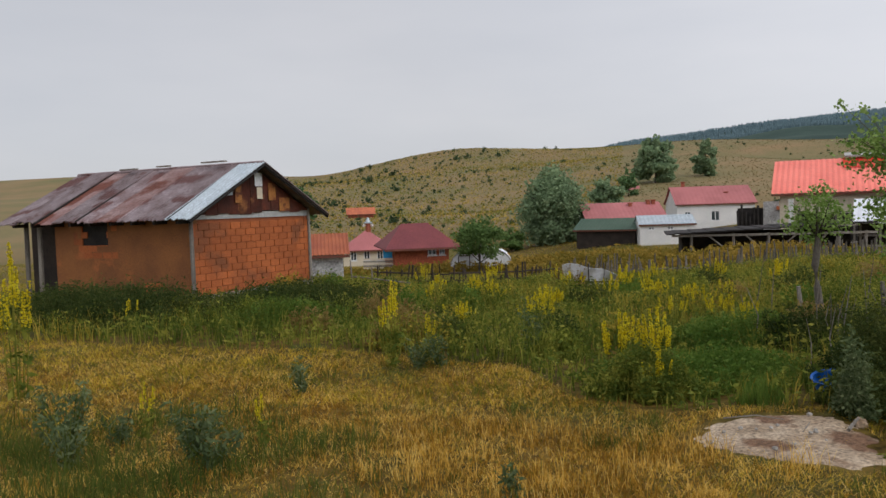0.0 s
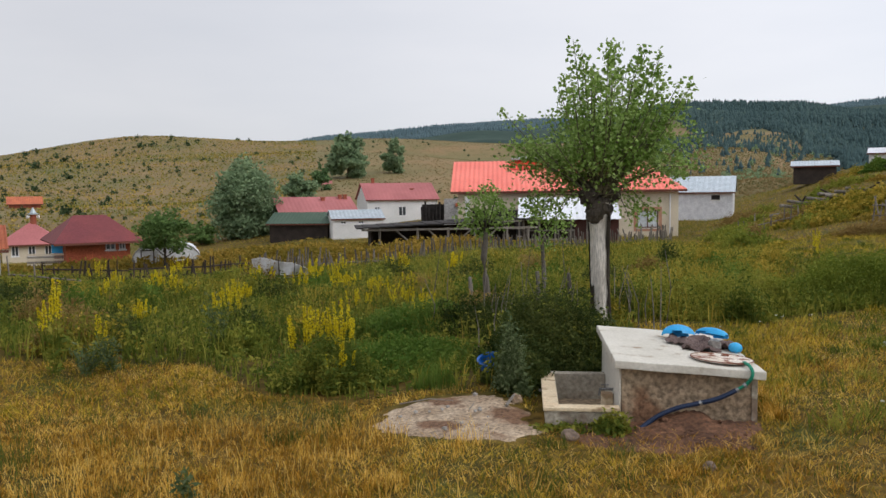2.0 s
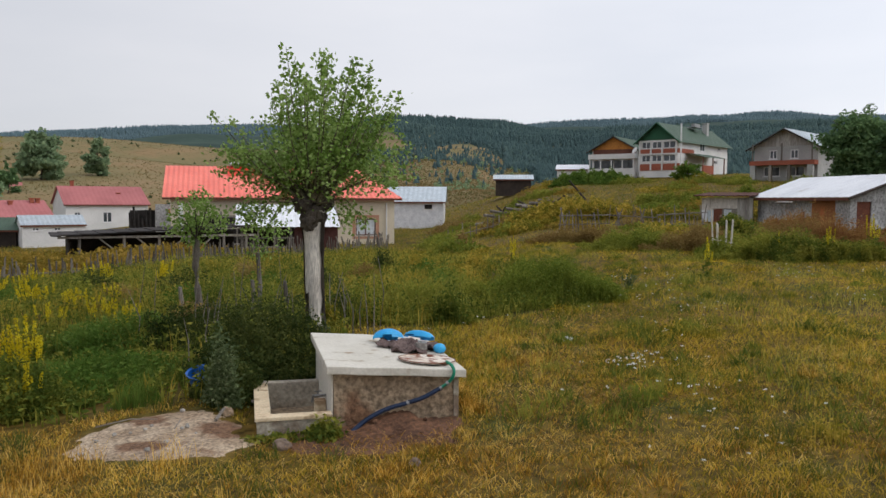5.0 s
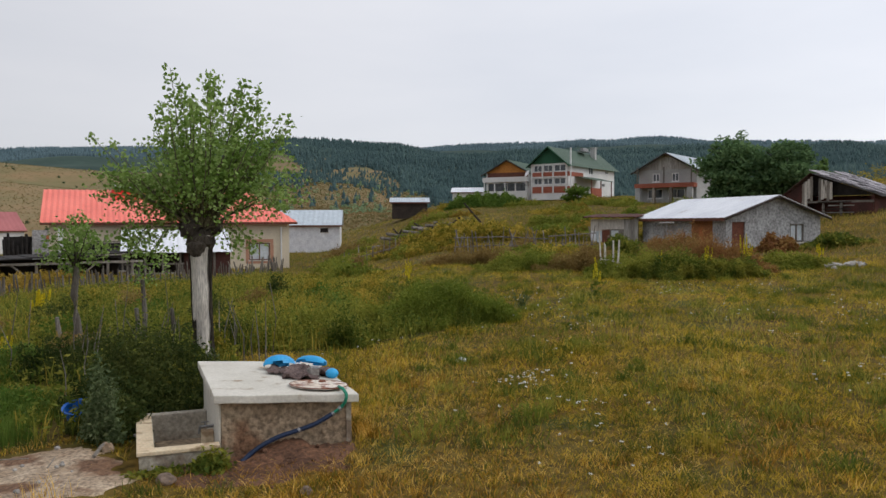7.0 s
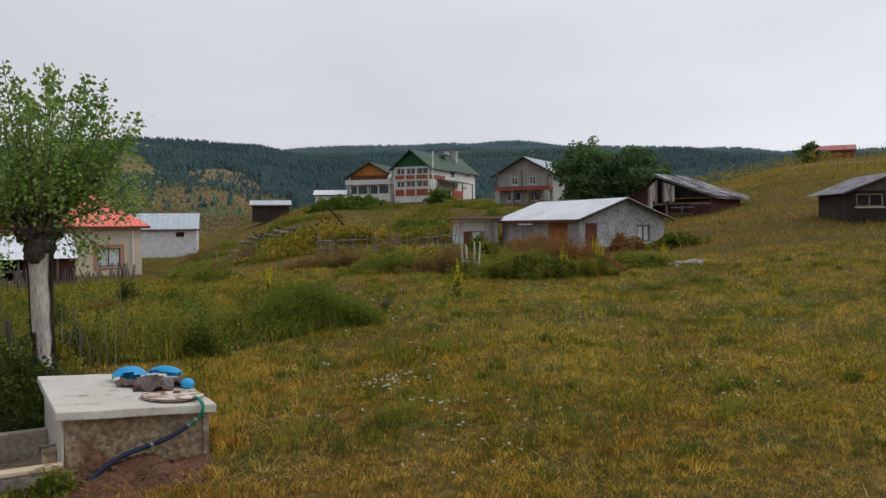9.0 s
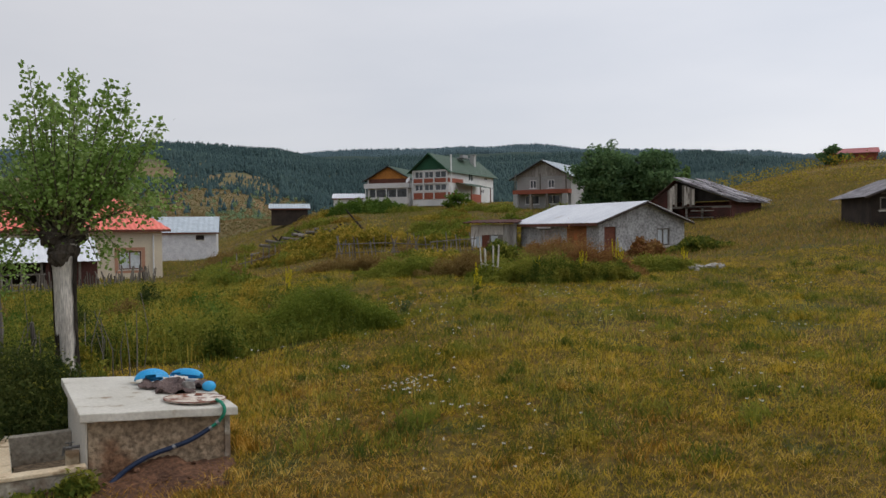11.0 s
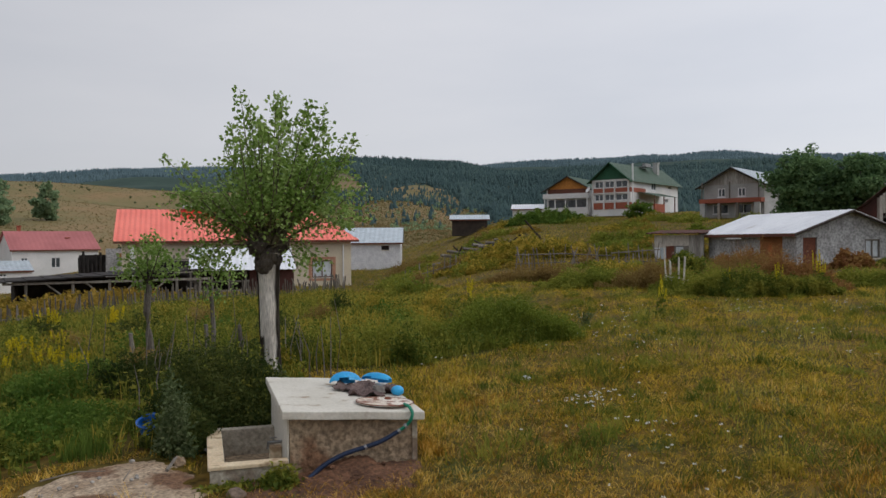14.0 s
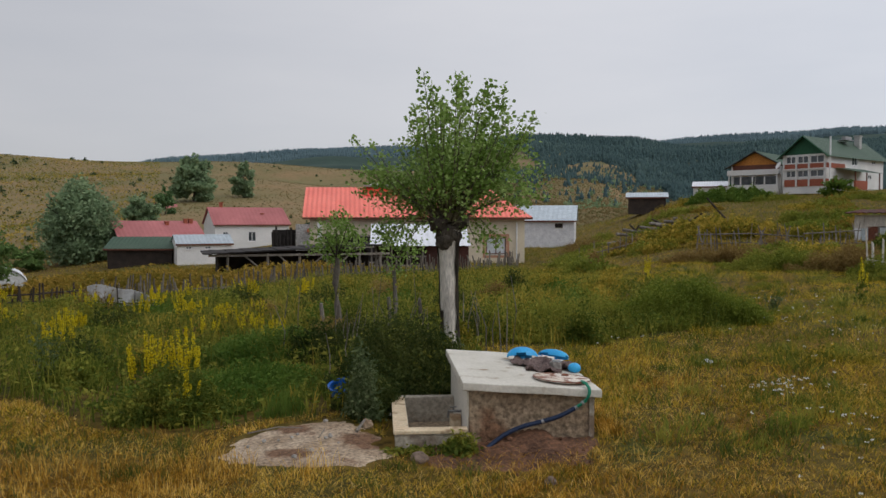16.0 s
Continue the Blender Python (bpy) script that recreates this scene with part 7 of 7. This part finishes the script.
part("basin_floor", boxes((T0 + 0.151, Y0 + 0.131, -0.4, T1, Y1 - 0.131, -0.17)), "render", trough)
part("tap_pedestal", boxes((-0.1, 0.57, -0.17, 0.022, 0.68, 0.13), bevel=0.008), "limewash", trough, "pale cement pedestal")
bm = bmesh.new()
pole(bm, (0.03, 0.62, 0.17), (-0.12, 0.62, 0.17), 0.016, 0.014, 10)
pole(bm, (-0.11, 0.62, 0.18), (-0.125, 0.62, 0.1), 0.014, 0.012, 10)
pole(bm, (-0.06, 0.62, 0.17), (-0.06, 0.62, 0.215), 0.01, 0.01, 8)
box(bm, -0.1, 0.61, 0.213, -0.02, 0.63, 0.223)
part("tap", bm, "steel", trough, "brass-grey water tap")

# ---- sand, earth, basin, stones ----


def patch_mesh(name, poly, material, label, rise, seed, cat, step=0.05, rag=0.12, extra=None):
    """A low heap of loose ground over a polygon."""
    xs, ys = [p[0] for p in poly], [p[1] for p in poly]
    cx, cy = sum(xs) / len(xs), sum(ys) / len(ys)
    gx_, gy_ = np.meshgrid(np.arange(min(xs) - 0.3, max(xs) + 0.3, step), np.arange(min(ys) - 0.3, max(ys) + 0.3, step), indexing="ij")
    wob = np.array([noise.noise((a * 2.3 + seed, b * 2.3, 0)) for a, b in zip(gx_.ravel(), gy_.ravel())]).reshape(gx_.shape)
    # distance inside, by shrinking towards the middle
    lev = np.zeros(gx_.shape)
    for s in np.linspace(1.0, 0.1, 16):
        q = [(cx + (a - cx) * s, cy + (b - cy) * s) for a, b in poly]
        lev += inside(q, gx_.ravel() + rag * wob.ravel(), gy_.ravel() - rag * wob.ravel()).reshape(gx_.shape) / 16
    fine = np.array([noise.noise((a * 9 + seed, b * 9, 3)) + 0.5 * noise.noise((a * 22, b * 22, 5)) for a, b in zip(gx_.ravel(), gy_.ravel())]).reshape(gx_.shape)
    z = land(gx_, gy_) - 0.03 + rise * np.minimum(1, lev * 3) ** 0.7 + 0.035 * np.minimum(1, lev * 4) + 0.014 * fine * (lev > 0)
    if extra:
        z = z + extra(gx_, gy_) * np.minimum(1, lev * 3)
    n0, n1 = gx_.shape
    i, j = np.meshgrid(np.arange(n0 - 1), np.arange(n1 - 1), indexing="ij")
    f = np.stack([i * n1 + j, (i + 1) * n1 + j, (i + 1) * n1 + j + 1, i * n1 + j + 1], -1).reshape(-1, 4)
    ok = (lev.ravel()[f] > 0).any(1)
    used = np.unique(f[ok])
    back = np.full(n0 * n1, -1)
    back[used] = np.arange(len(used))
    ob = mesh_np(name, np.stack([gx_, gy_, z], -1).reshape(-1, 3)[used], back[f[ok]], material)
    ob.data.polygons.foreach_set("use_smooth", np.ones(len(ob.data.polygons), bool))
    return tagged(ob, label, cat)


patch_mesh("spread_sand", SAND, "sand", "low spread heap of pale building sand", 0.015, 1.0, "sand", rag=0.22)


def earth_bank(x, y):
    """Soil heaped against the front of the tank."""
    u, v = (x - 4.66) * 0.882 - (y - 6.58) * 0.471, (x - 4.66) * 0.471 + (y - 6.58) * 0.882
    return 0.13 * np.exp(-((u - 0.72) / 0.36) ** 2) * np.clip(1 + v / 0.62, 0, 1.15) ** 1.2 + 0.03 * np.clip(1 + v / 0.4, 0, 1)


tagged(patch_mesh("bare_earth", EARTH, "earth", "bare brown earth banked up before the tank", 0.0, 4.0, "earth", step=0.035, rag=0.3, extra=earth_bank), kind="structure")


def stone(x, y, r, label, mt="rock", flat=0.7, z=0.0):
    bm = bmesh.new()
    bmesh.ops.create_icosphere(bm, subdivisions=3, radius=r)
    for q in bm.verts:
        q.co *= 1 + 0.35 * noise.noise(q.co / r * 1.1 + Vector((x, y, 0)))
        q.co.z *= flat
    ob = part("stone", bm, mt, None)
    ob.matrix_world = pose(x, y, float(land(x, y)) + r * 0.3 + z, 0, 0, x * 90)
    return tagged(ob, label, "stone", "loose stones")


stone(4.02, 6.42, 0.09, "brown boulder at the trough's corner", "rockbrown")
stone(4.12, 7.72, 0.06, "pale upright stone beside the sand", "sand", 1.4)
stone(4.6, 5.15, 0.06, "small brown stone in the bare earth", "rockbrown")
stone(10.0, 7.82, 0.09, "white stone lying in the meadow", "tarp", 0.6)
for k in range(14):
    stone(3.2 + rng.normal(0, 0.4), 7.5 + rng.normal(0, 0.3), rng.uniform(0.012, 0.03), "pebble in the sand", "rock", 0.7, 0.05)
for k in range(60):
    ex, ey = rng.uniform(3.9, 5.6), rng.uniform(5.0, 6.5)
    if inside(EARTH, np.array([ex]), np.array([ey]))[0] and not inside(TANK, np.array([ex]), np.array([ey]))[0]:
        stone(ex, ey, rng.uniform(0.012, 0.035), "clod of brown earth", "earth", 0.7, float(earth_bank(ex, ey)))
# dry stems lying about
for k, (p, q, w) in enumerate((((2.75, 7.75, 0.1), (3.3, 7.6, 0.11), 0.008), ((3.75, 7.25, 0.09), (3.95, 7.45, 0.14), 0.02), ((3.3, 7.2, 0.1), (3.5, 7.5, 0.1), 0.006))):
    mid = [(p[i] + q[i]) / 2 + (0.05 if i < 2 else 0.02) for i in range(3)]
    sk = part("stick", tube([p, mid, q], [w, w * 0.8, w * 0.5], 6), "wood", None)
    tagged(sk, "dry stick lying on bare ground", "stick", "loose sticks")
thicket("low_weeds", "green weeds along the trough's front", (4.08, 6.66), 0.36, 0.08, 0.10, 90, "weed", 0.008, 0.03, 3, -0.49)
# thin scrub on the bare earth
thicket("low_weeds", "dark low weeds at the tank's foot", (4.5, 6.42), 0.17, 0.12, 0.2, 150, "weed", 0.008, 0.03, 5)
x, y = rng.uniform(3.7, 6.0, 3000), rng.uniform(4.7, 6.7, 3000)
keep = inside(EARTH, x, y) & ~inside(TANK, x, y)
tagged(blades("earth_straw", x[keep], y[keep], rng.uniform(0.02, 0.09, keep.sum()), 0.006, "dry", 1.6), "sparse dead straw on bare earth", "grass", kind="stuff")
# tussocks round the tank and down the meadow
tx, ty = [], []
for k in range(420):
    r0, a0 = rng.uniform(5.6, 13), math.radians(rng.uniform(-14, 80))
    n0 = int(rng.integers(16, 46))
    tx.append(r0 * math.sin(a0) + rng.normal(0, 0.07, n0))
    ty.append(r0 * math.cos(a0) + rng.normal(0, 0.07, n0))
for k in range(26):
    s0 = rng.uniform(0, 1.7)
    tx.append(5.98 + 0.471 * s0 + rng.normal(0, 0.06, 40) + rng.uniform(0, 0.2))
    ty.append(5.85 + 0.882 * s0 + rng.normal(0, 0.06, 40))
x, y = np.concatenate(tx), np.concatenate(ty)
keep = ~inside(TANK, x, y) & ~inside(EARTH, x, y) & ~inside(SAND, x, y) & ~inside(TALL, x, y)
x, y = x[keep], y[keep]
sel = patch(x, y, 1.1, 7.0) + rng.uniform(-0.25, 0.25, len(x)) > 0.5
tagged(blades("green_tussocks", x[sel], y[sel], rng.uniform(0.07, 0.2, sel.sum()), 0.008, "rank", 0.7), "taller green grass tussocks in the meadow", "grass", kind="stuff")
tagged(blades("straw_tussocks", x[~sel], y[~sel], rng.uniform(0.07, 0.18, (~sel).sum()), 0.007, "dry", 0.9), "straw-coloured grass tussocks in the meadow", "grass", kind="stuff")
# blue basin
bm = bmesh.new()
prof = [(0.0, 0.012), (0.17, 0.012), (0.205, 0.14), (0.235, 0.15), (0.235, 0.138), (0.213, 0.13), (0.18, 0.0), (0.0, 0.0)]
segs = 28
rings_ = [[bm.verts.new((r * math.cos(2 * math.pi * k / segs), r * math.sin(2 * math.pi * k / segs), z)) for k in range(segs)] if r > 0 else [bm.verts.new((0, 0, z))] for r, z in prof]
for a, b in zip(rings_, rings_[1:]):
    for k in range(segs):
        p_ = [a[k % len(a)], a[(k + 1) % len(a)], b[(k + 1) % len(b)], b[k % len(b)]]
        p_ = list(dict.fromkeys(p_))
        if len(p_) > 2:
            bm.faces.new(p_)
bmesh.ops.recalc_face_normals(bm, faces=bm.faces)
ba = part("plastic_basin", bm, "basinblue", None)
ba.matrix_world = pose(4.52, 9.1, float(land(4.52, 9.1)) + 0.06, 12, -3, -25)
tagged(ba, "blue plastic washing basin tilted in the weeds", "basin")

# ---- pollarded poplar ----
pop = thing("poplar_tree", "pollarded young poplar with a stripped pale trunk", "tree", Matrix.Translation((6.55, 9.8, 0.0)))


def trunk_at(z):
    """Centre and radius of the poplar's trunk at a height."""
    f = min(1.0, max(0.0, z / 2.1))
    return 0.05 * (1 - f) ** 2, 0.132 + 0.055 * max(0.0, 1 - z / 0.7) ** 1.5 + 0.03 * max(0.0, (z - 1.7) / 0.4)


def trunk_skin(a0, a1, z0, z1, proud, rows=34, cols=28, ragged=0.0):
    """The trunk's surface between two bearings and heights, fluted along the grain."""
    bm = bmesh.new()
    g = []
    for i in range(rows + 1):
        row = []
        for j in range(cols + 1):
            a = radians(a0 + (a1 - a0) * j / cols)
            z = z0 + (z1 - z0) * i / rows + ragged * noise.noise((j * 0.9, i // rows * 5.0, a0)) * (i in (0, rows))
            if ragged and j in (0, cols):
                a += 0.3 * ragged * 8 * noise.noise((z * 4, j, 2))
            cx, r = trunk_at(z)
            r += proud + 0.012 * noise.noise((math.cos(a) * 2.2, math.sin(a) * 2.2, z * 0.7)) + (0.006 + 0.3 * proud) * noise.noise((math.cos(a) * 7, math.sin(a) * 7, z * 2.5))
            row.append(bm.verts.new((cx + r * math.cos(a), r * math.sin(a), z)))
        g.append(row)
    for i in range(rows):
        for j in range(cols):
            bm.faces.new((g[i][j], g[i][j + 1], g[i + 1][j + 1], g[i + 1][j]))
    if a1 - a0 > 359:
        bmesh.ops.remove_doubles(bm, verts=bm.verts, dist=0.002)
    return bm


part("trunk", trunk_skin(0, 360, -0.2, 2.15, 0.0), "barewood", pop, "bared pale grey trunk wood")
for a0, a1, z0, z1 in ((-78, 20, -0.1, 2.1), (20, 150, -0.2, 2.1), (150, 282, -0.2, 0.28), (176, 200, 0.0, 0.95)):
    bm = trunk_skin(a0, a1, z0, z1, 0.016, 30, 12, 0.1)
    bmesh.ops.solidify(bm, geom=list(bm.faces), thickness=0.02)
    part("bark", bm, "barkdark", pop, "dark ragged bark")
bm = bmesh.new()
for cx_, cy_, cz_, r_ in ((0, 0, 2.08, 0.19), (-0.16, 0.03, 2.25, 0.14), (0.17, -0.02, 2.28, 0.15), (0.03, 0.06, 2.36, 0.15), (0.1, 0.1, 1.95, 0.13), (-0.1, -0.05, 1.98, 0.13)):
    r = bmesh.ops.create_icosphere(bm, subdivisions=3, radius=r_)
    for q in r["verts"]:
        q.co *= 1 + 0.3 * noise.noise(q.co * 14 + Vector((cx_ * 9, 0, cz_))) 
        q.co += Vector((cx_, cy_, cz_))
part("pollard_head", bm, "barkdark", pop, "knotted dark pollard head")
leaf_c = []
shoots = []
# how high the shoots reach across the crown
REACH_X, REACH_Z = (-1.45, -1.1, -0.75, -0.5, -0.3, 0.0, 0.2, 0.6, 0.85, 1.0, 1.3, 1.5), (1.2, 1.15, 1.25, 1.85, 2.15, 2.0, 2.25, 2.15, 1.9, 1.6, 1.5, 0.9)
for k in range(58):
    a = k * 2.399
    out = math.sqrt((k + 0.5) / 58)
    ex, ey = 1.42 * out * math.cos(a), 1.15 * out * math.sin(a)
    hgt = float(np.interp(ex, REACH_X, REACH_Z)) * (1 - 0.3 * (ey / 1.15) ** 2) * rng.uniform(0.62, 1.02)
    start = Vector((0.16 * math.cos(a) * out, 0.12 * math.sin(a) * out, 2.25 + 0.1 * rng.uniform()))
    shoots.append((start, Vector((ex, ey, 2.25 + hgt)), 0.05))
for ex, ez in ((-0.36, 2.2), (-0.28, 2.1), (0.16, 2.28), (0.24, 2.2), (0.58, 2.18), (0.66, 2.1), (0.84, 1.95), (0.4, 1.9), (-0.1, 1.9), (1.28, 1.55), (1.12, 1.6), (-1.4, 1.25), (-1.2, 1.2)):
    shoots.append((Vector((ex * 0.12, 0, 2.3)), Vector((ex, rng.uniform(-0.4, 0.4), 2.25 + ez)), 0.06))
for end in ((-1.15, 0.3, 2.1), (-0.95, -0.4, 1.85), (-0.6, -0.3, 1.9), (0.75, -0.3, 1.95), (0.6, 0.3, 2.0), (-1.5, 0.3, 3.05), (-1.35, 0.1, 2.7), (1.35, -0.5, 2.6), (1.25, 0.2, 2.5), (0.45, -0.5, 1.85), (-1.0, 0.5, 2.0), (-0.75, 0.1, 1.75)):
    shoots.append((Vector((0, 0, 2.2)), Vector(end), 0.25))
rot_view = Matrix.Rotation(math.atan2(-0.56, 0.83), 3, "Z")
for s, e, sag in shoots:
    s, e = rot_view @ s, rot_view @ e
    mid = (s + e) / 2 + Vector((0, 0, sag)) + (e - s).cross(Vector((0, 0, 1))) * rng.uniform(-0.08, 0.08) + Vector((e.x - s.x, e.y - s.y, 0)) * 0.12
    P = [s, s * 0.5 + mid * 0.5 + Vector((0, 0, 0.03)), mid, mid * 0.45 + e * 0.55 + Vector((0, 0, 0.02)), e]
    part("limb", tube(P, [0.018, 0.012, 0.008, 0.0055, 0.003], 6), "limb", pop)
    n = int(104 * (e - s).length / 1.6)
    t = 0.2 + 0.82 * rng.uniform(0, 1, n) ** 1.15
    base_ = np.array([[*P[0]], [*P[1]], [*P[2]], [*P[3]], [*P[4]]])
    c = np.stack([np.interp(t, [0, 0.25, 0.5, 0.75, 1], base_[:, i]) for i in range(3)], -1)
    c += rng.normal(0, 1, (n, 3)) * (0.045 + 0.15 * (1 - t))[:, None] * (1, 1, 0.8)
    leaf_c.append(c)
leaf_c.append(np.array([[*(rot_view @ Vector(p))] for p in crown([(0.1, 0, 2.8, 1.0, 0.42), (-0.75, 0.1, 2.7, 0.6, 0.4), (0.9, 0, 2.85, 0.6, 0.45), (0.2, 0.1, 3.3, 0.75, 0.4), (-0.3, 0, 3.35, 0.4, 0.35), (0.8, 0, 3.35, 0.45, 0.35), (-0.9, 0.2, 2.1, 0.35, 0.22), (0.6, -0.2, 2.05, 0.28, 0.22)], 5600, 0.05)]))
c = np.concatenate(leaf_c)
lf = leaf_mesh("foliage", c, rng.uniform(0.034, 0.06, len(c)) * np.where(c[:, 2] > 3.7, 1.3, 1.0), "poplar", 0.3, 1.15)
lf.parent = pop
# thinner tree and stumps behind it
thin = thing("young_tree", "thin young tree with a small round crown", "tree", Matrix.Translation((6.75, 14.15, float(land(6.75, 14.15)))))
part("trunk", tube([(0.1, 0, -0.2), (0.06, 0.02, 0.25), (0.0, 0, 0.7), (-0.03, 0.02, 1.1), (0.01, 0, 1.5), (0, 0, 2.1)], [0.11, 0.075, 0.062, 0.066, 0.055, 0.02], 9), "oldpicket", thin)
for k in range(8):
    a = k * 2.4
    part("limb", tube([(0, 0, 1.6), (0.2 * math.cos(a), 0.2 * math.sin(a), 1.9), (0.42 * math.cos(a), 0.42 * math.sin(a), 2.0 + 0.3 * math.sin(k))], [0.018, 0.012, 0.004], 5), "barkdark", thin)
cr = leaf_mesh("crown", crown([(0, 0, 2.1, 0.42, 0.4), (-0.25, 0.1, 1.9, 0.35, 0.3), (0.28, -0.1, 1.95, 0.34, 0.32), (0.1, 0, 2.35, 0.25, 0.25), (0.0, 0.1, 1.6, 0.2, 0.2)], 1300, 0.05), 0.055, "poplar", 0.1, 1.2)
cr.parent = thin
for sx, sy, sh, lab in ((6.4, 14.1, 0.75, "split grey stump"), (7.75, 13.6, 1.35, "thin dead trunk"), (7.3, 13.0, 0.9, "old grey post in the weeds"), (8.1, 13.2, 0.8, "old grey post in the weeds"), (6.15, 10.4, 0.55, "broken stake beside the poplar")):
    st = part("dead_trunk", tube([(0, 0, -0.2), (0.03, 0.02, sh * 0.5), (-0.02, 0, sh)], [0.06, 0.05, 0.035], 7), "wood", None)
    st.matrix_world = Matrix.Translation((sx, sy, float(land(sx, sy))))
    tagged(st, lab + " standing among the weeds", "stump", "dead trunks")
c = crown([(7.75, 13.6, 1.35, 0.22, 0.25), (8.0, 13.4, 1.75, 0.3, 0.35), (7.6, 13.5, 1.9, 0.25, 0.3)], 420, 0.05)
sprig = leaf_mesh("willow_sprouts", c, 0.05, "poplar", 0.1, 1.3)
tagged(sprig, "leafy sprouts on the dead trunk", "foliage", kind="stuff")

# ---- bricks of the gable wall, and those bared in the plaster ----
bm = boxes((0, 0, 0, 0.375, 0.03, 0.172), bevel=0.006)
me = bpy.data.meshes.new("brick")
bm.to_mesh(me)
bm.free()
me.materials.append(M["brick"])
random.seed(9)


def lay(parent, m, x0, x1, z0, rows, cond=None, out=0.0):
    for r in range(rows):
        xx = x0 - (0.195 if r % 2 else 0)
        while xx < x1 - 0.1:
            a, b = max(xx, x0), min(xx + 0.378, x1)
            if b - a > 0.06 and (cond is None or cond(a, z0 + 0.187 * r)):
                o = new("brick", me)
                o.parent = parent
                o.matrix_basis = m @ Matrix.Translation((a, -0.012 - out + random.uniform(-0.006, 0.004), z0 + 0.187 * r + random.uniform(-0.003, 0.003))) @ Matrix.Diagonal(((b - a - 0.012) / 0.375, 1, 1, 1))
            xx += 0.39


lay(gable_w, turn_r, 0.02, bD - 0.02, 0.372, 10)
lay(front, Matrix(), 1.55, bL - 0.02, 0.15, 3, lambda a, z: (z < 0.2 and a > 2.0) or (z < 0.4 and (a > 3.2) and random.random() < 0.75) or (a > 4.4 and random.random() < 0.35), -0.012)
lay(front, Matrix(), 2.3, 4.1, 1.34, 6, lambda a, z: (z < 1.6) or (a < 2.5 and z < 2.2) or (a > 3.65 and z < 2.1), -0.014)
